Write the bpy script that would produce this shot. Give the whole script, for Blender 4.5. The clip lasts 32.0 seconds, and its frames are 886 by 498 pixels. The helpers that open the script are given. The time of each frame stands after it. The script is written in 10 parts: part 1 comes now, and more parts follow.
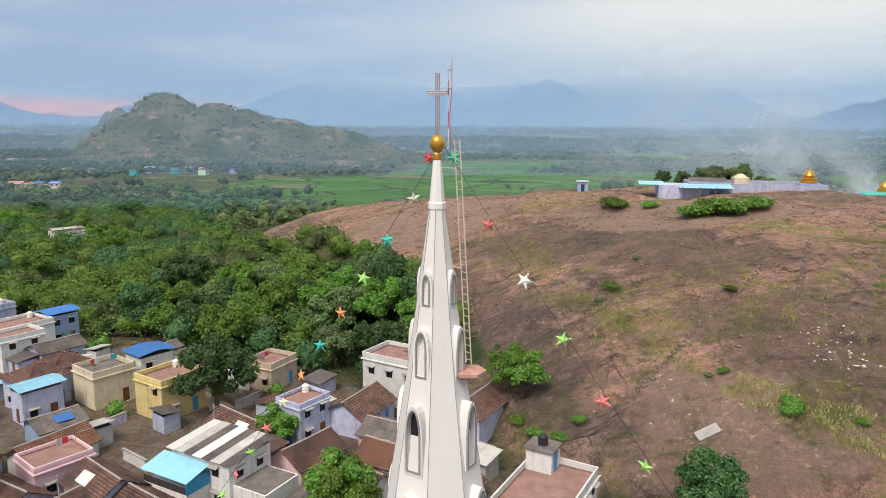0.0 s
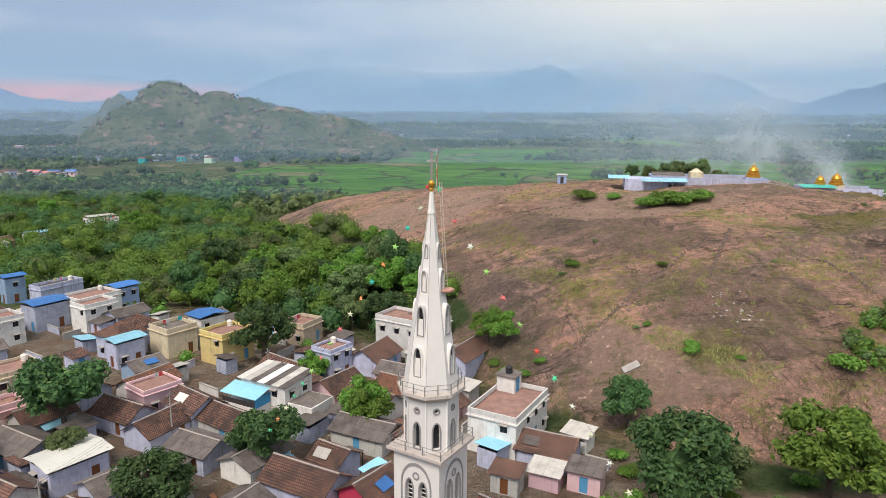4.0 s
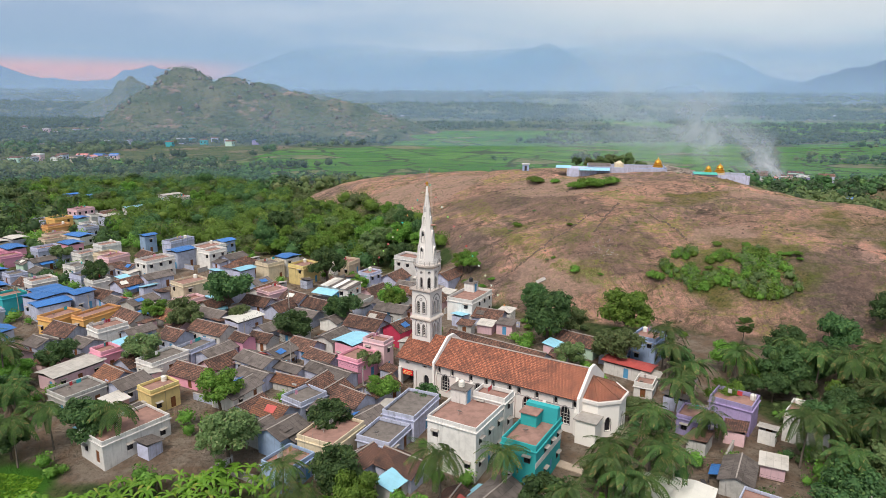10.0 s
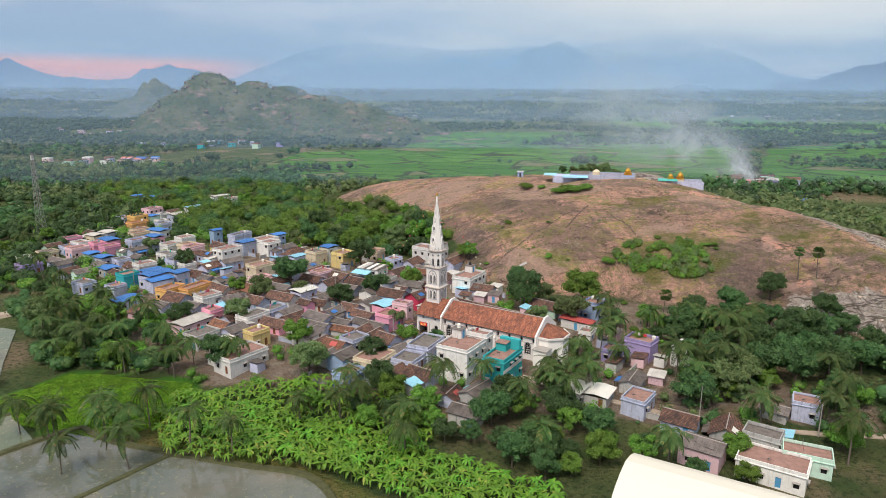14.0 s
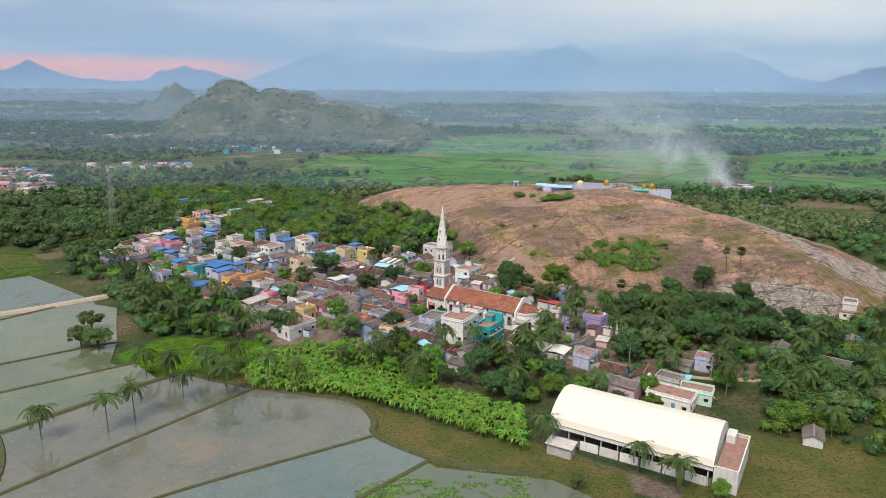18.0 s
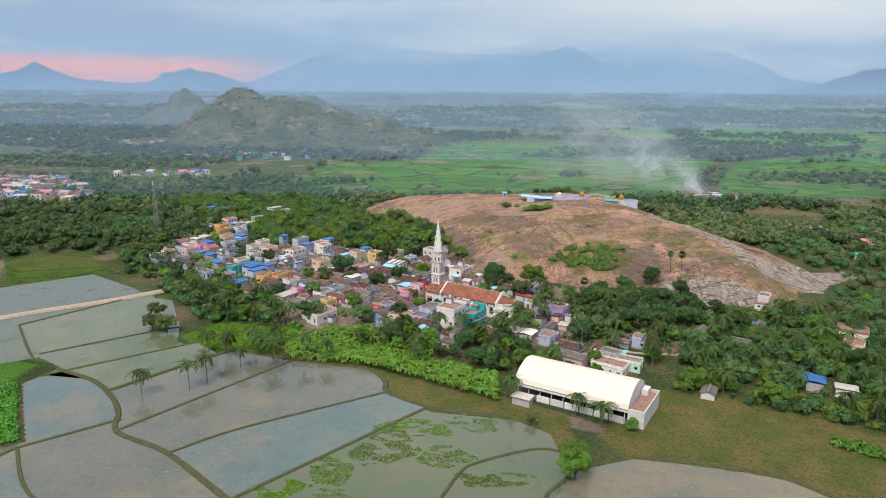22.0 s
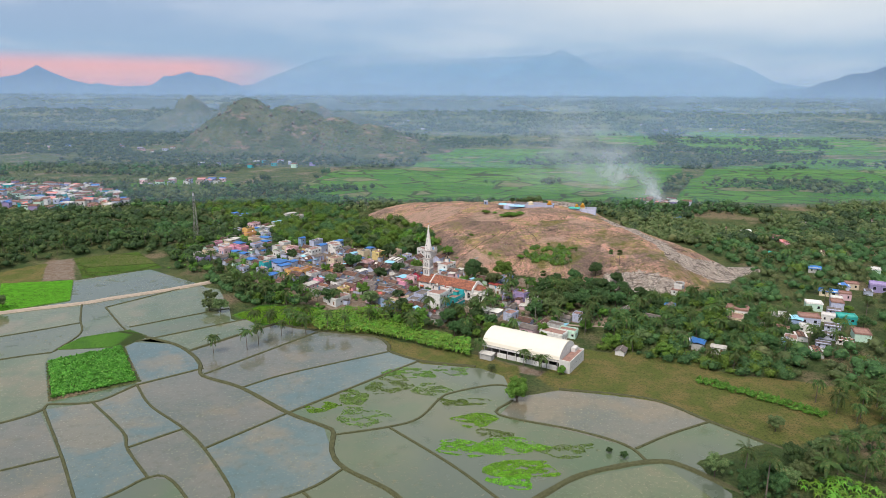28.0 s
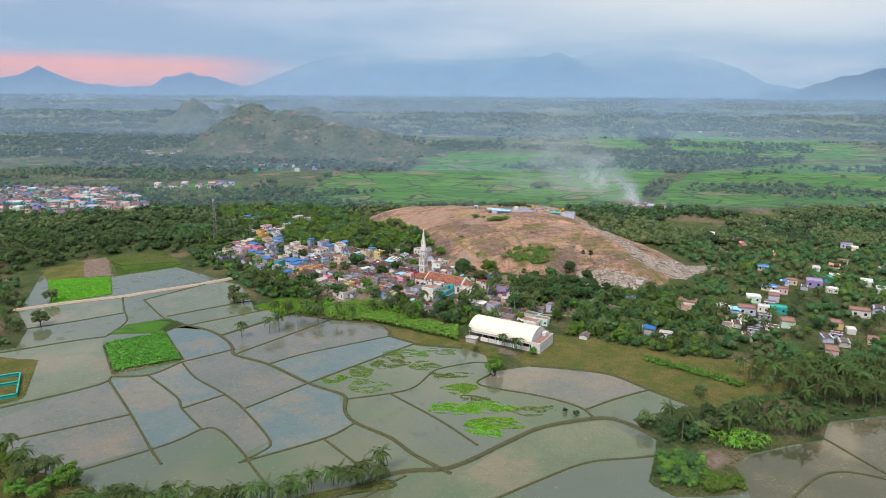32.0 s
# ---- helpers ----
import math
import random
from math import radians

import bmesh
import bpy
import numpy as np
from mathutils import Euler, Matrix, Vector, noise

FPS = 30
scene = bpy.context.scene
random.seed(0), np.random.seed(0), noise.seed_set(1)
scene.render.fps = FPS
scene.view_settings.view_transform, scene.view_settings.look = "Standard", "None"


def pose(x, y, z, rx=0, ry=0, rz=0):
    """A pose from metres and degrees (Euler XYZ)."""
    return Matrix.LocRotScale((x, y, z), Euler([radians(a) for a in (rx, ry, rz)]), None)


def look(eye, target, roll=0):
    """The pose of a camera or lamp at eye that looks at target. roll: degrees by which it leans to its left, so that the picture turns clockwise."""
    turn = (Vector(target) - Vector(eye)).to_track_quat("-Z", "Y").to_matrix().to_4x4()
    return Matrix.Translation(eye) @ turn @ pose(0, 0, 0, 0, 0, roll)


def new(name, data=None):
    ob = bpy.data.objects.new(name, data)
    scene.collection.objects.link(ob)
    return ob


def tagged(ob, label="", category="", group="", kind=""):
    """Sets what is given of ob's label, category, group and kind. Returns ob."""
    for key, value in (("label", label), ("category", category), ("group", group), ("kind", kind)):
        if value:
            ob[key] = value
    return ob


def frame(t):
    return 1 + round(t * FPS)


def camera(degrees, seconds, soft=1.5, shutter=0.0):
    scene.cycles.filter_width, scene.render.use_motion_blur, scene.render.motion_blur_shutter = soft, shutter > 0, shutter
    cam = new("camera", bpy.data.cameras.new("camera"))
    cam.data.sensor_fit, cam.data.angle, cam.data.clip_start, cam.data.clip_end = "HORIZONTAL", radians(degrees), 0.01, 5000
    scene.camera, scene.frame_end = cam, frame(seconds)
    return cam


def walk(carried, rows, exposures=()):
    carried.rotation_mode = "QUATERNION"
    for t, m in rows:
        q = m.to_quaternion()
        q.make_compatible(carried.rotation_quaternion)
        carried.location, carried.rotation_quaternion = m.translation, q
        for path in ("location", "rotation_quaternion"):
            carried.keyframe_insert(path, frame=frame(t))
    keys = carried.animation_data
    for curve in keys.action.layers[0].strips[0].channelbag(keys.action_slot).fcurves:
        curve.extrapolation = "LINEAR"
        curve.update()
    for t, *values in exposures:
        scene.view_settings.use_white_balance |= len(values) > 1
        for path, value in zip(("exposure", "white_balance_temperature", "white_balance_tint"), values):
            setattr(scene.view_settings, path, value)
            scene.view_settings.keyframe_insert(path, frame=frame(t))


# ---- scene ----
cam = camera(67.4, 32.0, soft=0.55)
PATH = [
    (0, (-0.292, -0.975, 44.41), (-0.295, 0.996, 44.07), 0.3),
    (1, (-0.231, -4.764, 44.887), (-0.231, -2.794, 44.54), 0.3),
    (2, (-0.176, -10.564, 45.577), (-0.173, -8.595, 45.224), 0.4),
    (3, (0.05, -18.262, 46.835), (0.055, -16.295, 46.47), 0.3),
    (3.5, (0.174, -22.564, 47.785), (0.177, -20.599, 47.41), 0.3),
    (5.5, (0.606, -43.342, 51.498), (0.608, -41.382, 51.098), 0.3),
    (6, (0.786, -49.521, 52.242), (0.788, -47.562, 51.837), 0.3),
    (7, (1.112, -62.298, 53.878), (1.116, -60.341, 53.463), 0.3),
    (8, (1.419, -75.401, 55.494), (1.424, -73.447, 55.069), 0.3),
    (9, (2.037, -89.419, 57.517), (2.042, -87.467, 57.08), 0.2),
    (10, (2.424, -103.369, 60.071), (2.426, -101.42, 59.623), 0.3),
    (11, (2.92, -117.555, 62.953), (2.914, -115.608, 62.497), 0.3),
    (12, (3.5, -131.365, 65.622), (3.483, -129.418, 65.166), 0.2),
    (13, (4.105, -145.694, 68.417), (4.079, -143.747, 67.96), 0.2),
    (14, (4.372, -160.426, 71.35), (4.338, -158.48, 70.892), 0.2),
    (14.5, (4.849, -167.648, 72.751), (4.809, -165.701, 72.294), 0.2),
    (16.5, (6.338, -195.356, 78.549), (6.281, -193.41, 78.091), 0.3),
    (17, (6.864, -202.424, 80.247), (6.804, -200.478, 79.789), 0.3),
    (18, (7.723, -216.79, 83.871), (7.658, -214.845, 83.412), 0.3),
    (19, (8.794, -230.96, 87.769), (8.726, -229.015, 87.308), 0.3),
    (20, (9.895, -245.137, 91.566), (9.826, -243.192, 91.106), 0.3),
    (21, (10.933, -258.998, 95.285), (10.864, -257.053, 94.824), 0.3),
    (22, (12.178, -273.7, 99.424), (12.109, -271.755, 98.963), 0.3),
    (23, (13.338, -288.03, 103.5), (13.272, -286.085, 103.039), 0.3),
    (24, (14.788, -301.858, 107.206), (14.723, -299.913, 106.744), 0.3),
    (25, (15.865, -315.597, 110.665), (15.802, -313.652, 110.204), 0.3),
    (25.5, (16.501, -323.019, 112.084), (16.439, -321.074, 111.624), 0.3),
    (27.5, (18.982, -351.408, 117.655), (18.923, -349.462, 117.194), 0.4),
    (28, (19.419, -358.546, 119.027), (19.361, -356.6, 118.567), 0.3),
    (29, (20.74, -372.427, 121.77), (20.683, -370.482, 121.309), 0.3),
    (30, (21.934, -386.853, 125.693), (21.879, -384.908, 125.231), 0.3),
    (31, (22.974, -400.469, 129.662), (22.921, -398.524, 129.199), 0.3),
    (32, (24.21, -415.323, 133.597), (24.159, -413.378, 133.134), 0.4),
]
walk(cam, [(t, look(eye, target, roll)) for t, eye, target, roll in PATH], exposures=[(0.0, 0.23, 6500, 10), (12.0, 0.21, 6500, 10), (32.0, 0.22, 6320, 11)])

# ---- sky and sun ----
SUN_HIGH, SUN_TURN = 44.0, -155.0     # degrees above the horizon; bearing from +y, clockwise
world = bpy.data.worlds.new("evening_sky")
scene.world = world
world.use_nodes = True
wn, wl = world.node_tree.nodes, world.node_tree.links
wn.clear()


def wnode(kind, **kw):
    n = wn.new(kind)
    for k, v in kw.items():
        n.inputs[k].default_value = v
    return n


def wmath(op, a, b=0.0, clamp=False):
    n = wn.new("ShaderNodeMath")
    n.operation, n.use_clamp = op, clamp
    for i, v in enumerate((a, b)):
        if isinstance(v, (int, float)):
            n.inputs[i].default_value = v
        else:
            wl.new(v, n.inputs[i])
    return n.outputs[0]


def wmix(fac, a, b):
    n = wn.new("ShaderNodeMix")
    n.data_type = "RGBA"
    for i, v in ((0, fac), (6, a), (7, b)):
        if isinstance(v, (int, float)):
            n.inputs[i].default_value = v
        elif isinstance(v, tuple):
            n.inputs[i].default_value = (*v, 1)
        else:
            wl.new(v, n.inputs[i])
    return n.outputs[2]


def wramp(v, lo, hi):
    n = wn.new("ShaderNodeMapRange")
    n.interpolation_type = "SMOOTHSTEP"
    wl.new(v, n.inputs[0])
    n.inputs[1].default_value, n.inputs[2].default_value = lo, hi
    return n.outputs[0]


tc = wn.new("ShaderNodeTexCoord")
sep = wn.new("ShaderNodeSeparateXYZ")
wl.new(tc.outputs["Generated"], sep.inputs[0])
sx, sy, sz = sep.outputs
sky = wn.new("ShaderNodeTexSky")
sky.sky_type, sky.sun_disc = "NISHITA", False
sky.sun_elevation, sky.sun_rotation = radians(SUN_HIGH), radians(SUN_TURN)
nish = wn.new("ShaderNodeVectorMath")
nish.operation = "SCALE"
wl.new(sky.outputs[0], nish.inputs[0])
nish.inputs["Scale"].default_value = 0.09
# cloud deck: long soft bars, seen in a flattened direction
stretch = wn.new("ShaderNodeMapping")
stretch.inputs["Scale"].default_value = (1.6, 1.6, 9.0)
wl.new(tc.outputs["Generated"], stretch.inputs[0])
n1 = wnode("ShaderNodeTexNoise", Scale=2.2, Detail=6.0, Roughness=0.55)
n2 = wnode("ShaderNodeTexNoise", Scale=0.8, Detail=3.0, Roughness=0.5)
wl.new(stretch.outputs[0], n1.inputs[0]), wl.new(stretch.outputs[0], n2.inputs[0])
grey = wmix(wramp(sz, 0.0, 0.20), (0.235, 0.385, 0.56), (0.36, 0.465, 0.62))
grey = wmix(wramp(sz, 0.2, 0.6), grey, (0.60, 0.65, 0.72))
n3 = wnode("ShaderNodeTexNoise", Scale=3.4, Detail=5.0, Roughness=0.6)
wl.new(tc.outputs["Generated"], n3.inputs[0])
broken = wmath("MULTIPLY", wramp(n3.outputs["Fac"], 0.45, 0.60), wramp(sz, 0.2, 0.36))
grey = wmix(wmath("MULTIPLY", broken, 0.9), grey, (1.12, 1.07, 1.0))
holes = wmath("MULTIPLY", wramp(n3.outputs["Fac"], 0.46, 0.36), wramp(sz, 0.2, 0.36))
grey = wmix(wmath("MULTIPLY", holes, 0.7), grey, (0.34, 0.47, 0.66))
grey = wmix(wmath("MULTIPLY", wramp(n1.outputs["Fac"], 0.42, 0.70), 0.45), grey, (0.66, 0.70, 0.75))
# the bright gap in the clouds, high ahead and to the right
side = wmath("DIVIDE", sx, wmath("MAXIMUM", sy, 0.05))
gap = wmath("MULTIPLY", wramp(side, -0.25, 0.35), wramp(sz, 0.03, 0.17))
gap = wmath("MULTIPLY", gap, wramp(sy, 0.1, 0.5))
gap = wmath("MULTIPLY", gap, wmath("ADD", wramp(n2.outputs["Fac"], 0.36, 0.62), 0.35, True))
sky_col = wmix(wmath("MULTIPLY", gap, 0.85), grey, (0.88, 0.85, 0.76))
dark = wmath("MULTIPLY", wramp(side, -0.05, -0.6), wramp(sz, 0.03, 0.10))
sky_col = wmix(wmath("MULTIPLY", dark, 0.35), sky_col, (0.30, 0.37, 0.52))
# the afterglow low on the left
glow = wmath("MULTIPLY", wramp(side, -0.22, -0.42), wramp(sz, 0.052, 0.030))
glow = wmath("MULTIPLY", glow, wramp(sz, -0.004, 0.006))
sky_col = wmix(wmath("MULTIPLY", glow, 0.9), sky_col, (0.90, 0.40, 0.36))
below = wramp(sz, -0.005, -0.03)
sky_col = wmix(below, sky_col, (0.16, 0.22, 0.25))
total = wmix(0.12, sky_col, nish.outputs[0])
bg = wn.new("ShaderNodeBackground")
wl.new(total, bg.inputs[0])
bg.inputs[1].default_value = 1.0
out = wn.new("ShaderNodeOutputWorld")
wl.new(bg.outputs[0], out.inputs[0])

sun = new("sun", bpy.data.lights.new("sun", "SUN"))
sun.data.energy, sun.data.angle, sun.data.color = 2.9, radians(22), (1.0, 0.91, 0.80)
_b = radians(SUN_TURN)
_c = math.cos(radians(SUN_HIGH))
sun.matrix_world = look((300 * math.sin(_b) * _c, 300 * math.cos(_b) * _c, 300), (0, 0, 0))

# ---- mesh and thing helpers ----
rng = np.random.default_rng(7)


class Shape:
    """Collects faces for one mesh."""

    def __init__(self):
        self.v, self.f, self.smooth = [], [], False

    def add(self, verts, faces):
        n = len(self.v)
        self.v += [tuple(p) for p in verts]
        self.f += [tuple(n + i for i in f) for f in faces]
        return self

    def box(self, x0, x1, y0, y1, z0, z1):
        return self.prism([(x0, y0), (x1, y0), (x1, y1), (x0, y1)], z0, z1)

    def prism(self, poly, z0, z1, top=None):
        n, top = len(poly), top or poly
        vs = [(x, y, z0) for x, y in poly] + [(x, y, z1) for x, y in top]
        fs = [(i, (i + 1) % n, n + (i + 1) % n, n + i) for i in range(n)]
        return self.add(vs, fs + [tuple(range(n - 1, -1, -1)), tuple(range(n, 2 * n))])

    def rings(self, rings, cap=True):
        n = len(rings[0])
        vs = [p for r in rings for p in r]
        fs = [(k * n + i, k * n + (i + 1) % n, (k + 1) * n + (i + 1) % n, (k + 1) * n + i) for k in range(len(rings) - 1) for i in range(n)]
        if cap:
            fs += [tuple(range(n - 1, -1, -1)), tuple(range((len(rings) - 1) * n, len(rings) * n))]
        return self.add(vs, fs)

    def lathe(self, profile, n=16, x=0.0, y=0.0, turn=0.0):
        return self.rings([[(x + r * math.cos(turn + 2 * math.pi * i / n), y + r * math.sin(turn + 2 * math.pi * i / n), z) for i in range(n)] for r, z in profile])

    def tube(self, path, radius, n=6):
        path = [Vector(p) for p in path]
        radii = radius if isinstance(radius, (list, tuple)) else [radius] * len(path)
        rings = []
        for i, p in enumerate(path):
            way = (path[min(i + 1, len(path) - 1)] - path[max(i - 1, 0)]).normalized()
            side = way.orthogonal().normalized() if abs(way.z) < 0.95 else Vector((1, 0, 0))
            side = (side - way * side.dot(way)).normalized()
            up = way.cross(side)
            rings.append([tuple(p + radii[i] * (math.cos(a) * side + math.sin(a) * up)) for a in (2 * math.pi * k / n for k in range(n))])
        return self.rings(rings)

    def slab(self, corners, thick):
        """A flat plate with the given upper corners, thick along z."""
        n = len(corners)
        vs = [(x, y, z - thick) for x, y, z in corners] + list(corners)
        fs = [(i, (i + 1) % n, n + (i + 1) % n, n + i) for i in range(n)]
        return self.add(vs, fs + [tuple(range(n - 1, -1, -1)), tuple(range(n, 2 * n))])

    def panel(self, origin, along, up, outer, holes, depth):
        """A wall face with real openings: outer and holes are outlines in the wall's plane; each hole gets reveals of that depth."""
        o, a, u = Vector(origin), Vector(along), Vector(up)
        inward = -a.cross(u)
        polys = [[Vector((x, y, 0)) for x, y in p] for p in [outer, *holes]]
        flat = [p for poly in polys for p in poly]
        tris = tessellate(polys)
        self.add([tuple(o + a * p.x + u * p.y) for p in flat], [self._ccw(flat, t) for t in tris])
        for hole in holes:
            n = len(hole)
            vs = [tuple(o + a * x + u * y) for x, y in hole] + [tuple(o + a * x + u * y + inward * depth) for x, y in hole]
            self.add(vs, [(i, (i + 1) % n, n + (i + 1) % n, n + i) for i in range(n)])
        return self

    def _ccw(self, flat, t):
        p, q, r = (flat[i] for i in t)
        return tuple(t) if (q.x - p.x) * (r.y - p.y) - (q.y - p.y) * (r.x - p.x) > 0 else tuple(reversed(t))

    def data(self, name, material):
        me = bpy.data.meshes.new(name)
        me.from_pydata(self.v, [], self.f)
        me.materials.append(material)
        if self.smooth:
            me.polygons.foreach_set("use_smooth", [True] * len(me.polygons))
        me.update()
        return me


def tessellate(polys):
    from mathutils.geometry import tessellate_polygon
    return tessellate_polygon(polys)


def part(name, shape, material, parent, label=""):
    ob = new(name, shape.data(name, material) if isinstance(shape, Shape) else shape)
    ob.parent = parent
    return tagged(ob, label)


def thing(name, label, category, m=None, group="", kind=""):
    ob = new(name)
    ob.empty_display_size = 0.5
    if m is not None:
        ob.matrix_basis = m
    return tagged(ob, label, category, group, kind)


def single(name, shape, material, label, category, m=None, group="", kind=""):
    ob = new(name, shape.data(name, material) if isinstance(shape, Shape) else shape)
    if m is not None:
        ob.matrix_basis = m
    return tagged(ob, label, category, group, kind)


def array_mesh(name, verts, faces, material, smooth=False):
    """A mesh from numpy arrays of points and of equal-sided faces."""
    me = bpy.data.meshes.new(name)
    k = faces.shape[1]
    me.vertices.add(len(verts)), me.loops.add(faces.size), me.polygons.add(len(faces))
    me.vertices.foreach_set("co", np.asarray(verts, np.float32).ravel())
    me.loops.foreach_set("vertex_index", faces.astype(np.int32).ravel())
    me.polygons.foreach_set("loop_start", np.arange(0, faces.size, k, dtype=np.int32))
    if smooth:
        me.polygons.foreach_set("use_smooth", np.ones(len(faces), bool))
    me.materials.append(material)
    me.update(calc_edges=True)
    return me


def arch(w, h, spring, n=5, x=0.0, y=0.0):
    """A pointed arch's outline: width, height to the point, height of the straight sides."""
    pts = [(x - w / 2, y), (x + w / 2, y), (x + w / 2, y + spring)]
    for i in range(1, n):
        a = i / n
        pts.append((x + w / 2 * (1 - a ** 1.7), y + spring + (h - spring) * math.sin(a * math.pi / 2) ** 0.95))
    pts.append((x, y + h))
    for i in range(n - 1, 0, -1):
        a = i / n
        pts.append((x - w / 2 * (1 - a ** 1.7), y + spring + (h - spring) * math.sin(a * math.pi / 2) ** 0.95))
    pts.append((x - w / 2, y + spring))
    return pts


def ring_strip(shape, inner, outer, origin, along, up, proud):
    """A moulding between two outlines of equal length, standing proud of a wall."""
    o, a, u = Vector(origin), Vector(along), Vector(up)
    out = a.cross(u)
    n = len(inner)
    place = lambda p, d: tuple(o + a * p[0] + u * p[1] + out * d)
    vs = [place(p, proud) for p in inner] + [place(p, proud) for p in outer] + [place(p, -0.01) for p in outer] + [place(p, -0.01) for p in inner]
    fs = []
    for i in range(n):
        j = (i + 1) % n
        fs += [(i, n + i, n + j, j)[::-1], (n + i, 2 * n + i, 2 * n + j, n + j)[::-1], (3 * n + i, i, j, 3 * n + j)[::-1]]
    return shape.add(vs, fs)


# ---- the lie of the land ----
BANK_X = [-900, -420, -310, -290, -262, -225, -142, -85, -53, 0, 25, 80, 130, 200, 420, 900]
BANK_Y = [-110, -44, 20, 60, 98, 120, 52, -22, -36, -45, -46, -58, -85, -112, -190, -330]
ROCK = [(-72, 250), (-52, 195), (-24, 136), (-6, 94), (14, 66), (30, 55), (60, 46), (80, 36), (98, 30), (118, 14), (146, 6), (172, 34), (196, 66), (190, 105), (171, 140), (152, 185), (152, 250), (110, 290), (20, 296), (-50, 285)]


ISLANDS = [
    [(98, -158), (103, -176), (99, -188), (92, -205), (99, -213), (119, -211), (125, -206), (126, -193), (135, -184), (151, -178), (169, -172), (179, -157), (207, -150), (232, -150), (240, -112), (189, -112), (172, -127), (146, -137), (120, -148)],
    [(-200, -180), (-157, -188), (-128, -206), (-108, -213), (-95, -221), (-80, -226), (-39, -223), (-22, -215), (0, -207), (4, -211), (-23, -219), (-60, -235), (-140, -260), (-220, -240)],
    [(-420, 110), (-290, 60), (-262, 0), (-246, -36), (-222, -64), (-210, -92), (-240, -112), (-320, -104), (-420, -44)],
    [(-172, -71), (-168, -54), (-150, -43), (-136, -52), (-142, -66)],
    [(-166, -86), (-142, -65), (-115, -104), (-142, -123)],
    [(-270, 34), (-230, 44), (-208, 3), (-235, -20)],
    [(-290, 58), (-276, 92), (-262, 102), (-225, 123), (-188, 80), (-228, 46), (-269, 32)],
    [(62, -104), (77, -73), (95, -60), (126, -72), (150, -137), (133, -149), (113, -130), (99, -113)],
    [(-222, -104), (-188, -108), (-168, -150), (-180, -160), (-250, -140)],
    [(118, -92), (150, -88), (200, -106), (238, -112), (192, -128), (172, -129), (150, -139), (133, -149), (113, -130)],
]


def smooth(t):
    t = np.clip(t, 0, 1)
    return t * t * (3 - 2 * t)


def lattice(x, y, seed=0):
    ix, iy = np.floor(x), np.floor(y)
    fx, fy = smooth(x - ix), smooth(y - iy)
    h = lambda a, b: np.modf(np.abs(np.sin(a * 127.1 + b * 311.7 + seed * 74.7) * 43758.5453))[0]
    return (h(ix, iy) * (1 - fx) + h(ix + 1, iy) * fx) * (1 - fy) + (h(ix, iy + 1) * (1 - fx) + h(ix + 1, iy + 1) * fx) * fy


def fbm(x, y, seed=0, octaves=4):
    return sum(lattice(x * 2.03 ** k, y * 2.03 ** k, seed + k) * 0.5 ** k for k in range(octaves)) / (2 - 0.5 ** (octaves - 1))


def inside(x, y, poly):
    """Metres inside (plus) or outside (minus) a polygon."""
    x, y = np.asarray(x, float), np.asarray(y, float)
    near, within = np.full(x.shape, 1e9), np.zeros(x.shape, bool)
    for (ax, ay), (bx, by) in zip(poly, poly[1:] + poly[:1]):
        dx, dy = bx - ax, by - ay
        t = np.clip(((x - ax) * dx + (y - ay) * dy) / (dx * dx + dy * dy), 0, 1)
        near = np.minimum(near, np.hypot(x - ax - t * dx, y - ay - t * dy))
        cross = ((ay > y) != (by > y)) & (x < dx * (y - ay) / (by - ay + 1e-12) + ax)
        within ^= cross
    return np.where(within, near, -near)


def height(x, y):
    x, y = np.asarray(x, float), np.asarray(y, float)
    d = y - np.interp(x, BANK_X, BANK_Y)
    z = 4.6 * smooth(d / 46) - 0.25 + 1.6 * smooth((d - 40) / 80)
    z = z - 4.0 * smooth((y - 300) / 160) + 85.0 * smooth((y - 1300) / 3400) ** 1.2
    for poly in ISLANDS:
        z = np.maximum(z, np.where(z < 0.6, -0.25 + 0.62 * smooth((inside(x, y, poly) + 1.5) / 2.5), z))
    r = inside(x, y, ROCK)
    r = r + 5 * (fbm(x / 22, y / 22, 3) - 0.5)
    rough = (fbm(x / 14 + 0.35 * y / 14, y / 9, 5, 5) - 0.5) + 0.45 * (0.5 - np.abs(fbm(x / 17 - y / 30, y / 11 + x / 40, 8, 4) - 0.5) * 2)
    crown = 27.0 - 7.5 * smooth((y - 165) / 70) * smooth((150 - x) / 120) - 4.0 * smooth((x - 128) / 44)
    crown = crown + 3.5 * np.exp(-(((x - 106) / 30) ** 2 + ((y - 148) / 24) ** 2)) + 7.5 * np.exp(-(((x - 112) / 20) ** 2 + ((y - 192) / 16) ** 2))
    z = z + np.where(r > 0, crown * (1 - np.exp(-np.maximum(r, 0) / 37.0)) + rough * 3.2 * smooth(r / 25), 0)
    return z


def ground_at(x, y):
    return float(height(np.array([x]), np.array([y]))[0])

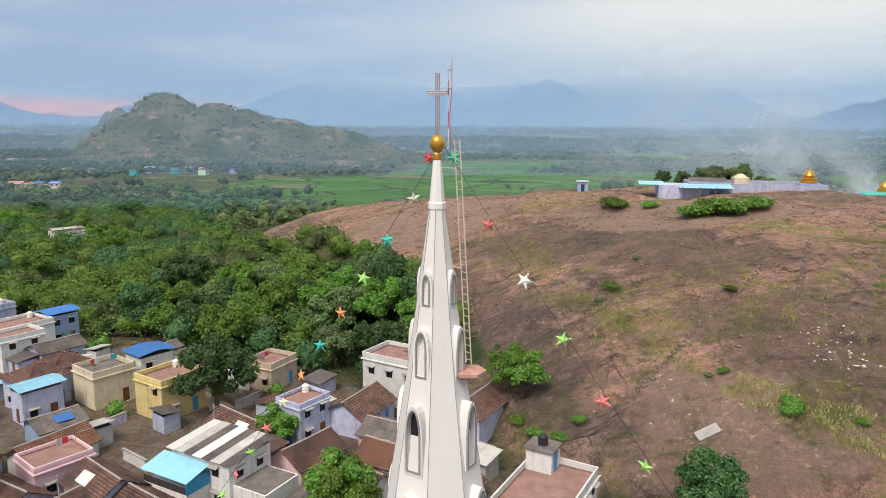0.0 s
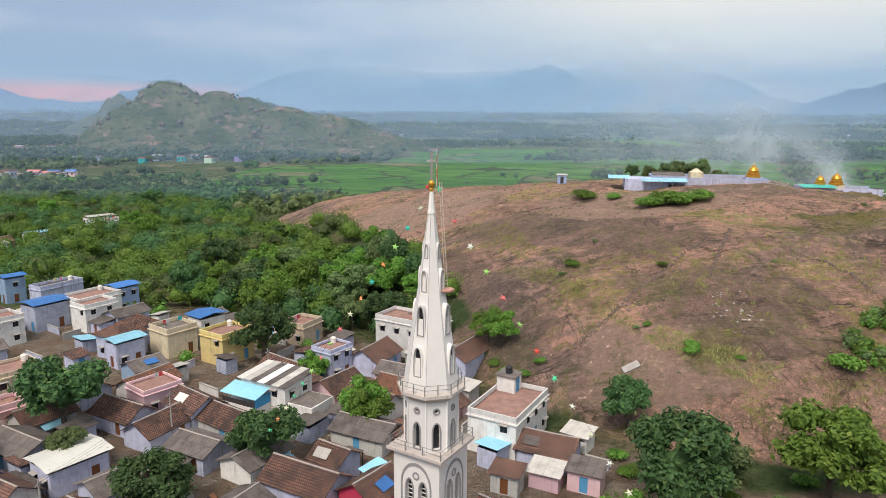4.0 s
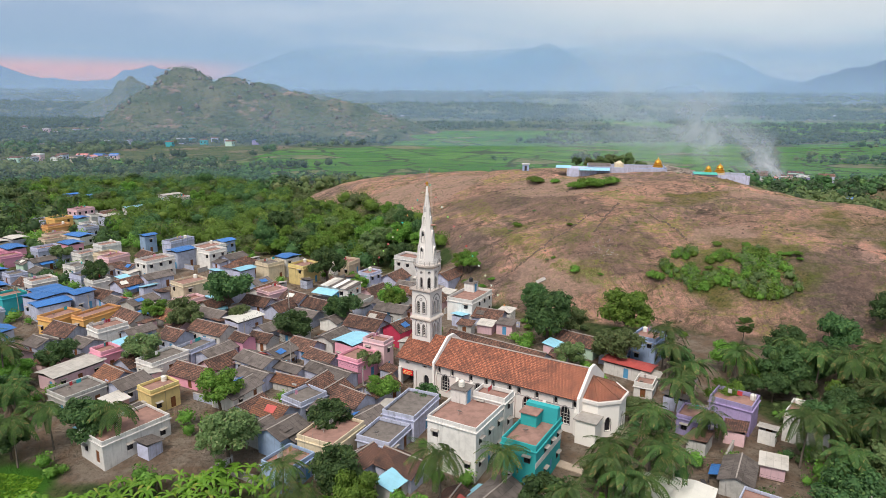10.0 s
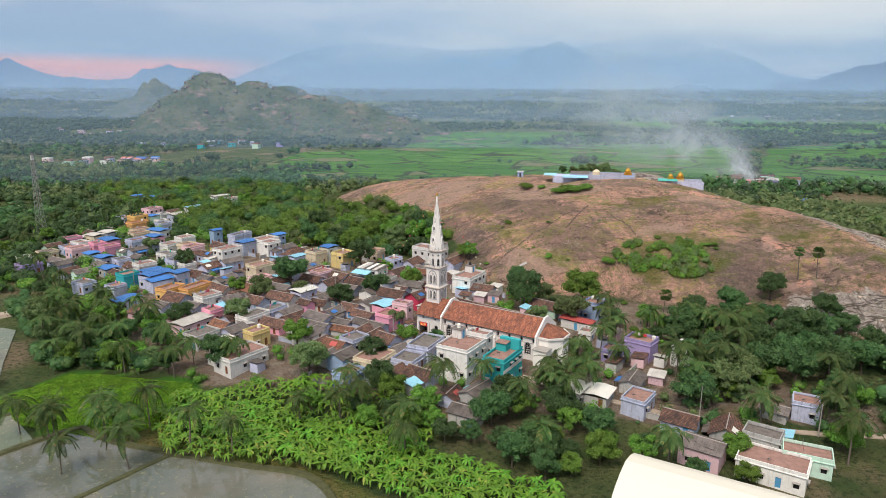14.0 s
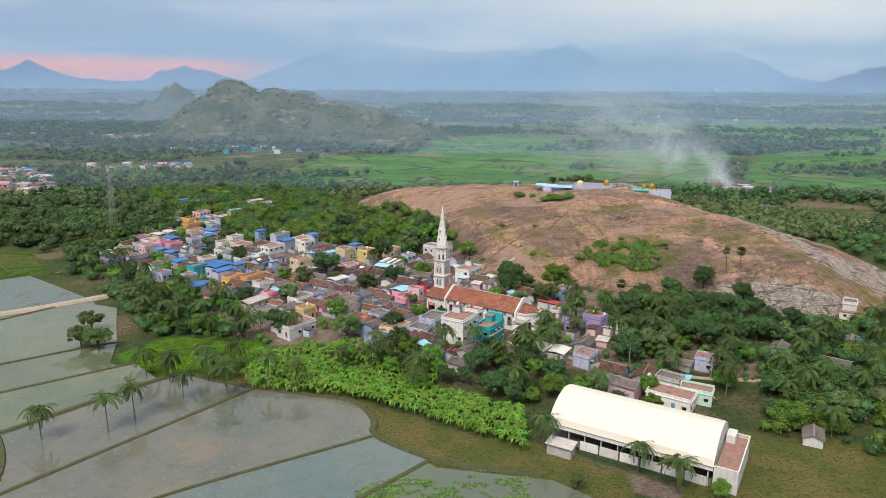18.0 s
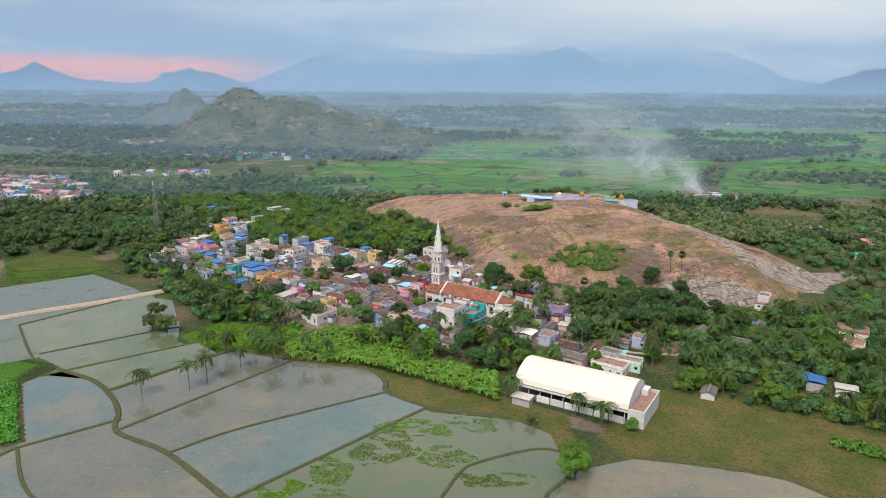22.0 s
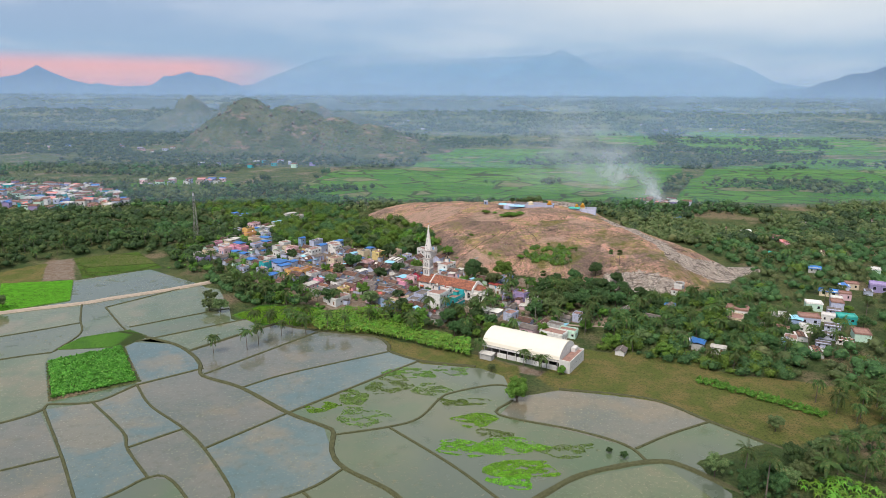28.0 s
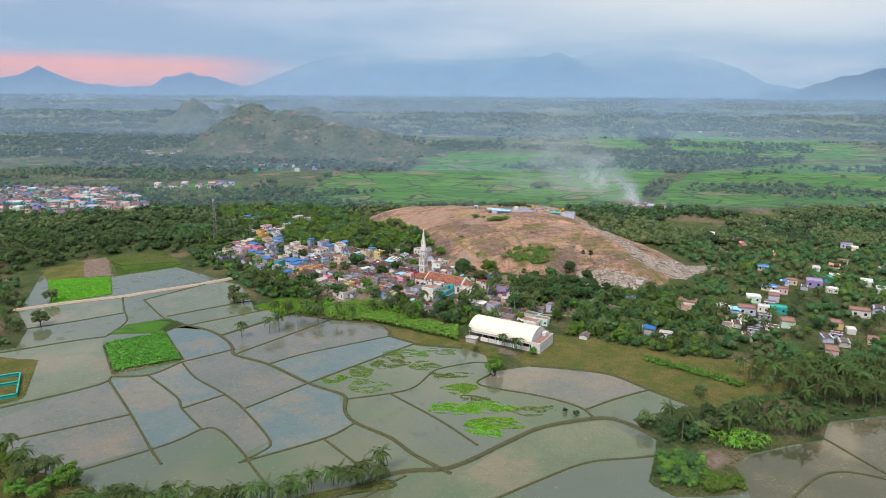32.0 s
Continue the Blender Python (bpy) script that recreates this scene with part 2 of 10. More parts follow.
# ---- materials ----
class Nodes:
    """A small writer for node materials."""

    def __init__(self, name, rough=0.8, metal=0.0, spec=0.3):
        self.m = bpy.data.materials.new(name)
        self.m.use_nodes = True
        self.t = self.m.node_tree
        self.b = self.t.nodes["Principled BSDF"]
        self.b.inputs["Roughness"].default_value, self.b.inputs["Metallic"].default_value = rough, metal
        self.b.inputs["Specular IOR Level"].default_value = spec
        self.geo = self.t.nodes.new("ShaderNodeNewGeometry")
        self.tex = self.t.nodes.new("ShaderNodeTexCoord")

    def link(self, a, b):
        self.t.links.new(a, b)

    def put(self, socket, v):
        if isinstance(v, tuple) and len(v) == 3 and socket.type == "RGBA":
            socket.default_value = (*v, 1)
        elif isinstance(v, (int, float, tuple)):
            socket.default_value = v
        else:
            self.link(v, socket)

    def where(self, scale=(1, 1, 1), space="world", turn=(0, 0, 0)):
        n = self.t.nodes.new("ShaderNodeMapping")
        n.inputs["Scale"].default_value = scale
        n.inputs["Rotation"].default_value = turn
        self.link(self.geo.outputs["Position"] if space == "world" else self.tex.outputs["Object"], n.inputs[0])
        return n.outputs[0]

    def noise(self, scale, detail=4.0, rough=0.55, at=None, lo=0.0, hi=1.0, distort=0.0):
        n = self.t.nodes.new("ShaderNodeTexNoise")
        n.inputs["Scale"].default_value, n.inputs["Detail"].default_value, n.inputs["Roughness"].default_value = scale, detail, rough
        n.inputs["Distortion"].default_value = distort
        self.link(at if at is not None else self.geo.outputs["Position"], n.inputs[0])
        return self.span(n.outputs["Fac"], lo, hi) if (lo, hi) != (0.0, 1.0) else n.outputs["Fac"]

    def voronoi(self, scale, at=None, feature="F1", out="Distance"):
        n = self.t.nodes.new("ShaderNodeTexVoronoi")
        n.feature = feature
        n.inputs["Scale"].default_value = scale
        self.link(at if at is not None else self.geo.outputs["Position"], n.inputs[0])
        return n.outputs[out]

    def span(self, v, lo, hi, a=0.0, b=1.0):
        n = self.t.nodes.new("ShaderNodeMapRange")
        n.interpolation_type = "SMOOTHSTEP"
        self.link(v, n.inputs[0])
        for i, x in enumerate((lo, hi, a, b)):
            n.inputs[i + 1].default_value = x
        return n.outputs[0]

    def math(self, op, a, b=0.0):
        n = self.t.nodes.new("ShaderNodeMath")
        n.operation = op
        self.put(n.inputs[0], a), self.put(n.inputs[1], b)
        return n.outputs[0]

    def mix(self, fac, a, b, blend="MIX"):
        n = self.t.nodes.new("ShaderNodeMix")
        n.data_type, n.blend_type = "RGBA", blend
        self.put(n.inputs[0], fac), self.put(n.inputs[6], a), self.put(n.inputs[7], b)
        return n.outputs[2]

    def random(self):
        n = self.t.nodes.new("ShaderNodeObjectInfo")
        return n.outputs["Random"]

    def island(self):
        return self.geo.outputs["Random Per Island"]

    def hsv(self, colour, value=1.0, hue=0.5, sat=1.0):
        n = self.t.nodes.new("ShaderNodeHueSaturation")
        self.put(n.inputs["Hue"], hue), self.put(n.inputs["Saturation"], sat), self.put(n.inputs["Value"], value), self.put(n.inputs["Color"], colour)
        return n.outputs[0]

    def bump(self, h, strength=0.4, distance=0.05):
        n = self.t.nodes.new("ShaderNodeBump")
        n.inputs["Strength"].default_value, n.inputs["Distance"].default_value = strength, distance
        self.link(h, n.inputs["Height"])
        self.link(n.outputs[0], self.b.inputs["Normal"])

    def done(self, colour, rough=None):
        self.put(self.b.inputs["Base Color"], colour)
        if rough is not None:
            self.put(self.b.inputs["Roughness"], rough)
        return self.m


def plaster(name, colour, dirt=0.35, dark=(0.10, 0.09, 0.085)):
    """Limewashed plaster: rain streaks, blotches and grime."""
    n = Nodes(name, 0.85)
    blot = n.noise(0.9, 6, 0.68, lo=0.38, hi=0.68)
    streak = n.noise(1.0, 4, 0.65, n.where((2.6, 2.6, 0.16)), 0.52, 0.80)
    fine = n.noise(9, 3, 0.6)
    c = n.mix(n.math("MULTIPLY", blot, dirt * 0.7), colour, tuple(0.55 * a for a in colour))
    c = n.mix(n.math("MULTIPLY", streak, dirt), c, dark)
    c = n.hsv(c, n.span(n.random(), 0, 1, 0.86, 1.10), n.span(n.random(), 0, 1, 0.488, 0.512))
    n.bump(fine, 0.15, 0.02)
    return n.done(n.mix(0.08, c, fine, "MULTIPLY"))


def plain(name, colour, rough=0.6, metal=0.0, vary=0.15, scale=3.0):
    n = Nodes(name, rough, metal)
    k = n.noise(scale, 4, 0.6)
    c = n.mix(n.math("MULTIPLY", n.span(k, 0.3, 0.75), vary * 2), colour, tuple(0.6 * a for a in colour))
    n.bump(n.noise(scale * 8, 2), 0.1, 0.01)
    return n.done(c)


def tiles(name, light, mid, dark, moss=0.5):
    """Clay roof tiles in courses, weathered black in patches. Local x runs along the ridge, the slope along local y."""
    n = Nodes(name, 0.85)
    at = n.where((1, 1, 1), "object")
    br = n.t.nodes.new("ShaderNodeTexBrick")
    n.link(at, br.inputs["Vector"])
    br.inputs["Scale"].default_value = 1.0
    br.inputs["Brick Width"].default_value, br.inputs["Row Height"].default_value = 0.26, 0.34
    br.inputs["Mortar Size"].default_value, br.inputs["Mortar Smooth"].default_value, br.inputs["Bias"].default_value = 0.055, 0.5, 0.0
    br.inputs["Color1"].default_value, br.inputs["Color2"].default_value, br.inputs["Mortar"].default_value = (*light, 1), (*mid, 1), (*dark, 1)
    worn = n.noise(0.55, 6, 0.65, lo=0.42, hi=0.66)
    spots = n.noise(3.0, 4, 0.7, lo=0.50, hi=0.70)
    c = n.mix(n.math("MULTIPLY", worn, moss), br.outputs["Color"], dark)
    c = n.mix(n.math("MULTIPLY", spots, moss * 0.8), c, tuple(0.6 * a for a in dark))
    c = n.hsv(c, n.span(n.random(), 0, 1, 0.8, 1.2))
    n.bump(n.math("SUBTRACT", 1.0, br.outputs["Fac"]), 0.6, 0.05)
    return n.done(c)


def leafy(name, a, b, c, rough=0.6):
    """Leaves: each clump its own green, each tree its own shift."""
    n = Nodes(name, rough, spec=0.25)
    k = n.mix(n.span(n.island(), 0.0, 0.7), a, b)
    k = n.mix(n.span(n.island(), 0.82, 1.0), k, c)
    k = n.mix(n.noise(0.35, 3, 0.6, lo=0.4, hi=0.7), k, n.hsv(k, 0.65))
    k = n.hsv(k, n.span(n.random(), 0, 1, 0.75, 1.25), n.span(n.random(), 0, 1, 0.485, 0.515))
    n.put(n.b.inputs["Base Color"], k)
    tr = n.t.nodes.new("ShaderNodeBsdfTranslucent")
    n.put(tr.inputs[0], n.hsv(k, 1.3))
    mx = n.t.nodes.new("ShaderNodeMixShader")
    mx.inputs[0].default_value = 0.28
    n.link(n.b.outputs[0], mx.inputs[1]), n.link(tr.outputs[0], mx.inputs[2])
    n.link(mx.outputs[0], n.t.nodes["Material Output"].inputs[0])
    return n.m


WALLS = {
    "lavender": plaster("lavender_limewash", (0.52, 0.55, 0.70), 0.75),
    "white": plaster("white_limewash", (0.76, 0.74, 0.71), 0.5),
    "grey": plaster("grey_plaster", (0.50, 0.49, 0.47), 0.7),
    "pink": plaster("pink_paint", (0.78, 0.36, 0.48), 0.25),
    "blush": plaster("blush_paint", (0.76, 0.52, 0.56), 0.25),
    "yellow": plaster("yellow_paint", (0.72, 0.56, 0.25), 0.5),
    "cream": plaster("cream_paint", (0.70, 0.59, 0.43), 0.6),
    "orange": plaster("orange_paint", (0.74, 0.42, 0.16), 0.25),
    "teal": plaster("teal_paint", (0.04, 0.40, 0.42), 0.15),
    "violet": plaster("violet_paint", (0.36, 0.30, 0.52), 0.55),
    "blue": plaster("blue_paint", (0.34, 0.45, 0.66), 0.55),
    "mint": plaster("mint_paint", (0.52, 0.70, 0.58), 0.35),
    "red": plaster("red_paint", (0.55, 0.05, 0.09), 0.2),
}
church_white = plaster("church_white", (0.82, 0.78, 0.745), 0.10, (0.35, 0.32, 0.30))
grey_line = plain("grey_moulding", (0.30, 0.285, 0.29), 0.8)
church_tile = tiles("church_clay_tile", (0.60, 0.225, 0.125), (0.38, 0.125, 0.07), (0.095, 0.046, 0.038), 0.65)
brown_tile = tiles("old_brown_tile", (0.34, 0.165, 0.11), (0.17, 0.092, 0.07), (0.036, 0.028, 0.027), 0.75)
orange_tile = tiles("patched_orange_tile", (0.42, 0.18, 0.09), (0.28, 0.12, 0.07), (0.07, 0.045, 0.04), 0.65)
ridge_cap = plain("lime_ridge", (0.42, 0.37, 0.34), 0.9, vary=0.3)


def corrugated(name, colour, rough=0.55, dirt=0.4):
    n = Nodes(name, rough)
    w = n.t.nodes.new("ShaderNodeTexWave")
    w.inputs["Scale"].default_value = 2.2
    n.link(n.where((1, 1, 1), "object"), w.inputs[0])
    k = n.noise(0.8, 5, 0.65, lo=0.42, hi=0.75)
    c = n.mix(n.math("MULTIPLY", k, dirt), colour, tuple(0.35 * a for a in colour))
    br = n.t.nodes.new("ShaderNodeTexBrick")
    n.link(n.where((1, 1, 1), "object"), br.inputs["Vector"])
    br.inputs["Scale"].default_value, br.inputs["Brick Width"].default_value, br.inputs["Row Height"].default_value = 1.0, 1.05, 1.9
    br.inputs["Mortar Size"].default_value, br.offset = 0.03, 0.0
    br.inputs["Color1"].default_value, br.inputs["Color2"].default_value, br.inputs["Mortar"].default_value = (1, 1, 1, 1), (0.62, 0.60, 0.58, 1), (0.35, 0.34, 0.33, 1)
    c = n.mix(dirt, c, n.mix(1.0, c, br.outputs["Color"], "MULTIPLY"))
    c = n.hsv(c, n.span(n.random(), 0, 1, 0.85, 1.15))
    n.bump(w.outputs["Fac"], 0.5, 0.06)
    return n.done(c)


SHEETS = {
    "asbestos": corrugated("asbestos_sheet", (0.17, 0.145, 0.135), 0.9, 0.7),
    "pale": corrugated("pale_cement_sheet", (0.55, 0.52, 0.48), 0.85, 0.4),
    "blue": corrugated("blue_sheet", (0.05, 0.19, 0.52), 0.45, 0.25),
    "cyan": corrugated("cyan_sheet", (0.30, 0.62, 0.78), 0.45, 0.2),
    "red": corrugated("red_sheet", (0.50, 0.10, 0.09), 0.5, 0.2),
    "salmon": corrugated("salmon_sheet", (0.72, 0.26, 0.22), 0.5, 0.15),
    "white": corrugated("white_sheet", (0.78, 0.76, 0.70), 0.5, 0.12),
    "green": corrugated("green_sheet", (0.06, 0.42, 0.36), 0.5, 0.2),
}
hall_sheet = plain("cream_roof_sheet", (0.74, 0.69, 0.585), 0.45, vary=0.04, scale=0.4)
terrace = plain("terrace_brick_floor", (0.34, 0.20, 0.165), 0.9, vary=0.4, scale=0.8)
weathered = plain("weathered_terrace", (0.20, 0.175, 0.16), 0.95, vary=0.5, scale=0.9)
concrete = plain("old_concrete", (0.40, 0.37, 0.34), 0.9, vary=0.35, scale=0.7)
dark_glass = plain("dark_room_glass", (0.025, 0.025, 0.03), 0.25)
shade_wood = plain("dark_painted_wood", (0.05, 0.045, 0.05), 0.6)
blue_wood = plain("blue_painted_wood", (0.10, 0.32, 0.55), 0.6)
brown_wood = plain("varnished_wood", (0.20, 0.08, 0.035), 0.5)
gold = plain("gilded_metal", (0.72, 0.38, 0.06), 0.35, 0.75, vary=0.2)
steel = plain("galvanised_steel", (0.36, 0.34, 0.33), 0.5, 0.6)
ladder_paint = plain("ladder_paint", (0.62, 0.50, 0.42), 0.6)
red_paint = plain("red_mast_paint", (0.55, 0.06, 0.07), 0.5)
white_paint = plain("white_mast_paint", (0.72, 0.72, 0.72), 0.5)
tank_white = plain("white_plastic_tank", (0.78, 0.75, 0.68), 0.5, vary=0.06)
tank_black = plain("black_plastic_tank", (0.03, 0.03, 0.035), 0.5)
red_sign = plain("red_sign_board", (0.75, 0.02, 0.03), 0.5, vary=0.05)
sign_yellow = plain("sign_letter_yellow", (0.85, 0.65, 0.25), 0.6, vary=0.0)
cable_black = plain("black_cable", (0.03, 0.03, 0.03), 0.7)
bark = plain("grey_bark", (0.13, 0.10, 0.075), 0.95, vary=0.35, scale=2.0)
palm_bark = plain("palm_bark", (0.17, 0.14, 0.115), 0.95, vary=0.35, scale=3.0)
STARS = {k: plain(k + "_star_paper", c, 0.6, vary=0.05) for k, c in {"green": (0.12, 0.62, 0.34), "lime": (0.42, 0.78, 0.20), "pink": (0.85, 0.22, 0.22), "teal": (0.05, 0.55, 0.45), "orange": (0.85, 0.35, 0.12), "cream": (0.72, 0.72, 0.50), "red": (0.80, 0.10, 0.08), "white": (0.82, 0.83, 0.74)}.items()}
leaf_deep = leafy("deep_green_leaves", (0.050, 0.112, 0.040), (0.084, 0.162, 0.054), (0.145, 0.225, 0.070))
leaf_fresh = leafy("fresh_green_leaves", (0.105, 0.215, 0.034), (0.165, 0.300, 0.048), (0.25, 0.37, 0.075))
leaf_olive = leafy("olive_leaves", (0.115, 0.175, 0.066), (0.160, 0.225, 0.085), (0.24, 0.265, 0.115))
leaf_palm = leafy("palm_leaves", (0.055, 0.112, 0.030), (0.092, 0.160, 0.042), (0.24, 0.20, 0.075))
leaf_banana = leafy("banana_leaves", (0.11, 0.27, 0.026), (0.175, 0.36, 0.040), (0.34, 0.41, 0.075), 0.42)
# duller, bluer green: distance haze put into the far leaves' colour
leaf_far = leafy("hazed_wood_leaves", (0.050, 0.105, 0.050), (0.080, 0.150, 0.066), (0.135, 0.20, 0.085))
grass_blades = leafy("dry_grass", (0.34, 0.34, 0.12), (0.44, 0.40, 0.17), (0.24, 0.31, 0.08))
crop_leaves = leafy("crop_leaves", (0.080, 0.232, 0.029), (0.131, 0.334, 0.043), (0.217, 0.406, 0.072))

# ---- ground: one sheet to the horizon ----
GREEN = [
    [(-190, 400), (-75, 330), (60, 345), (150, 350), (215, 380), (255, 430), (300, 560), (390, 760), (330, 990), (30, 1080), (-60, 900), (-60, 700), (-175, 640)],
    [(250, 370), (500, 340), (900, 330), (1300, 600), (1100, 900), (700, 900), (420, 720), (330, 560)],
    [(500, 1000), (900, 950), (1100, 1500), (700, 1700), (560, 1400)],
    [(330, 1150), (470, 1150), (560, 1700), (420, 1800)],
    [(-420, 470), (-300, 400), (-260, 470), (-330, 560)],
    ISLANDS[3],
    [(131, -100), (161, -98), (179, -111), (162, -122), (142, -113)],
    [(-106, -17), (-96, 0), (-76, -5), (-57, -9), (-57, -28), (-68, -37), (-92, -31)],
    [(-270, 34), (-230, 44), (-208, 3), (-235, -20)],
    [(-262, 100), (-225, 121), (-188, 79), (-226, 49)],
]
MEADOW = [
    [(62, -104), (77, -73), (95, -60), (126, -72), (150, -137), (133, -149), (113, -130), (99, -113)],
    [(-59, -28), (-42, -36), (-22, -45), (3, -60), (28, -68), (45, -80), (45, -112), (24, -88), (0, -79), (-14, -66), (-53, -46), (-72, -40)],
    [(78, -58), (98, -68), (122, -76), (155, -95), (200, -122), (150, -137), (128, -100), (99, -116), (60, -106), (52, -92)],
    ISLANDS[1],
    ISLANDS[8],
    ISLANDS[9],
    [(-290, 58), (-273, 86), (-248, 40), (-269, 32)],
]
WOOD_WEST = [(-34, 92), (6, 92), (2, 112), (-10, 142), (-36, 196), (-60, 216), (-84, 260), (-130, 310), (-210, 330), (-250, 290), (-190, 215), (-135, 160), (-100, 128), (-62, 118)]
FLANK = [
    [(92, 90), (118, 92), (134, 78), (148, 58), (160, 40), (172, 46), (190, 70), (176, 22), (150, 10), (140, 24), (126, 44), (112, 60), (98, 74)],
    [(56, 66), (68, 80), (92, 76), (106, 54), (88, 42), (66, 46)],
    [(54, 110), (70, 114), (90, 120), (104, 112), (84, 96), (64, 98)],
    [(6, 118), (20, 104), (30, 84), (24, 82), (10, 104)],
    [(92, 128), (150, 124), (165, 150), (150, 165), (100, 150)],
    [(28, 62), (44, 60), (56, 72), (48, 80), (36, 72)],
]
PALE_ROCK = [
    [(124, 190), (127, 132), (134, 88), (147, 66), (149, 47), (157, 41), (183, 40), (192, 53), (216, 68), (214, 78), (196, 74), (168, 57), (158, 62), (152, 72), (147, 95), (143, 130), (140, 190)],
    [(108, 33), (118, 28), (134, 24), (146, 15), (140, 9), (119, 16), (104, 25)],
    [(96, 186), (108, 200), (124, 194), (120, 180), (104, 178)],
]
BLUSH = [
    [(70, 78), (79, 84), (88, 80), (90, 74), (82, 70), (73, 73)],
    [(-34, 190), (0, 204), (24, 176), (4, 150), (-22, 158)],
    [(28, 152), (60, 144), (72, 126), (46, 116), (26, 130)],
    [(20, 66), (34, 58), (48, 62), (36, 74), (24, 80)],
    [(96, 120), (112, 112), (120, 98), (106, 96), (94, 106)],
]
STAIN = [
    [(-6, 130), (6, 128), (16, 96), (24, 70), (14, 72), (2, 90), (-8, 112)],
    [(90, 70), (103, 62), (112, 48), (98, 36), (86, 38), (92, 54)],
    [(10, 150), (40, 128), (56, 100), (40, 96), (20, 112), (4, 132)],
    [(30, 92), (58, 88), (62, 74), (48, 64), (34, 72)],
]
SOIL = [
    [(-112, 40), (-84, 4), (-58, -12), (5, -20), (34, -26), (58, -30), (70, -10), (52, 18), (36, 40), (34, 50), (12, 60), (-8, 90), (-30, 112), (-70, 116), (-104, 90)],
    [(60, -20), (92, -36), (98, -24), (70, -8)],
    [(34, 44), (60, 46), (84, 36), (104, 24), (92, 10), (60, 12), (44, 24)],
    [(-276, 88), (-262, 100), (-230, 47), (-248, 40)],
    [(116, -184), (124, -182), (126, -190), (118, -195), (115, -190)],
    [(30, -70), (62, -89), (70, -92), (66, -96), (50, -90), (30, -80)],
]


def axis(a, fine0, fine1, b, step, grow=1.13):
    mid = list(np.arange(fine0, fine1 + 0.1, step))
    lo, hi, s = [], [], step
    x = fine0
    while x > a:
        s *= grow
        x -= s
        lo.append(x)
    s, x = step, fine1
    while x < b:
        s *= grow
        x += s
        hi.append(x)
    return np.array(lo[::-1] + mid + hi)


gx, gy = axis(-4800, -320, 246, 4800, 2.0), axis(-1500, -250, 306, 4800, 1.9)
GX, GY = np.meshgrid(gx, gy)
GZ = height(GX, GY)
nx, ny = len(gx), len(gy)
idx = np.arange(nx * ny).reshape(ny, nx)
quads = np.stack([idx[:-1, :-1], idx[:-1, 1:], idx[1:, 1:], idx[1:, :-1]], -1).reshape(-1, 4)

n = Nodes("land", 0.95, spec=0.2)
zone = n.t.nodes.new("ShaderNodeAttribute")
zone.attribute_name = "zone"
zs = n.t.nodes.new("ShaderNodeSeparateColor")
n.link(zone.outputs["Color"], zs.inputs[0])
wob = n.noise(0.12, 5, 0.6)
edge = lambda v: n.span(n.math("ADD", v, n.math("MULTIPLY", n.math("SUBTRACT", wob, 0.5), 0.7)), 0.38, 0.62)
# bare rock: pink granite, dark water-stained sheets, ridged cracks, dry grass in hollows
slope = n.where((0.016, 0.05, 0.04), turn=(0, 0, 0.55))
pale = n.noise(1.0, 8, 0.66, slope, 0.38, 0.58, distort=0.8)
grain = n.noise(0.9, 10, 0.80, lo=0.36, hi=0.64)
speck = n.noise(4.5, 6, 0.8, lo=0.42, hi=0.60)


def ridged(scale, at, thin, distort=0.0):
    """Thin wandering lines where a noise crosses its middle."""
    v = n.math("ABSOLUTE", n.math("SUBTRACT", n.noise(scale, 6, 0.6, at, distort=distort), 0.5))
    return n.span(v, thin, thin * 0.15)


rock = n.mix(pale, (0.40, 0.275, 0.215), (0.72, 0.475, 0.36))
rock = n.mix(n.math("MULTIPLY", grain, 0.55), rock, (0.27, 0.185, 0.142))
rock = n.mix(n.math("MULTIPLY", n.noise(1.0, 7, 0.7, n.where((0.07, 0.012, 0.1), turn=(0, 0, 0.45)), 0.54, 0.66, distort=0.8), 0.6), rock, (0.215, 0.172, 0.152))
rock = n.mix(n.math("MULTIPLY", n.noise(2.2, 7, 0.8, lo=0.56, hi=0.66), 0.75), rock, (0.74, 0.58, 0.47))
rock = n.mix(n.math("MULTIPLY", speck, 0.58), rock, (0.15, 0.108, 0.086))
sheet = n.noise(0.022, 4, 0.55, n.where((1, 1.7, 1), turn=(0, 0, 0.5)), 0.60, 0.645, distort=0.5)
rock = n.mix(n.math("MULTIPLY", sheet, 0.75), rock, n.mix(n.math("MULTIPLY", speck, 0.5), (0.78, 0.50, 0.385), (0.60, 0.39, 0.295)))
lines = n.math("MAXIMUM", ridged(1.0, n.where((0.035, 0.13, 0.1), turn=(0, 0, 0.55)), 0.030, 0.6), n.math("MULTIPLY", ridged(1.0, n.where((0.16, 0.03, 0.1), turn=(0, 0, 0.35)), 0.022, 1.2), 0.8))
fissure = n.math("MAXIMUM", lines, n.math("MULTIPLY", ridged(0.42, n.where((1, 1.9, 1), turn=(0, 0, 0.5)), 0.030, 0.8), 0.6))
rock = n.mix(n.math("MULTIPLY", fissure, n.noise(0.2, 4, 0.7, lo=0.35, hi=0.6)), rock, (0.105, 0.078, 0.062))
dry = n.noise(0.05, 8, 0.7, lo=0.54, hi=0.63, distort=1.0)
dry = n.math("MAXIMUM", n.math("MULTIPLY", dry, n.noise(1.1, 7, 0.8, lo=0.42, hi=0.58)), n.math("MULTIPLY", lines, n.noise(0.07, 5, 0.7, lo=0.48, hi=0.60)))
rock = n.mix(dry, rock, n.mix(n.noise(0.9, 5, 0.7, lo=0.4, hi=0.62), (0.44, 0.37, 0.17), (0.30, 0.31, 0.10)))
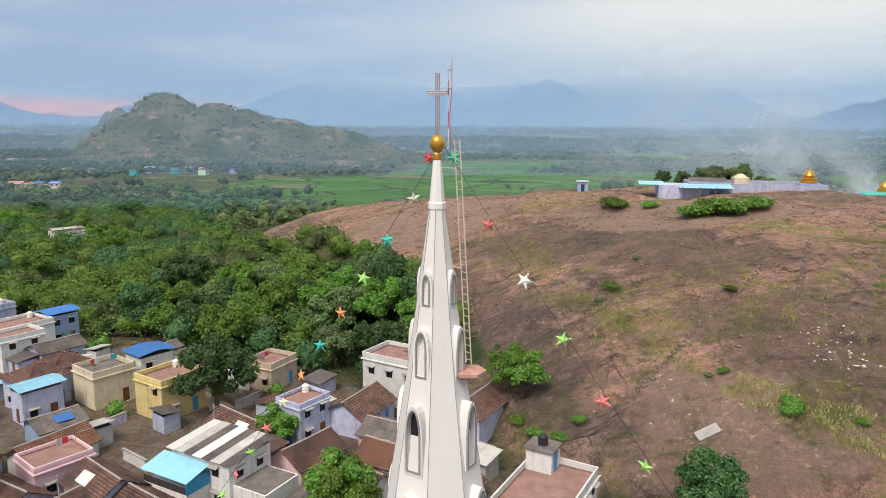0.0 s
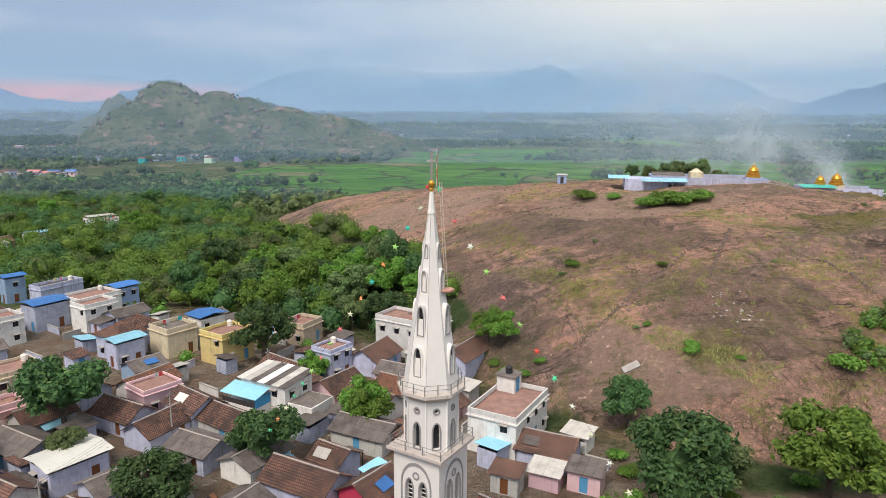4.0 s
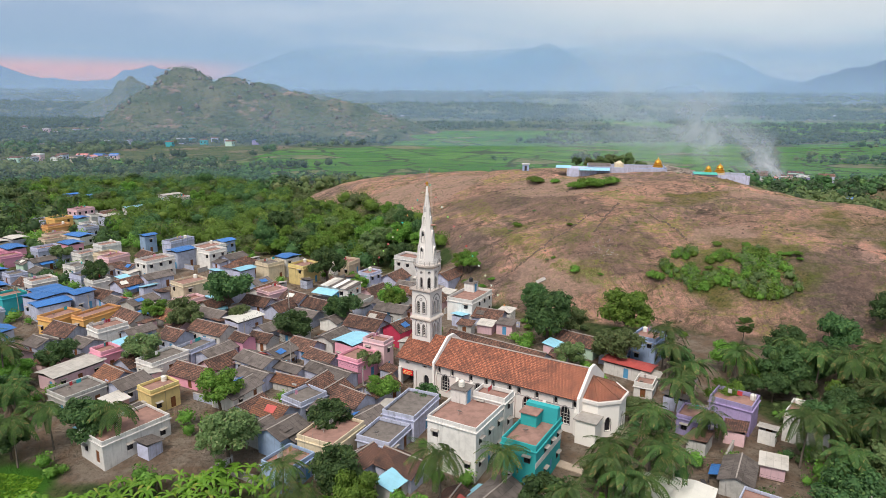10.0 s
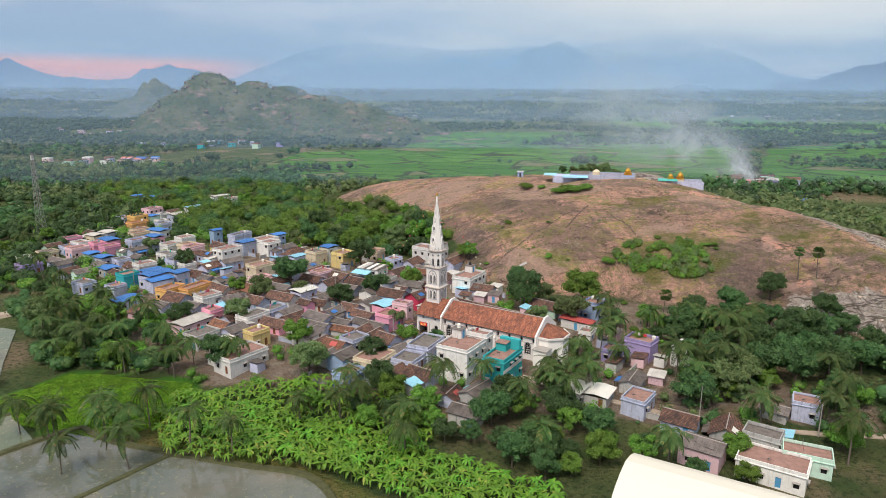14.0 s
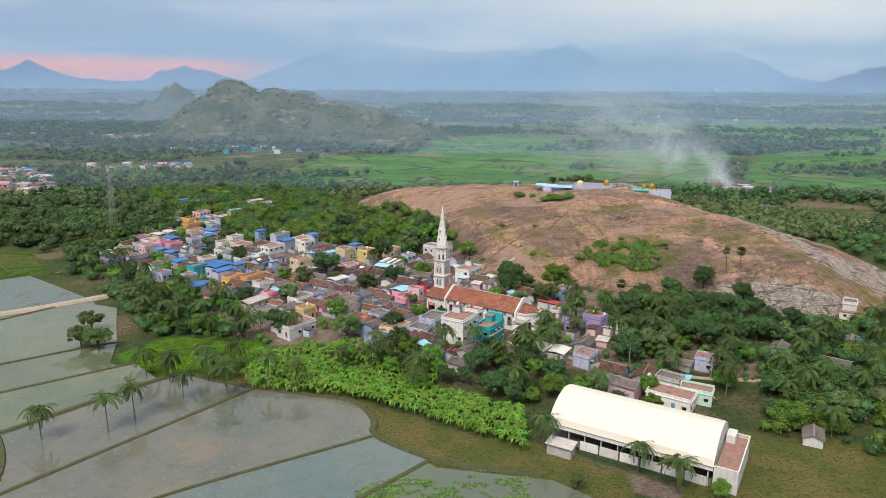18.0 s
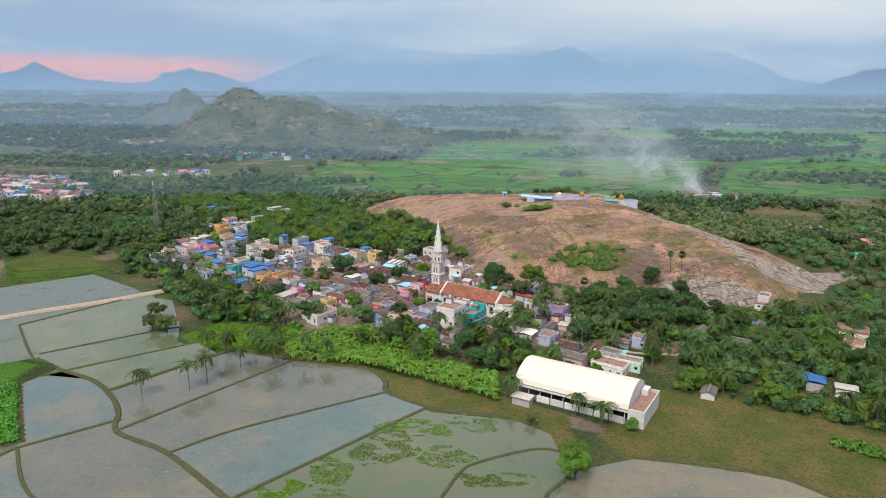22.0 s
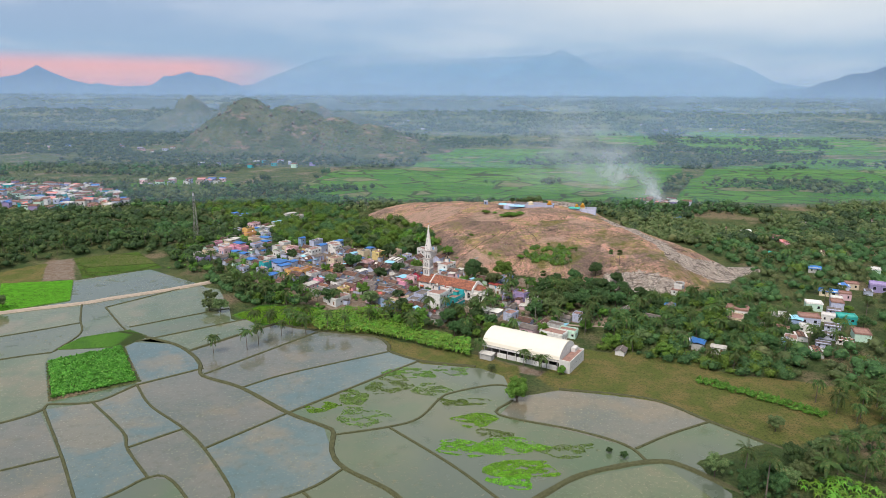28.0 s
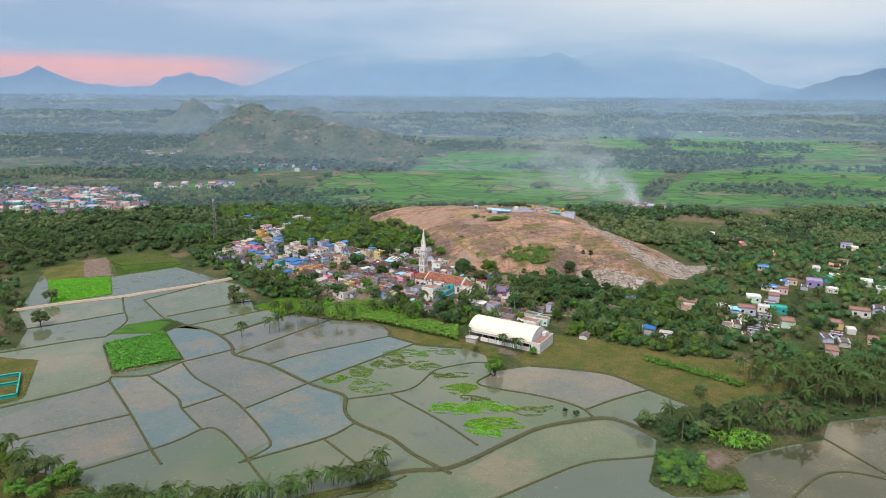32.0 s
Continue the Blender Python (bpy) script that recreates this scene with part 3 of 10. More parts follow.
soil = n.mix(n.noise(0.25, 6, 0.65, lo=0.35, hi=0.65), (0.36, 0.245, 0.172), (0.48, 0.39, 0.31))
soil = n.mix(n.noise(1.4, 5, 0.7, lo=0.45, hi=0.7), soil, (0.25, 0.20, 0.155))
scrub = n.mix(n.noise(0.06, 6, 0.65, lo=0.38, hi=0.62), (0.095, 0.155, 0.050), (0.19, 0.21, 0.08))
scrub = n.mix(n.noise(0.02, 5, 0.6, lo=0.52, hi=0.64), scrub, (0.36, 0.275, 0.17))
scrub = n.mix(n.noise(0.9, 4, 0.7, lo=0.45, hi=0.7), scrub, (0.055, 0.09, 0.03))
rows = n.voronoi(0.018, n.where((1, 1.6, 1), turn=(0, 0, 0.2)), "DISTANCE_TO_EDGE")
plot = n.t.nodes.new("ShaderNodeTexVoronoi")
plot.inputs["Scale"].default_value = 0.018
n.link(n.where((1, 1.6, 1), turn=(0, 0, 0.2)), plot.inputs[0])
tint = n.t.nodes.new("ShaderNodeSeparateColor")
n.link(plot.outputs["Color"], tint.inputs[0])
paddy = n.mix(tint.outputs[0], (0.085, 0.27, 0.022), (0.165, 0.37, 0.050))
paddy = n.mix(n.span(tint.outputs[1], 0.86, 0.90), paddy, (0.30, 0.29, 0.13))
paddy = n.mix(n.noise(0.05, 5, 0.6, lo=0.45, hi=0.7), paddy, (0.075, 0.22, 0.03))
paddy = n.mix(n.span(rows, 0.045, 0.02), paddy, (0.075, 0.115, 0.03))
col = n.mix(edge(zs.outputs[2]), scrub, soil)
meadow = n.mix(n.noise(0.09, 6, 0.65, lo=0.40, hi=0.62), (0.205, 0.240, 0.055), (0.345, 0.275, 0.098))
meadow = n.mix(n.noise(1.6, 5, 0.7, lo=0.45, hi=0.68), meadow, (0.09, 0.13, 0.035))
col = n.mix(n.span(zs.outputs[1], 0.35, 0.65), col, paddy)
rock = n.mix(n.math("MULTIPLY", n.noise(0.028, 5, 0.6, n.where((1, 1.5, 1), turn=(0, 0, 0.5)), 0.50, 0.59, distort=0.7), 0.8), rock, n.hsv(rock, 0.58, 0.5, 0.75))
rock = n.mix(n.math("MULTIPLY", n.noise(0.33, 9, 0.78, lo=0.50, hi=0.62), 0.55), rock, (0.66, 0.455, 0.35))
rock = n.hsv(rock, 1.58, 0.491, 1.16)
stain = n.t.nodes.new("ShaderNodeAttribute")
stain.attribute_name = "stain"
wet = n.span(n.math("ADD", stain.outputs["Fac"], n.math("MULTIPLY", n.math("SUBTRACT", n.noise(0.11, 8, 0.72, n.where((1, 2.2, 1), turn=(0, 0, 0.5))), 0.5), 1.6)), 0.40, 0.66)
rock = n.mix(n.math("MULTIPLY", wet, 0.55), rock, n.mix(grain, (0.32, 0.235, 0.20), (0.15, 0.115, 0.10)))
blush = n.t.nodes.new("ShaderNodeAttribute")
blush.attribute_name = "blush"
bald = n.span(n.math("ADD", blush.outputs["Fac"], n.math("MULTIPLY", n.math("SUBTRACT", n.noise(0.2, 7, 0.72), 0.5), 1.3)), 0.45, 0.62)
rock = n.mix(n.math("MULTIPLY", bald, 0.8), rock, n.mix(grain, (0.80, 0.53, 0.41), (0.56, 0.37, 0.285)))
turf = n.math("MULTIPLY", n.noise(0.09, 8, 0.75, n.where((1, 1.8, 1), turn=(0, 0, 0.5)), 0.50, 0.60, distort=0.8), n.noise(0.8, 6, 0.75, lo=0.40, hi=0.60))
rock = n.mix(n.math("MULTIPLY", turf, 0.75), rock, (0.215, 0.215, 0.085))
bare = n.t.nodes.new("ShaderNodeAttribute")
bare.attribute_name = "bare"
slab_col = n.mix(n.noise(0.5, 9, 0.75, lo=0.42, hi=0.60), (0.58, 0.47, 0.40), (0.86, 0.76, 0.67))
slab_col = n.mix(n.math("MULTIPLY", fissure, 0.9), slab_col, (0.13, 0.10, 0.085))
col = n.mix(edge(zs.outputs[0]), col, rock)
col = n.mix(edge(zone.outputs["Alpha"]), col, meadow)
col = n.mix(n.span(n.math("ADD", bare.outputs["Fac"], n.math("MULTIPLY", n.math("SUBTRACT", n.noise(0.25, 6, 0.7), 0.5), 1.2)), 0.42, 0.58), col, slab_col)
n.bump(n.math("ADD", n.math("MULTIPLY", grain, 0.8), n.math("ADD", n.noise(0.12, 8, 0.7), n.math("MULTIPLY", n.math("SUBTRACT", 1.0, fissure), 0.8))), 1.0, 0.8)
land_mat = n.done(col)

ground_me = array_mesh("ground", np.stack([GX, GY, GZ], -1).reshape(-1, 3), quads, land_mat, True)
zr = np.clip(0.5 + inside(GX, GY, ROCK) / 12 + (fbm(GX / 22, GY / 22, 3) - 0.5) * 0.5, 0, 1)
zr = np.minimum(zr, 1 - np.clip(0.5 + inside(GX, GY, WOOD_WEST) / 7, 0, 1))
zg = np.max([np.clip(0.5 + inside(GX, GY, p) / 8, 0, 1) for p in GREEN], 0)
zb = np.max([np.clip(0.5 + inside(GX, GY, p) / 10, 0, 1) for p in SOIL], 0)
zm = np.max([np.clip(0.5 + inside(GX, GY, p) / 8, 0, 1) for p in MEADOW], 0)
zm = np.maximum(zm, np.max([np.clip(0.30 + inside(GX, GY, p) / 26, 0, 0.48) for p in FLANK], 0))
zbare = np.max([np.clip(0.68 + inside(GX, GY, p) / 9, 0, 1) for p in PALE_ROCK], 0)
zs_ = np.max([np.clip(0.5 + inside(GX, GY, p) / 16, 0, 1) for p in STAIN], 0)
zp_ = np.max([np.clip(0.5 + inside(GX, GY, p) / 12, 0, 1) for p in BLUSH], 0)
ground_me.attributes.new("blush", "FLOAT", "POINT").data.foreach_set("value", zp_.astype(np.float32).ravel())
ground_me.attributes.new("stain", "FLOAT", "POINT").data.foreach_set("value", zs_.astype(np.float32).ravel())
ground_me.attributes.new("bare", "FLOAT", "POINT").data.foreach_set("value", zbare.astype(np.float32).ravel())
attr = ground_me.attributes.new("zone", "FLOAT_COLOR", "POINT")
attr.data.foreach_set("color", np.stack([zr, zg, zb, zm], -1).astype(np.float32).ravel())
single("ground", ground_me, land_mat, "bare pinkish rock, village soil, scrub and green paddy", "ground", kind="structure")

# ---- flooded paddies: one still water sheet, banks between the plots ----
n = Nodes("paddy_water", 0.06, spec=0.5)
mud = n.mix(n.noise(0.03, 5, 0.6, lo=0.35, hi=0.65), (0.085, 0.125, 0.065), (0.120, 0.130, 0.078))
mud = n.mix(n.noise(0.012, 3, 0.5, lo=0.40, hi=0.60), mud, (0.095, 0.118, 0.088))
weed = n.math("MULTIPLY", n.noise(0.5, 6, 0.75, lo=0.55, hi=0.66), n.noise(0.02, 3, 0.5, lo=0.45, hi=0.6))
mud = n.mix(weed, mud, (0.16, 0.15, 0.085))
n.bump(n.noise(1.5, 3, 0.6), 0.03, 0.02)
water_mat = n.done(mud, n.math("ADD", 0.05, n.math("ADD", n.math("MULTIPLY", weed, 0.6), n.noise(0.10, 4, 0.6, lo=0.50, hi=0.85))))
WATER = [(-900, -900), (900, -900), (900, -330), (420, -196), (200, -122), (128, -100), (99, -118), (60, -108), (42, -118), (38, -92), (28, -84), (2, -80), (-14, -66), (-53, -46), (-80, -40), (-104, -24), (-112, -4), (-120, 10), (-146, 40), (-200, 78), (-225, 112), (-262, 92), (-288, 54), (-310, 12), (-420, -52), (-900, -118)]
w = Shape()
w.v = [(x, y, 0.0) for x, y in WATER]
w.f = [w._ccw([Vector((x, y, 0)) for x, y in WATER], t) for t in tessellate([[Vector((x, y, 0)) for x, y in WATER]])]
single("water", w, water_mat, "shallow muddy water standing in the paddy plots", "water", kind="structure")



# plots told apart by their water: clear, silty, weed-green
def plot_mat(name, a, b, gloss):
    n = Nodes(name, 0.06, spec=0.5)
    c = n.mix(n.noise(0.05, 6, 0.65, lo=0.38, hi=0.64), a, b)
    c = n.mix(n.math("MULTIPLY", n.noise(0.022, 6, 0.6, lo=0.50, hi=0.62), 0.6), c, (0.215, 0.170, 0.108))
    c = n.mix(n.math("MULTIPLY", n.noise(0.3, 8, 0.75, lo=0.50, hi=0.62), 0.35), c, (0.07, 0.085, 0.05))
    wv = n.noise(0.9, 7, 0.75, lo=0.52, hi=0.66)
    c = n.mix(n.math("MULTIPLY", wv, n.noise(0.05, 3, 0.5, lo=0.42, hi=0.6)), c, (0.19, 0.175, 0.10))
    n.bump(n.noise(1.2, 3, 0.6), 0.02, 0.02)
    return n.done(c, n.math("ADD", gloss, n.math("MULTIPLY", wv, 0.4)))


PLOTS_W = {"pond": plot_mat("deep_pond_water", (0.058, 0.062, 0.034), (0.085, 0.080, 0.045), 0.03), "clear": plot_mat("clear_paddy_water", (0.095, 0.145, 0.145), (0.125, 0.155, 0.145), 0.015), "silt": plot_mat("silty_paddy_water", (0.150, 0.145, 0.118), (0.110, 0.125, 0.105), 0.03), "weed": plot_mat("weedy_paddy_water", (0.100, 0.132, 0.070), (0.132, 0.150, 0.086), 0.06)}


PLOT_COUNT = []


def plot(kind, *pts):
    s = Shape()
    PLOT_COUNT.append(kind)
    s.v = [(x, y, 0.010 + 0.005 * (len(PLOT_COUNT) % 6)) for x, y in pts]
    s.f = [s._ccw([Vector((x, y, 0)) for x, y in pts], t) for t in tessellate([[Vector((x, y, 0)) for x, y in pts]])]
    single("paddy_plot", s, PLOTS_W[kind], {"pond": "deep brown-green pond beside the palm bank", "clear": "flooded paddy plot with clear still water", "silt": "flooded paddy plot with brown silty water", "weed": "flooded paddy plot greened with weed"}[kind], "paddy", group="paddy plots")


plot("silt", (-108, -69), (-83, -36), (-76, -31), (-68, -35), (-53, -40), (-91, -95), (-97, -85), (-105, -74))
plot("silt", (-91, -96), (-53, -41), (-37, -44), (-23, -47.5), (-15.7, -57.7), (-14, -66), (-55, -93), (-71, -108))
plot("clear", (-70, -108), (-55, -93), (-14, -66), (0, -77), (-46, -129))
plot("clear", (-139, -60), (-118, -62), (-105, -74), (-94, -89), (-115, -107), (-140, -66))
plot("weed", (-139, -58), (-96, -24), (-83, -36), (-108, -68), (-118, -61), (-136, -53))
plot("weed", (-181, -8), (-150, 36), (-130, 30), (-111, -7), (-119, -12), (-151, -39))
plot("silt", (-115, -108), (-94, -90), (-91, -97), (-71, -109), (-46, -129), (-68, -156), (-81, -142), (-101, -125))
plot("clear", (-124, -124), (-115, -108), (-101, -126), (-81, -143), (-94, -156), (-101, -146))
plot("clear", (-139, -130), (-125, -124), (-101, -147), (-94, -158), (-79, -174), (-90, -188), (-94, -188), (-114, -162))
plot("silt", (-94, -157), (-81, -144), (-67, -158), (-49, -182), (-56, -192), (-71, -175), (-78, -174))
plot("clear", (-67, -156), (-46, -130), (-30, -140), (-24, -156), (-18, -166), (-28, -179), (-52, -194), (-49, -182))
plot("silt", (-141, -131), (-114, -163), (-94, -188), (-128, -216), (-180, -190), (-150, -142))
plot("weed", (24, -203), (44, -181), (58, -169), (86, -159), (100, -186), (72, -194), (52, -207), (30, -222))
plot("silt", (34, -128), (60, -139), (80, -150), (94, -140), (112, -129), (98, -114), (83, -109), (60, -105), (42, -112))
plot("pond", (120, -232), (125, -207), (127, -192), (137, -185), (152, -179), (170, -173), (181, -158), (208, -152), (260, -152), (260, -250))
plot("weed", (-171, -76), (-190, -86), (-240, -118), (-200, -176), (-150, -142), (-140, -128), (-142, -124), (-166, -88))
plot("weed", (-198, -4), (-181, -34), (-210, -56), (-260, -88), (-300, -66), (-233, -24))

bank_mat = plain("muddy_grass_bank", (0.085, 0.088, 0.04), 0.95, vary=0.5, scale=0.9)
path_mat = plain("pale_dirt_path", (0.42, 0.34, 0.27), 0.95, vary=0.3, scale=0.6)


def spline(pts, step=2.5):
    pts = [Vector((p[0], p[1], 0)) for p in pts]
    full = [2 * pts[0] - pts[1], *pts, 2 * pts[-1] - pts[-2]]
    out = []
    for i in range(1, len(full) - 2):
        a, b, c, d = full[i - 1 : i + 3]
        m = max(2, int((c - b).length / step))
        for k in range(m):
            t = k / m
            out.append(0.5 * (2 * b + (c - a) * t + (2 * a - 5 * b + 4 * c - d) * t * t + (3 * b - a - 3 * c + d) * t ** 3))
    return out + [pts[-1]]


def ribbon(pts, wide, top, foot=1.7, jitter=0.12, step=2.5, base=-0.2, lift=False):
    """A low bank with a flat, uneven crown along a line."""
    line, rings = spline(pts, step), []
    for i, p in enumerate(line):
        d = (line[min(i + 1, len(line) - 1)] - line[max(i - 1, 0)]).normalized()
        s = Vector((-d.y, d.x, 0))
        k = 1 + jitter * 2 * (random.random() - 0.5)
        z = max(ground_at(p.x, p.y), 0.0) if lift else 0.0
        zt = z + top * (1 + jitter * (random.random() - 0.5))
        rings.append([(p.x + s.x * o * k, p.y + s.y * o * k, h) for o, h in ((-wide * foot / 2, z + base), (-wide / 2, zt), (wide / 2, zt), (wide * foot / 2, z + base))])
    return Shape().rings(rings)


def bund(*pts, wide=0.75, top=0.28):
    return single("bund", ribbon(pts, wide, top), bank_mat, "low muddy earth bank between flooded paddy plots", "field bank", group="paddy banks")


bund((-136, -53), (-118, -62), (-105, -74), (-97, -85), (-91, -97), (-71, -108), (-46, -129), (-30, -139), (-26, -143), (-24, -156), (-18, -166), (-2, -178), (8, -190), (22, -202), wide=1.3, top=0.4)
bund((-198, -2), (-184, -28), (-172, -49), (-171, -73))
bund((-181, -8), (-151, -44), (-136, -53))
bund((-260, -88), (-210, -56), (-181, -34))
bund((-240, -118), (-190, -84), (-171, -74))
bund((-152, -39), (-119, -12), (-111, -7))
bund((-181, -8), (-150, 36))
bund((-139, -59), (-96, -24), wide=0.9)
bund((-115, -107), (-94, -89), wide=0.9)
bund((-108, -69), (-83, -36), (-76, -30), wide=1.3, top=0.45)
bund((-91, -95), (-53, -41), wide=0.9)
bund((-76, -30), (-68, -35), (-52, -40), (-37, -44), (-23, -47.5), (-15.5, -58), (-14, -66), (0, -76), (12, -79.5), (26, -82), wide=1.2, top=0.4)
bund((-71, -108), (-55, -93), (-14, -66))
bund((-46, -129), (0, -77), wide=0.9)
bund((-26, -145), (-6, -138), (4, -131), (11, -115), (16, -109), (33, -101), (42, -103))
bund((-6, -139), (17, -163), (32, -182))
bund((-200, -180), (-150, -142), (-140, -130), (-141, -126), (-124, -123), (-115, -107), wide=1.0)
bund((-140, -130), (-114, -162), (-94, -188), (-84, -200))
bund((-180, -205), (-128, -172), (-114, -163))
bund((-125, -123), (-101, -146), (-94, -157), (-79, -174))
bund((-115, -107), (-101, -125), (-81, -142), (-67, -157), (-49, -182), (-50, -190), (-56, -198))
bund((-94, -156), (-81, -143))
bund((-68, -156), (-46, -129))
bund((-130, -220), (-90, -188), (-79, -174), (-71, -175), (-56, -192), (-52, -198), (-40, -214))
bund((-18, -166), (-28, -179), (-56, -198))
bund((-28, -180), (-10, -200))
bund((40, -115), (34, -127), (61, -138), (77, -148), (82, -159), wide=0.9)
bund((-60, -260), (-5, -207), (22, -198), (43, -180), (57, -168), (73, -161), (86, -158), (93, -161), (103, -172), (112, -184), wide=1.6, top=0.5)
bund((80, -150), (94, -140), (113, -129))
bund((60, -104), (83, -108), (99, -114), (113, -130), (132, -150), (160, -176), wide=1.2, top=0.4)
bund((30, -222), (52, -206), (72, -193), (90, -189), (104, -186))
bund((-20, -232), (-2, -212), (6, -204))
bund((128, -222), (160, -196), (190, -205), (230, -215))
bund((160, -140), (168, -165), (176, -188), (182, -202))

road = single("road", ribbon([(-330, -92), (-280, -56), (-233, -21), (-198, -2), (-186, 8), (-160, 27), (-140, 46), (-128, 58)], 3.2, 0.75, 1.5, 0.04, 4.0), path_mat, "pale dirt road on a causeway between paddies", "road", kind="structure")
# village lanes
def lane(*pts, wide=2.6):
    return single("lane", ribbon(pts, wide, 0.05, 1.05, 0.06, 2.0, -0.6, True), path_mat, "narrow worn dirt and cement village lane", "lane", kind="structure")


lane((-40, 34), (-34, 56), (-26, 70), (-22, 78), (-40, 96))
lane((-12, 12), (-26, 20), (-40, 34), (-72, 44))
lane((-6, 10), (6, 1), (20, -8), (34, -16), (60, -28), (100, -36))

# ---- the church ----
NAVE_TURN = -32.0
CHURCH = Matrix.Translation((0.8, 13.6, 0)) @ pose(0, 0, 0, 0, 0, NAVE_TURN)   # x along the nave, y across it
AX, HALF, EAVE, RIDGE, FLOOR = 6.0, 6.0, 11.0, 14.5, 4.3
church = thing("church", "white gothic village church with red clay tile roof", "church", CHURCH)


def window_arch(parent, origin, along, w, h, spring, depth=0.3, mullion=True, name="window"):
    """The glazed back, moulding and sill of one pointed opening (the wall has the hole)."""
    o, a, u = Vector(origin), Vector(along), Vector((0, 0, 1))
    out = a.cross(u)
    m = Shape()
    ring_strip(m, arch(w, h, spring), arch(w + 0.24, h + 0.16, spring, y=-0.06), o, a, u, 0.05)
    fr = part(name, m, grey_line, parent, "grey pointed-arch window moulding")
    g = Shape()
    pts = arch(w, h, spring)
    g.add([tuple(o + a * x + u * y - out * depth) for x, y in pts], [tuple(range(len(pts)))])
    part("pane", g, dark_glass, fr)
    if mullion:
        b = Shape()
        for dx in (-w / 6, w / 6):
            p = o + a * dx - out * (depth - 0.06)
            b.tube([tuple(p), tuple(p + u * h * 0.9)], 0.035, 4)
        for k in range(1, 4):
            p = o + u * (spring * k / 3.2) - out * (depth - 0.06)
            b.tube([tuple(p - a * w / 2), tuple(p + a * w / 2)], 0.03, 4)
        part("mullion", b, WALLS["white"], fr)
    return fr


# nave walls with their arched openings, south and north
def nave_wall(y, sign):
    s = Shape()
    along = Vector((sign, 0, 0))
    x0 = 0.0 if sign > 0 else 28.5
    holes, spots = [], []
    for i, cx in enumerate((2.3, 9.4, 14.0, 19.2, 26.2)):
        c = cx if sign > 0 else 28.5 - cx
        holes.append(arch(1.7, 3.3, 1.9, x=c, y=1.5))
        spots.append((cx, 1.5, 1.7, 3.3, 1.9))
    small = []
    for cx in (0.9, 3.8, 7.8, 11.0, 12.4, 15.7, 17.5, 20.9, 24.4, 27.8):
        c = cx if sign > 0 else 28.5 - cx
        holes.append(arch(0.55, 1.15, 0.65, 3, x=c, y=4.9))
        small.append((cx, 4.9, 0.55, 1.15, 0.65))
    s.panel((x0, y, FLOOR), along, (0, 0, 1), [(0, -1), (28.5, -1), (28.5, EAVE - FLOOR), (0, EAVE - FLOOR)], holes, 0.4)
    part("wall", s, church_white, church)
    for cx, z, w, h, sp in spots:
        window_arch(church, (cx, y, FLOOR + z), along, w, h, sp, 0.35)
    for cx, z, w, h, sp in small:
        window_arch(church, (cx, y, FLOOR + z), along, w, h, sp, 0.3, False)


nave_wall(AX - 5.3, 1)
nave_wall(AX + 5.3, -1)
# string course and buttresses on the south side
for cx in (0.2, 5.0, 8.0, 11.7, 16.6, 22.4, 28.2):
    b = Shape().box(cx - 0.3, cx + 0.3, AX - 5.75, AX - 5.3, FLOOR - 0.5, FLOOR + 4.2)
    b.add([(cx - 0.3, AX - 5.75, FLOOR + 4.2), (cx + 0.3, AX - 5.75, FLOOR + 4.2), (cx + 0.3, AX - 5.3, FLOOR + 4.9), (cx - 0.3, AX - 5.3, FLOOR + 4.9)], [(0, 1, 2, 3)])
    part("buttress", b, church_white, church)
part("string_course", Shape().box(0, 28.5, AX - 5.36, AX - 5.3, FLOOR + 4.62, FLOOR + 4.72), grey_line, church)


def tile_slope(x0, x1, y0, z0, y1, z1, name="roof_slope", mat=None, parent=None):
    """One roof slope as an object whose own x runs along the ridge and y up the slope."""
    length = math.hypot(y1 - y0, z1 - z0)
    s = Shape()
    n = 24
    xs = [x0 + (x1 - x0) * i / n for i in range(n + 1)]
    sag = [0.05 * math.sin(1.7 * i) * math.sin(0.6 * i) for i in range(n + 1)]
    vs = [(x, 0, g * 0.4) for x, g in zip(xs, sag)] + [(x, length * 0.5, g) for x, g in zip(xs, sag)] + [(x, length, g * 0.3) for x, g in zip(xs, sag)]
    m = n + 1
    fs = [(r * m + i, r * m + i + 1, (r + 1) * m + i + 1, (r + 1) * m + i) for r in range(2) for i in range(n)]
    s.add(vs, fs)
    s.box(x0, x1, 0, 0.12, -0.16, -0.01)
    ob = part(name, s, mat or church_tile, parent or church)
    lean = math.degrees(math.atan2(z1 - z0, y1 - y0)) if y1 > y0 else math.degrees(math.atan2(z1 - z0, y0 - y1))
    if y1 > y0:
        ob.matrix_basis = Matrix.Translation((0, y0, z0)) @ pose(0, 0, 0, lean, 0, 0)
    else:
        ob.matrix_basis = Matrix.Translation((x0 + x1, y0, z0)) @ pose(0, 0, 0, 0, 0, 180) @ pose(0, 0, 0, lean, 0, 0)
    return ob


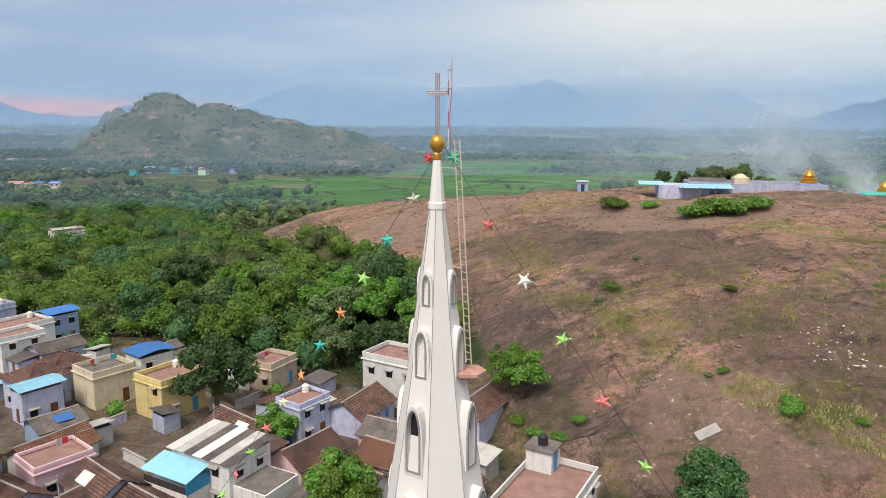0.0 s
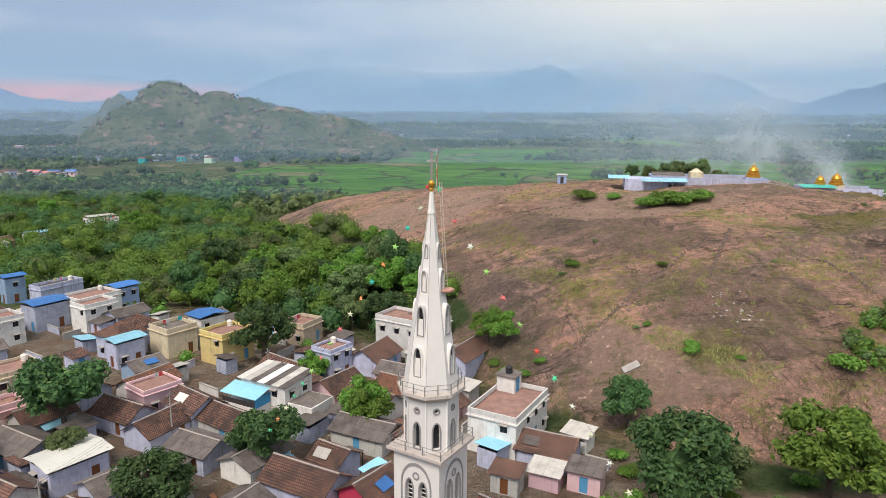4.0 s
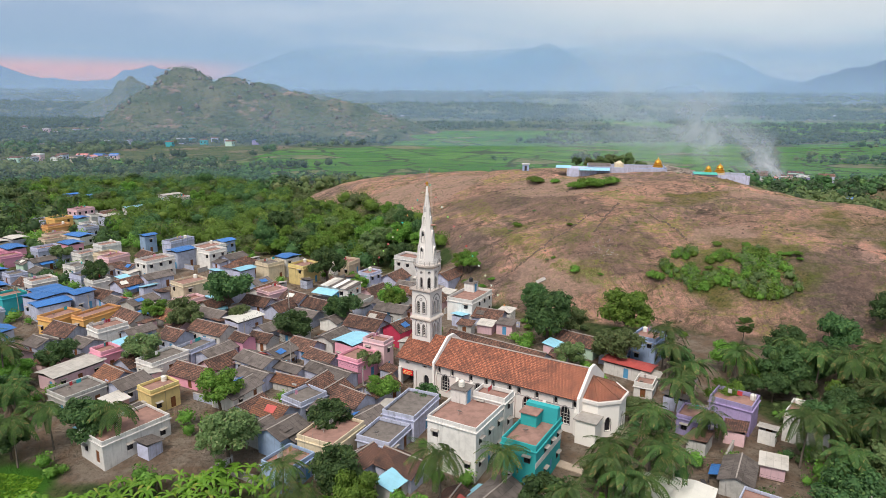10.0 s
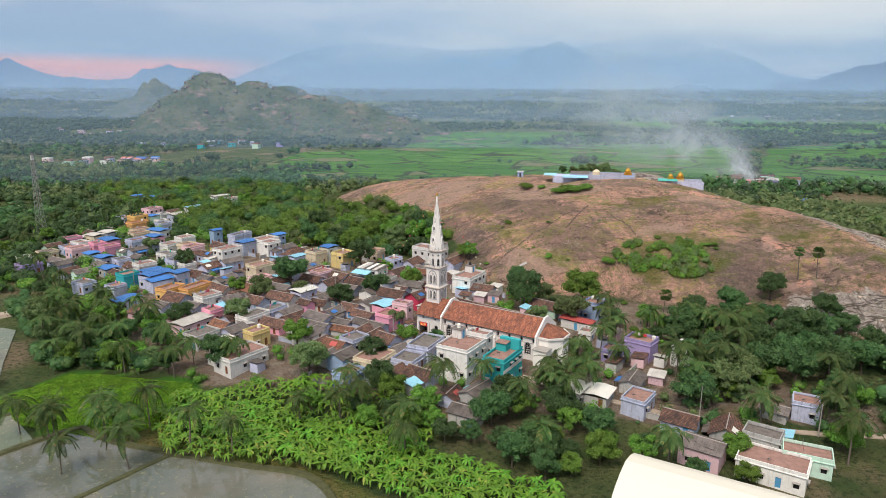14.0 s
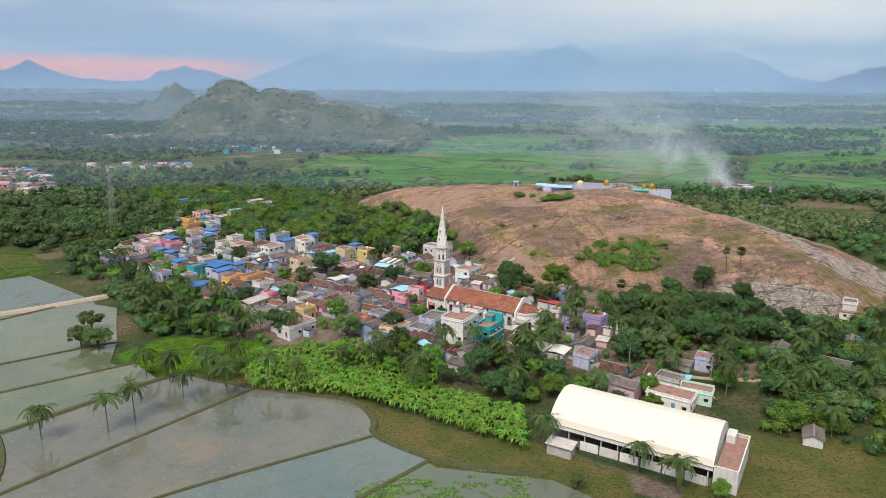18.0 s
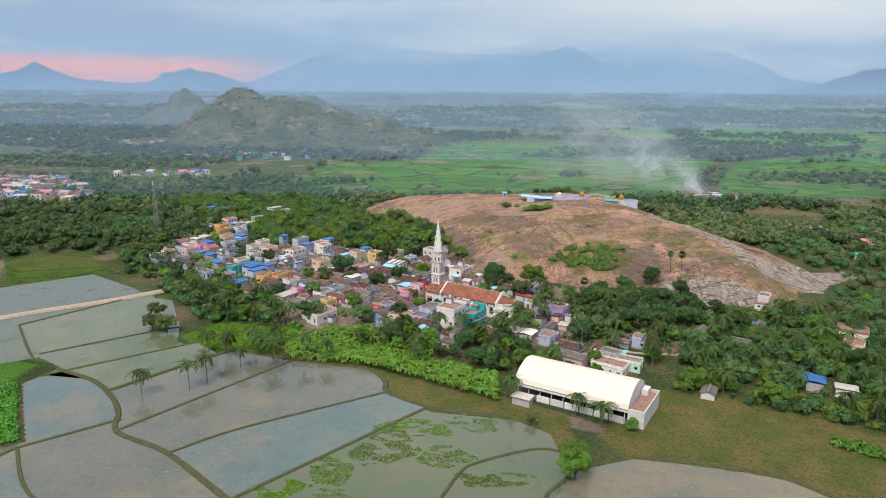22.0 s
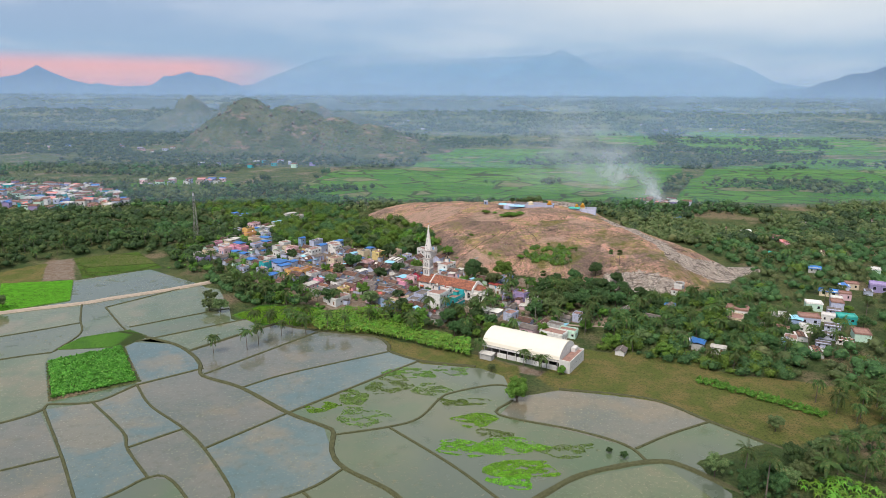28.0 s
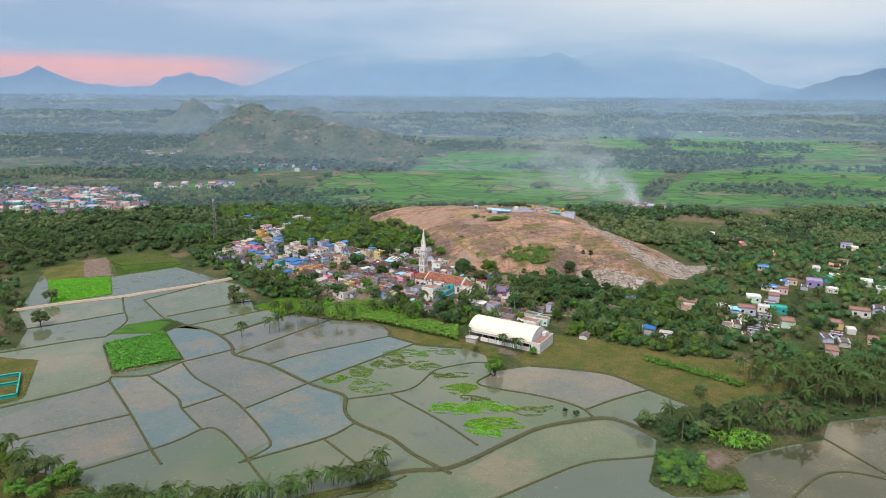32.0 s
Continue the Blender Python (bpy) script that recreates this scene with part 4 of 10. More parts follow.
tile_slope(0.2, 28.6, AX - HALF, EAVE - 0.15, AX, RIDGE)
tile_slope(0.2, 28.6, AX + HALF, EAVE - 0.15, AX, RIDGE)
tile_slope(-8.5, 0.0, AX - HALF - 0.3, EAVE - 0.35, AX, RIDGE - 0.1)
tile_slope(-8.5, 0.0, AX + HALF + 0.3, EAVE - 0.35, AX, RIDGE - 0.1)
part("ridge", Shape().tube([(0.2, AX, RIDGE + 0.02), (14, AX, RIDGE), (28.6, AX, RIDGE + 0.03)], 0.14, 8), ridge_cap, church)
part("roof_seam", Shape().box(14.0, 14.35, AX - HALF, AX - HALF + 0.01, 0, 0.01).add([], []), ridge_cap, church) if False else None


def gable(x, rise, thick=0.45, name="gable_wall"):
    """A gable wall that stands up above the tiles with a stepped white coping."""
    h = HALF + 0.25
    low, top = EAVE - 0.1 + rise, RIDGE + rise
    poly = [(-h, FLOOR - 1), (h, FLOOR - 1), (h, low), (1.0, top + 0.02), (-1.0, top + 0.02), (-h, low)]
    s = Shape()
    for x0 in (x,):
        vs = [(x0, AX + a, b) for a, b in poly] + [(x0 + thick, AX + a, b) for a, b in poly]
        n = len(poly)
        s.add(vs, [tuple(range(n - 1, -1, -1)), tuple(range(n, 2 * n))] + [(i, (i + 1) % n, n + (i + 1) % n, n + i) for i in range(n)])
    return part(name, s, church_white, church)


gable(0.0 - 0.1, 0.45)
gable(28.5, 0.5)
# porch block under the tower
ps = Shape()
pdoor = [(2.6, -1), (5.0, -1), (5.0, 4.2), (2.6, 4.2)]
ps.panel((-8.3, AX - 5.5, FLOOR), (1, 0, 0), (0, 0, 1), [(0, -1), (8.3, -1), (8.3, 6.5), (0, 6.5)], [[(0.7, -0.95), (3.7, -0.95), (3.7, 4.0), (0.7, 4.0)], arch(1.2, 2.2, 1.3, x=6.4, y=1.6), [(1.6, 5.2), (2.5, 5.2), (2.5, 5.6), (1.6, 5.6)], [(5.6, 5.2), (6.5, 5.2), (6.5, 5.6), (5.6, 5.6)]], 0.45)
ps.panel((-8.3, AX + 5.5, FLOOR), (0, -1, 0), (0, 0, 1), [(0, -1), (11, -1), (11, 6.5), (5.5, 9.8), (0, 6.5)], [arch(2.2, 4.2, 2.6, x=5.5, y=-0.9)], 0.45)
ps.panel((0, AX + 5.5, FLOOR), (-1, 0, 0), (0, 0, 1), [(0, -1), (8.3, -1), (8.3, 6.5), (0, 6.5)], [], 0.3)
part("porch_wall", ps, church_white, church)
part("porch_back", Shape().box(-7.8, -4.2, AX - 2.6, AX - 2.4, FLOOR - 1, FLOOR + 5), shade_wood, church)
part("pane", Shape().box(-2.6, -1.2, AX - 5.15, AX - 5.1, FLOOR + 1.4, FLOOR + 4), dark_glass, church)
for cx in (-7.9, -4.3):
    part("porch_column", Shape().box(cx - 0.28, cx + 0.28, AX - 5.85, AX - 5.45, FLOOR - 1, FLOOR + 4.3), church_white, church)
sign = part("sign_board", Shape().box(-7.2, -4.9, AX - 5.75, AX - 5.66, FLOOR + 3.0, FLOOR + 4.0), red_sign, church, "red sign board with pale writing")
for k in range(3):
    part("writing_bar", Shape().box(-7.0, -5.1 - 0.3 * (k == 2), AX - 5.79, AX - 5.755, FLOOR + 3.70 - 0.28 * k, FLOOR + 3.80 - 0.28 * k), sign_yellow, sign)


# two gabled side porches
def side_porch(cx):
    y0, y1 = AX - 7.6, AX - 5.3
    s = Shape()
    s.panel((cx - 1.25, y0, FLOOR - 1), (1, 0, 0), (0, 0, 1), [(0, 0), (2.5, 0), (2.5, 3.8), (1.25, 5.0), (0, 3.8)], [arch(1.3, 3.4, 2.2, x=1.25, y=0.05)], 0.35)
    s.box(cx - 1.25, cx - 1.0, y0 + 0.36, y1, FLOOR - 1, FLOOR + 2.8).box(cx + 1.0, cx + 1.25, y0 + 0.36, y1, FLOOR - 1, FLOOR + 2.8)
    body = part("side_porch", s, church_white, church)
    part("door", Shape().box(cx - 0.6, cx + 0.6, y0 + 0.5, y0 + 0.56, FLOOR - 1, FLOOR + 2.3), brown_wood, body)
    r = Shape()
    for sg in (-1, 1):
        r.slab([(cx + sg * 1.6, y0 - 0.3, FLOOR + 2.65), (cx + sg * 1.6, y1, FLOOR + 2.65), (cx, y1, FLOOR + 4.25), (cx, y0 - 0.3, FLOOR + 4.25)][:: sg], 0.1)
    part("roof", r, SHEETS["salmon"], body, "salmon-red porch roof")


side_porch(5.6)
side_porch(20.6)

# apse: half octagon under a fan of tiles, with a flat white coping
ap = [(28.9, AX - 4.6), (31.6, AX - 4.6), (34.4, AX - 1.9), (34.4, AX + 1.9), (31.6, AX + 4.6), (28.9, AX + 4.6)]
s = Shape()
for (ax, ay), (bx, by) in zip(ap, ap[1:]):
    d = math.hypot(bx - ax, by - ay)
    hole = [arch(1.0, 2.4, 1.5, x=d / 2, y=2.2)]
    s.panel((ax, ay, FLOOR - 1), ((bx - ax) / d, (by - ay) / d, 0), (0, 0, 1), [(0, 0), (d, 0), (d, EAVE - FLOOR + 0.6), (0, EAVE - FLOOR + 0.6)], hole, 0.3)
    ob = window_arch(church, ((ax + bx) / 2, (ay + by) / 2, FLOOR + 1.2), ((bx - ax) / d, (by - ay) / d, 0), 1.0, 2.4, 1.5, 0.28, False)
part("apse_wall", s, church_white, church)
s = Shape()
big = [(28.9 + (x - 28.9) * 1.06, AX + (y - AX) * 1.08) for x, y in ap]
s.rings([[(x, y, EAVE - 0.6) for x, y in big], [(x, y, EAVE - 0.1) for x, y in big]])
part("apse_coping", s, church_white, church)
s = Shape()
tip = (28.95, AX, EAVE + 2.3)
for (ax, ay), (bx, by) in zip(ap, ap[1:]):
    s.add([(ax, ay, EAVE - 0.05), (bx, by, EAVE - 0.05), tip], [(0, 1, 2)])
part("apse_roof", s, church_tile, church)
for ax, ay in ap:
    part("hip_ridge", Shape().tube([(ax, ay, EAVE - 0.02), tip], 0.1, 5), orange_tile, church)
# a small flat block with a sunshade against the apse
part("vestry", Shape().box(29.0, 32.4, AX - 7.8, AX - 4.65, FLOOR - 1, FLOOR + 4.2), church_white, church)
part("vestry_roof", Shape().box(28.7, 32.7, AX - 8.1, AX - 4.7, FLOOR + 4.2, FLOOR + 4.4), concrete, church)

# ---- tower ----
TX, TY = -5.45, 6.2
tower = thing("church_tower", "tall white octagonal church spire on a square belfry", "church tower", CHURCH @ Matrix.Translation((TX, TY, 0)))
SIDE = 2.12
for k in range(4):
    face = pose(0, 0, 0, 0, 0, 90 * k)
    along, out = (face.to_3x3() @ Vector((1, 0, 0))), face.to_3x3() @ Vector((0, -1, 0))
    corner = face @ Vector((-SIDE, -SIDE, 0))
    s = Shape()
    holes = []
    for z0 in (14.3, 18.9):
        for dx in (-0.62, 0.62):
            holes.append(arch(0.62, 2.35, 1.5, 4, x=SIDE + dx, y=z0 - 9))
    s.panel((corner.x, corner.y, 9), along, (0, 0, 1), [(0, 0), (2 * SIDE, 0), (2 * SIDE, 14.6), (0, 14.6)], holes, 0.4)
    wall = part("belfry_wall", s, church_white, tower)
    mid = face @ Vector((0, -SIDE, 0))
    for z0 in (14.3, 18.9):
        for dx in (-0.62, 0.62):
            o = mid + along * dx + Vector((0, 0, z0))
            window_arch(tower, o, along, 0.62, 2.35, 1.5, 0.38, False, "lancet")
            for j in range(5):
                p = o - out * 0.28 + Vector((0, 0, 0.25 + 0.36 * j))
                part("louvre", Shape().tube([tuple(p - along * 0.3), tuple(p + along * 0.3)], 0.04, 4), church_white, tower)
        # hood over the pair and a roundel in its head
        hood = Shape()
        ring_strip(hood, arch(2.6, 3.75, 2.1, 6), arch(2.84, 3.98, 2.1, 6), mid + Vector((0, 0, z0 - 0.15)), along, (0, 0, 1), 0.07)
        part("hood_mould", hood, grey_line, tower)
        rnd = Shape()
        circ = lambda r, cy: [(r * math.cos(a), cy + r * math.sin(a)) for a in (2 * math.pi * i / 14 for i in range(14))]
        ring_strip(rnd, circ(0.20, 2.75), circ(0.32, 2.75), mid + Vector((0, 0, z0)), along, (0, 0, 1), 0.06)
        part("roundel", rnd, grey_line, tower)
sq = lambda r: [(-r, -r), (r, -r), (r, r), (-r, r)]
s = Shape().prism(sq(SIDE + 0.10), 17.35, 17.6, sq(SIDE + 0.34)).prism(sq(SIDE + 0.34), 17.6, 17.85).prism(sq(SIDE + 0.34), 17.85, 18.2, sq(SIDE + 0.02))
part("string_course", s, plaster("stained_cornice", (0.62, 0.55, 0.50), 0.5, (0.20, 0.13, 0.11)), tower)
cornice = bpy.data.materials["stained_cornice"]
s = Shape().prism(sq(SIDE + 0.02), 23.2, 23.45, sq(SIDE + 0.42)).prism(sq(SIDE + 0.42), 23.45, 23.68)
part("platform", s, cornice, tower, "stained terracotta-edged platform")


def railing(radius, n, z, turn, h=0.75, posts=3):
    """Thin steel rail round a platform."""
    pts = [(radius * math.cos(turn + 2 * math.pi * i / n), radius * math.sin(turn + 2 * math.pi * i / n)) for i in range(n)]
    r = Shape()
    for (ax, ay), (bx, by) in zip(pts, pts[1:] + pts[:1]):
        for hh in (h, h * 0.55):
            r.tube([(ax, ay, z + hh), (bx, by, z + hh)], 0.022, 4)
    part("rail", r, steel, tower)
    for (ax, ay), (bx, by) in zip(pts, pts[1:] + pts[:1]):
        for k in range(posts):
            x, y = ax + (bx - ax) * k / posts, ay + (by - ay) * k / posts
            part("rail_post", Shape().box(x - 0.03, x + 0.03, y - 0.03, y + 0.03, z, z + h), steel, tower)


railing((SIDE + 0.3) * math.sqrt(2), 4, 23.68, math.pi / 4)
EIGHTH = math.pi / 8
oct8 = lambda r, z: [(r / math.cos(EIGHTH) * math.cos(EIGHTH + i * math.pi / 4), r / math.cos(EIGHTH) * math.sin(EIGHTH + i * math.pi / 4), z) for i in range(8)]
# octagonal drum with lancets and roundels
DR = 1.98
for i in range(8):
    a, b = Vector(oct8(DR, 23.68)[i]), Vector(oct8(DR, 23.68)[(i + 1) % 8])
    d = (b - a).length
    along = (b - a) / d
    s = Shape()
    s.panel(tuple(a), along, (0, 0, 1), [(0, 0), (d, 0), (d, 4.4), (0, 4.4)], [arch(0.52, 2.1, 1.45, 4, x=d / 2, y=0.25), [(d / 2 + 0.17 * math.cos(t), 3.35 + 0.17 * math.sin(t)) for t in (2 * math.pi * k / 12 for k in range(12))]], 0.3)
    part("drum_wall", s, church_white, tower)
    o = a + along * d / 2
    fr = window_arch(tower, o + Vector((0, 0, 0.25)), along, 0.52, 2.1, 1.45, 0.29, False, "lancet")
    s = Shape()
    circ = lambda r, cy: [(r * math.cos(t), cy + r * math.sin(t)) for t in (2 * math.pi * k / 12 for k in range(12))]
    ring_strip(s, circ(0.17, 3.35), circ(0.29, 3.35), o, along, (0, 0, 1), 0.05)
    rd = part("roundel", s, grey_line, tower)
    out = along.cross(Vector((0, 0, 1)))
    part("pane", Shape().add([tuple(o + along * x + Vector((0, 0, y)) - out * 0.28) for x, y in circ(0.17, 3.35)], [tuple(range(12))]), dark_glass, rd)
    c = a * 1.005
    part("corner_shaft", Shape().tube([(c.x, c.y, 23.68), (c.x, c.y, 28.0)], 0.07, 6), church_white, tower)
s = Shape().rings([oct8(DR, 27.75), oct8(DR + 0.16, 28.0), oct8(DR + 0.52, 28.25), oct8(DR + 0.52, 28.52)])
part("balcony", s, cornice, tower, "stained octagonal balcony ledge")
railing((DR + 0.45) / math.cos(EIGHTH), 8, 28.52, EIGHTH, 0.8, 2)
# the spire
PROFILE = [(2.02, 28.5), (1.98, 29.0), (1.72, 31.0), (1.46, 32.8), (0.98, 36.1), (0.66, 38.6), (0.52, 39.85), (0.245, 42.0)]
s = Shape().rings([oct8(r, z) for r, z in PROFILE])
part("spire", s, church_white, tower)
s = Shape().rings([oct8(0.25, 41.85), oct8(0.29, 41.9), oct8(0.29, 42.1), oct8(0.25, 42.15), oct8(0.13, 43.55)])
part("spire_tip", s, church_white, tower)
for i in range(8):
    line = Shape().tube([oct8(r + 0.004, z)[i] for r, z in PROFILE[1:]], 0.012, 4)
    part("rib_line", line, grey_line, tower)
radius_at = lambda z: float(np.interp(z, [p[1] for p in PROFILE], [p[0] for p in PROFILE]))


def dormer(turn, z0, z1, w):
    """A lancet dormer that stands out of the spire with an upright front and a sloping hooded back."""
    face = pose(0, 0, 0, 0, 0, turn)
    along, out = face.to_3x3() @ Vector((1, 0, 0)), face.to_3x3() @ Vector((0, -1, 0))
    r0 = radius_at(z0 - 0.15) + 0.01
    h = z1 - z0
    hull_w = w + 0.30
    outer = arch(hull_w, h + 0.42, h * 0.66, 5, y=-0.25)
    hole = arch(w, h, h * 0.64, 5)
    o = out * r0 + Vector((0, 0, z0))
    s = Shape()
    s.panel(tuple(o), along, (0, 0, 1), outer, [hole], 0.22)
    n = len(outer)
    back = []
    for x, y in outer:
        back.append(o + along * x + Vector((0, 0, y)) - out * max(0.02, r0 - radius_at(z0 + y) + 0.10))
    front = [o + along * x + Vector((0, 0, y)) for x, y in outer]
    s.add([tuple(p) for p in front + back], [(i, n + i, n + (i + 1) % n, (i + 1) % n) for i in range(n)])
    d = part("dormer", s, church_white, tower)
    m = Shape()
    ring_strip(m, arch(w, h, h * 0.64, 5), arch(w + 0.13, h + 0.10, h * 0.64, 5, y=-0.05), tuple(o), along, (0, 0, 1), 0.03)
    part("moulding", m, grey_line, d)
    part("pane", Shape().add([tuple(o + along * x + Vector((0, 0, y)) - out * 0.21) for x, y in hole], [tuple(range(len(hole)))]), dark_glass, d)


for k in range(4):
    for z0, z1, w in ((29.75, 31.95, 0.56), (32.85, 35.05, 0.48), (36.15, 37.70, 0.34), (38.65, 39.65, 0.20)):
        dormer(90 * k, z0, z1, w)
# finial: gilded ball, neck, cross
part("neck", Shape().lathe([(0.12, 43.55), (0.15, 43.6), (0.15, 43.75), (0.12, 43.8)], 12), gold, tower)
b = Shape().lathe([(0.25 * math.sin(math.pi * i / 12) + 0.004, 44.10 - 0.30 * math.cos(math.pi * i / 12)) for i in range(13)], 20)
b.smooth = True
part("ball", b, gold, tower, "gilded ball below the cross")
s = Shape()
CR = -NAVE_TURN
cx, cy = math.cos(radians(CR)), math.sin(radians(CR))
for d in (-0.06, 0.06):
    s.tube([(cx * d, cy * d, 44.35), (cx * d, cy * d, 45.72)], 0.022, 5)
    s.tube([(cx * d, cy * d, 45.84), (cx * d, cy * d, 46.42)], 0.022, 5)
for zz in (45.72, 45.84):
    s.tube([(-cx * 0.33, -cy * 0.33, zz), (cx * 0.33, cy * 0.33, zz)], 0.022, 5)
s.tube([(0, 0, 44.3), (0, 0, 46.42)], 0.026, 5).tube([(-cx * 0.33, -cy * 0.33, 45.78), (cx * 0.33, cy * 0.33, 45.78)], 0.024, 5)
for d in (-0.33, 0.33):
    s.tube([(cx * d, cy * d, 45.70), (cx * d, cy * d, 45.86)], 0.022, 5)
part("cross", s, plain("weathered_pipe", (0.42, 0.33, 0.33), 0.5, 0.3), tower, "tubular metal cross")

# lightning mast, ladder and its landing, in world terms on the spire's right flank
def toward(dx, dy):
    """A point beside the tower's axis: metres to the right and away in the world, in the tower's own axes."""
    a = radians(-NAVE_TURN)
    return dx * math.cos(a) - dy * math.sin(a), dx * math.sin(a) + dy * math.cos(a)


mx, my = toward(0.36, 0.05)
mast = thing("lightning_mast", "slim red and white lightning mast beside the cross", "mast", CHURCH @ Matrix.Translation((TX, TY, 0)))
for k, (a, bz) in enumerate(((43.9, 44.6), (44.6, 45.2), (45.2, 45.7), (45.7, 46.2), (46.2, 46.75))):
    part("mast_section", Shape().tube([(mx, my, a), (mx + 0.02, my, bz)], 0.018, 6), (white_paint, red_paint)[k % 2], mast)
m2x, m2y = toward(0.46, 0.0)
part("conductor", Shape().tube([(m2x, m2y, 44.0), (m2x - 0.05, m2y, 45.0), (m2x + 0.02, m2y, 46.0), (m2x + 0.02, m2y, 46.92)], 0.013, 5), red_paint, mast)
for zz in (45.9, 46.5):
    part("clamp", Shape().box(mx - 0.02, m2x + 0.04, my - 0.03, my + 0.03, zz, zz + 0.03), steel, mast)
lad = thing("spire_ladder", "long pale steel ladder tied up the spire", "ladder", CHURCH @ Matrix.Translation((TX, TY, 0)))
lt, lb = (0.66, 44.25), (1.13, 36.55)
for k, off in enumerate((-0.09, 0.09)):
    p0, p1 = toward(lb[0] + off, -0.55 - off), toward(lt[0] + off, -0.15 - off)
    part("stile", Shape().tube([(*p0, lb[1]), (*p1, lt[1])], 0.024, 5), ladder_paint, lad)
for i in range(30):
    t = (i + 0.5) / 30
    x, y, z = lb[0] + (lt[0] - lb[0]) * t, -0.55 + 0.4 * t, lb[1] + (lt[1] - lb[1]) * t
    part("rung", Shape().tube([(*toward(x - 0.09, y + 0.09), z), (*toward(x + 0.09, y - 0.09), z)], 0.014, 4), ladder_paint, lad)
for z, r in ((39.9, 0.45), (37.2, 0.8), (43.3, 0.15)):
    part("stay", Shape().tube([(*toward(r, 0), z), (*toward(1.0 - (z - 37) * 0.06, -0.4), z)], 0.018, 4), ladder_paint, lad)
s = Shape()
lx, ly = toward(1.15, -0.35)
s.rings([[(lx + q * 0.62 * math.cos(t), ly + q * 0.62 * math.sin(t), z) for t in (2 * math.pi * i / 6 + 0.5 for i in range(6))] for q, z in ((0.8, 36.02), (1.0, 36.12), (1.0, 36.24))])
part("landing", s, plain("terracotta_ledge", (0.55, 0.30, 0.23), 0.85, vary=0.3), lad, "small terracotta-topped landing ledge")


# ---- strings of paper stars ----
def star_shape(r):
    s = Shape()
    n = 5
    rim = [(r * (1 if i % 2 == 0 else 0.40) * math.sin(math.pi * i / n), 0, r * (1 if i % 2 == 0 else 0.40) * math.cos(math.pi * i / n)) for i in range(2 * n)]
    s.add(rim + [(0, -0.28 * r, 0), (0, 0.28 * r, 0)], [(i, (i + 1) % 10, 10) for i in range(10)] + [((i + 1) % 10, i, 11) for i in range(10)])
    return s


star_data = {k: star_shape(0.30).data("paper_star", m) for k, m in STARS.items()}


def star(x, y, z, colour, turn=0.0):
    single("paper_star", star_data[colour], None, f"{colour} five-pointed paper star lantern on a string", "star lantern", pose(x, y, z, random.uniform(-25, 25), random.uniform(-30, 30), turn), "paper stars round the spire")


def string_of(a, b, sag, colours, first, last):
    """A sagging cord from a to b with stars along it."""
    a, b = Vector(a), Vector(b)
    at = lambda t: a.lerp(b, t) - Vector((0, 0, sag * 4 * t * (1 - t)))
    cord = Shape().tube([tuple(at(i / 24)) for i in range(25)], 0.012, 4)
    single("star_cord", cord, cable_black, "thin dark cord that carries paper stars", "cord")
    for i, c in enumerate(colours):
        t = first + (last - first) * i / (len(colours) - 1)
        p = at(t)
        star(p.x, p.y, p.z - 0.28, c, random.uniform(-50, 50))


string_of((-0.4, 22.2, 44.0), (-19.5, 36.5, 14.5), 0.3, ["cream", "teal", "lime", "orange", "teal", "orange", "cream", "pink", "lime", "pink", "lime", "green", "green", "cream", "orange", "green"], 0.052, 0.86)
string_of((-0.3, 21.8, 44.0), (17.0, 9.0, 19.0), 0.3, ["pink", "white", "lime", "pink", "lime", "red", "green", "white", "cream", "white", "cream", "orange", "white", "cream"], 0.085, 0.94)
star(-0.9, 25.6, 43.5, "red", 20), star(0.03, 22.6, 43.6, "green", -10)

# ---- houses ----
ROOFS = {"T": brown_tile, "O": orange_tile, "P": brown_tile, "A": SHEETS["asbestos"]}
ROOF_WORDS = {"T": "old brown clay tile roof", "O": "patched orange tile roof", "P": "hipped brown tile roof", "A": "dark asbestos sheet roof", "F": "flat terrace roof", "Fw": "weathered flat roof"}


def make_window():
    s = Shape()
    s.box(-0.5, 0.5, -0.04, 0.02, 0, 0.06).box(-0.5, 0.5, -0.04, 0.02, 1.04, 1.1).box(-0.5, -0.44, -0.04, 0.02, 0.06, 1.04).box(0.44, 0.5, -0.04, 0.02, 0.06, 1.04).box(-0.03, 0.03, -0.03, 0.01, 0.06, 1.04)
    for k in range(1, 6):
        s.box(-0.44, 0.44, -0.02, -0.005, 0.17 * k, 0.17 * k + 0.02)
    p = Shape().box(-0.44, 0.44, 0.025, 0.05, 0.06, 1.04)
    c = Shape().slab([(-0.68, -0.55, 1.22), (0.68, -0.55, 1.22), (0.68, 0.0, 1.32), (-0.68, 0.0, 1.32)], 0.07)
    return s.data("window", shade_wood), p.data("pane", dark_glass), c.data("sunshade", concrete)


WIN, PANE, CHAJJA = make_window()
DOOR = {k: Shape().box(-0.5, 0.5, 0.0, 0.05, 0, 2.05).box(-0.42, -0.04, -0.02, 0.0, 0.15, 1.9).box(0.04, 0.42, -0.02, 0.0, 0.15, 1.9).data("door", m) for k, m in (("blue", blue_wood), ("brown", brown_wood))}
TANK = Shape().lathe([(0.48, 0), (0.5, 0.05), (0.5, 0.25), (0.47, 0.28), (0.5, 0.31), (0.5, 0.6), (0.47, 0.63), (0.5, 0.66), (0.5, 0.9), (0.36, 1.02), (0.18, 1.06), (0.18, 1.12), (0.05, 1.14)], 14)
TANK.smooth = True
TANKS = {"white": TANK.data("tank_body", tank_white), "black": TANK.data("tank_body", tank_black)}


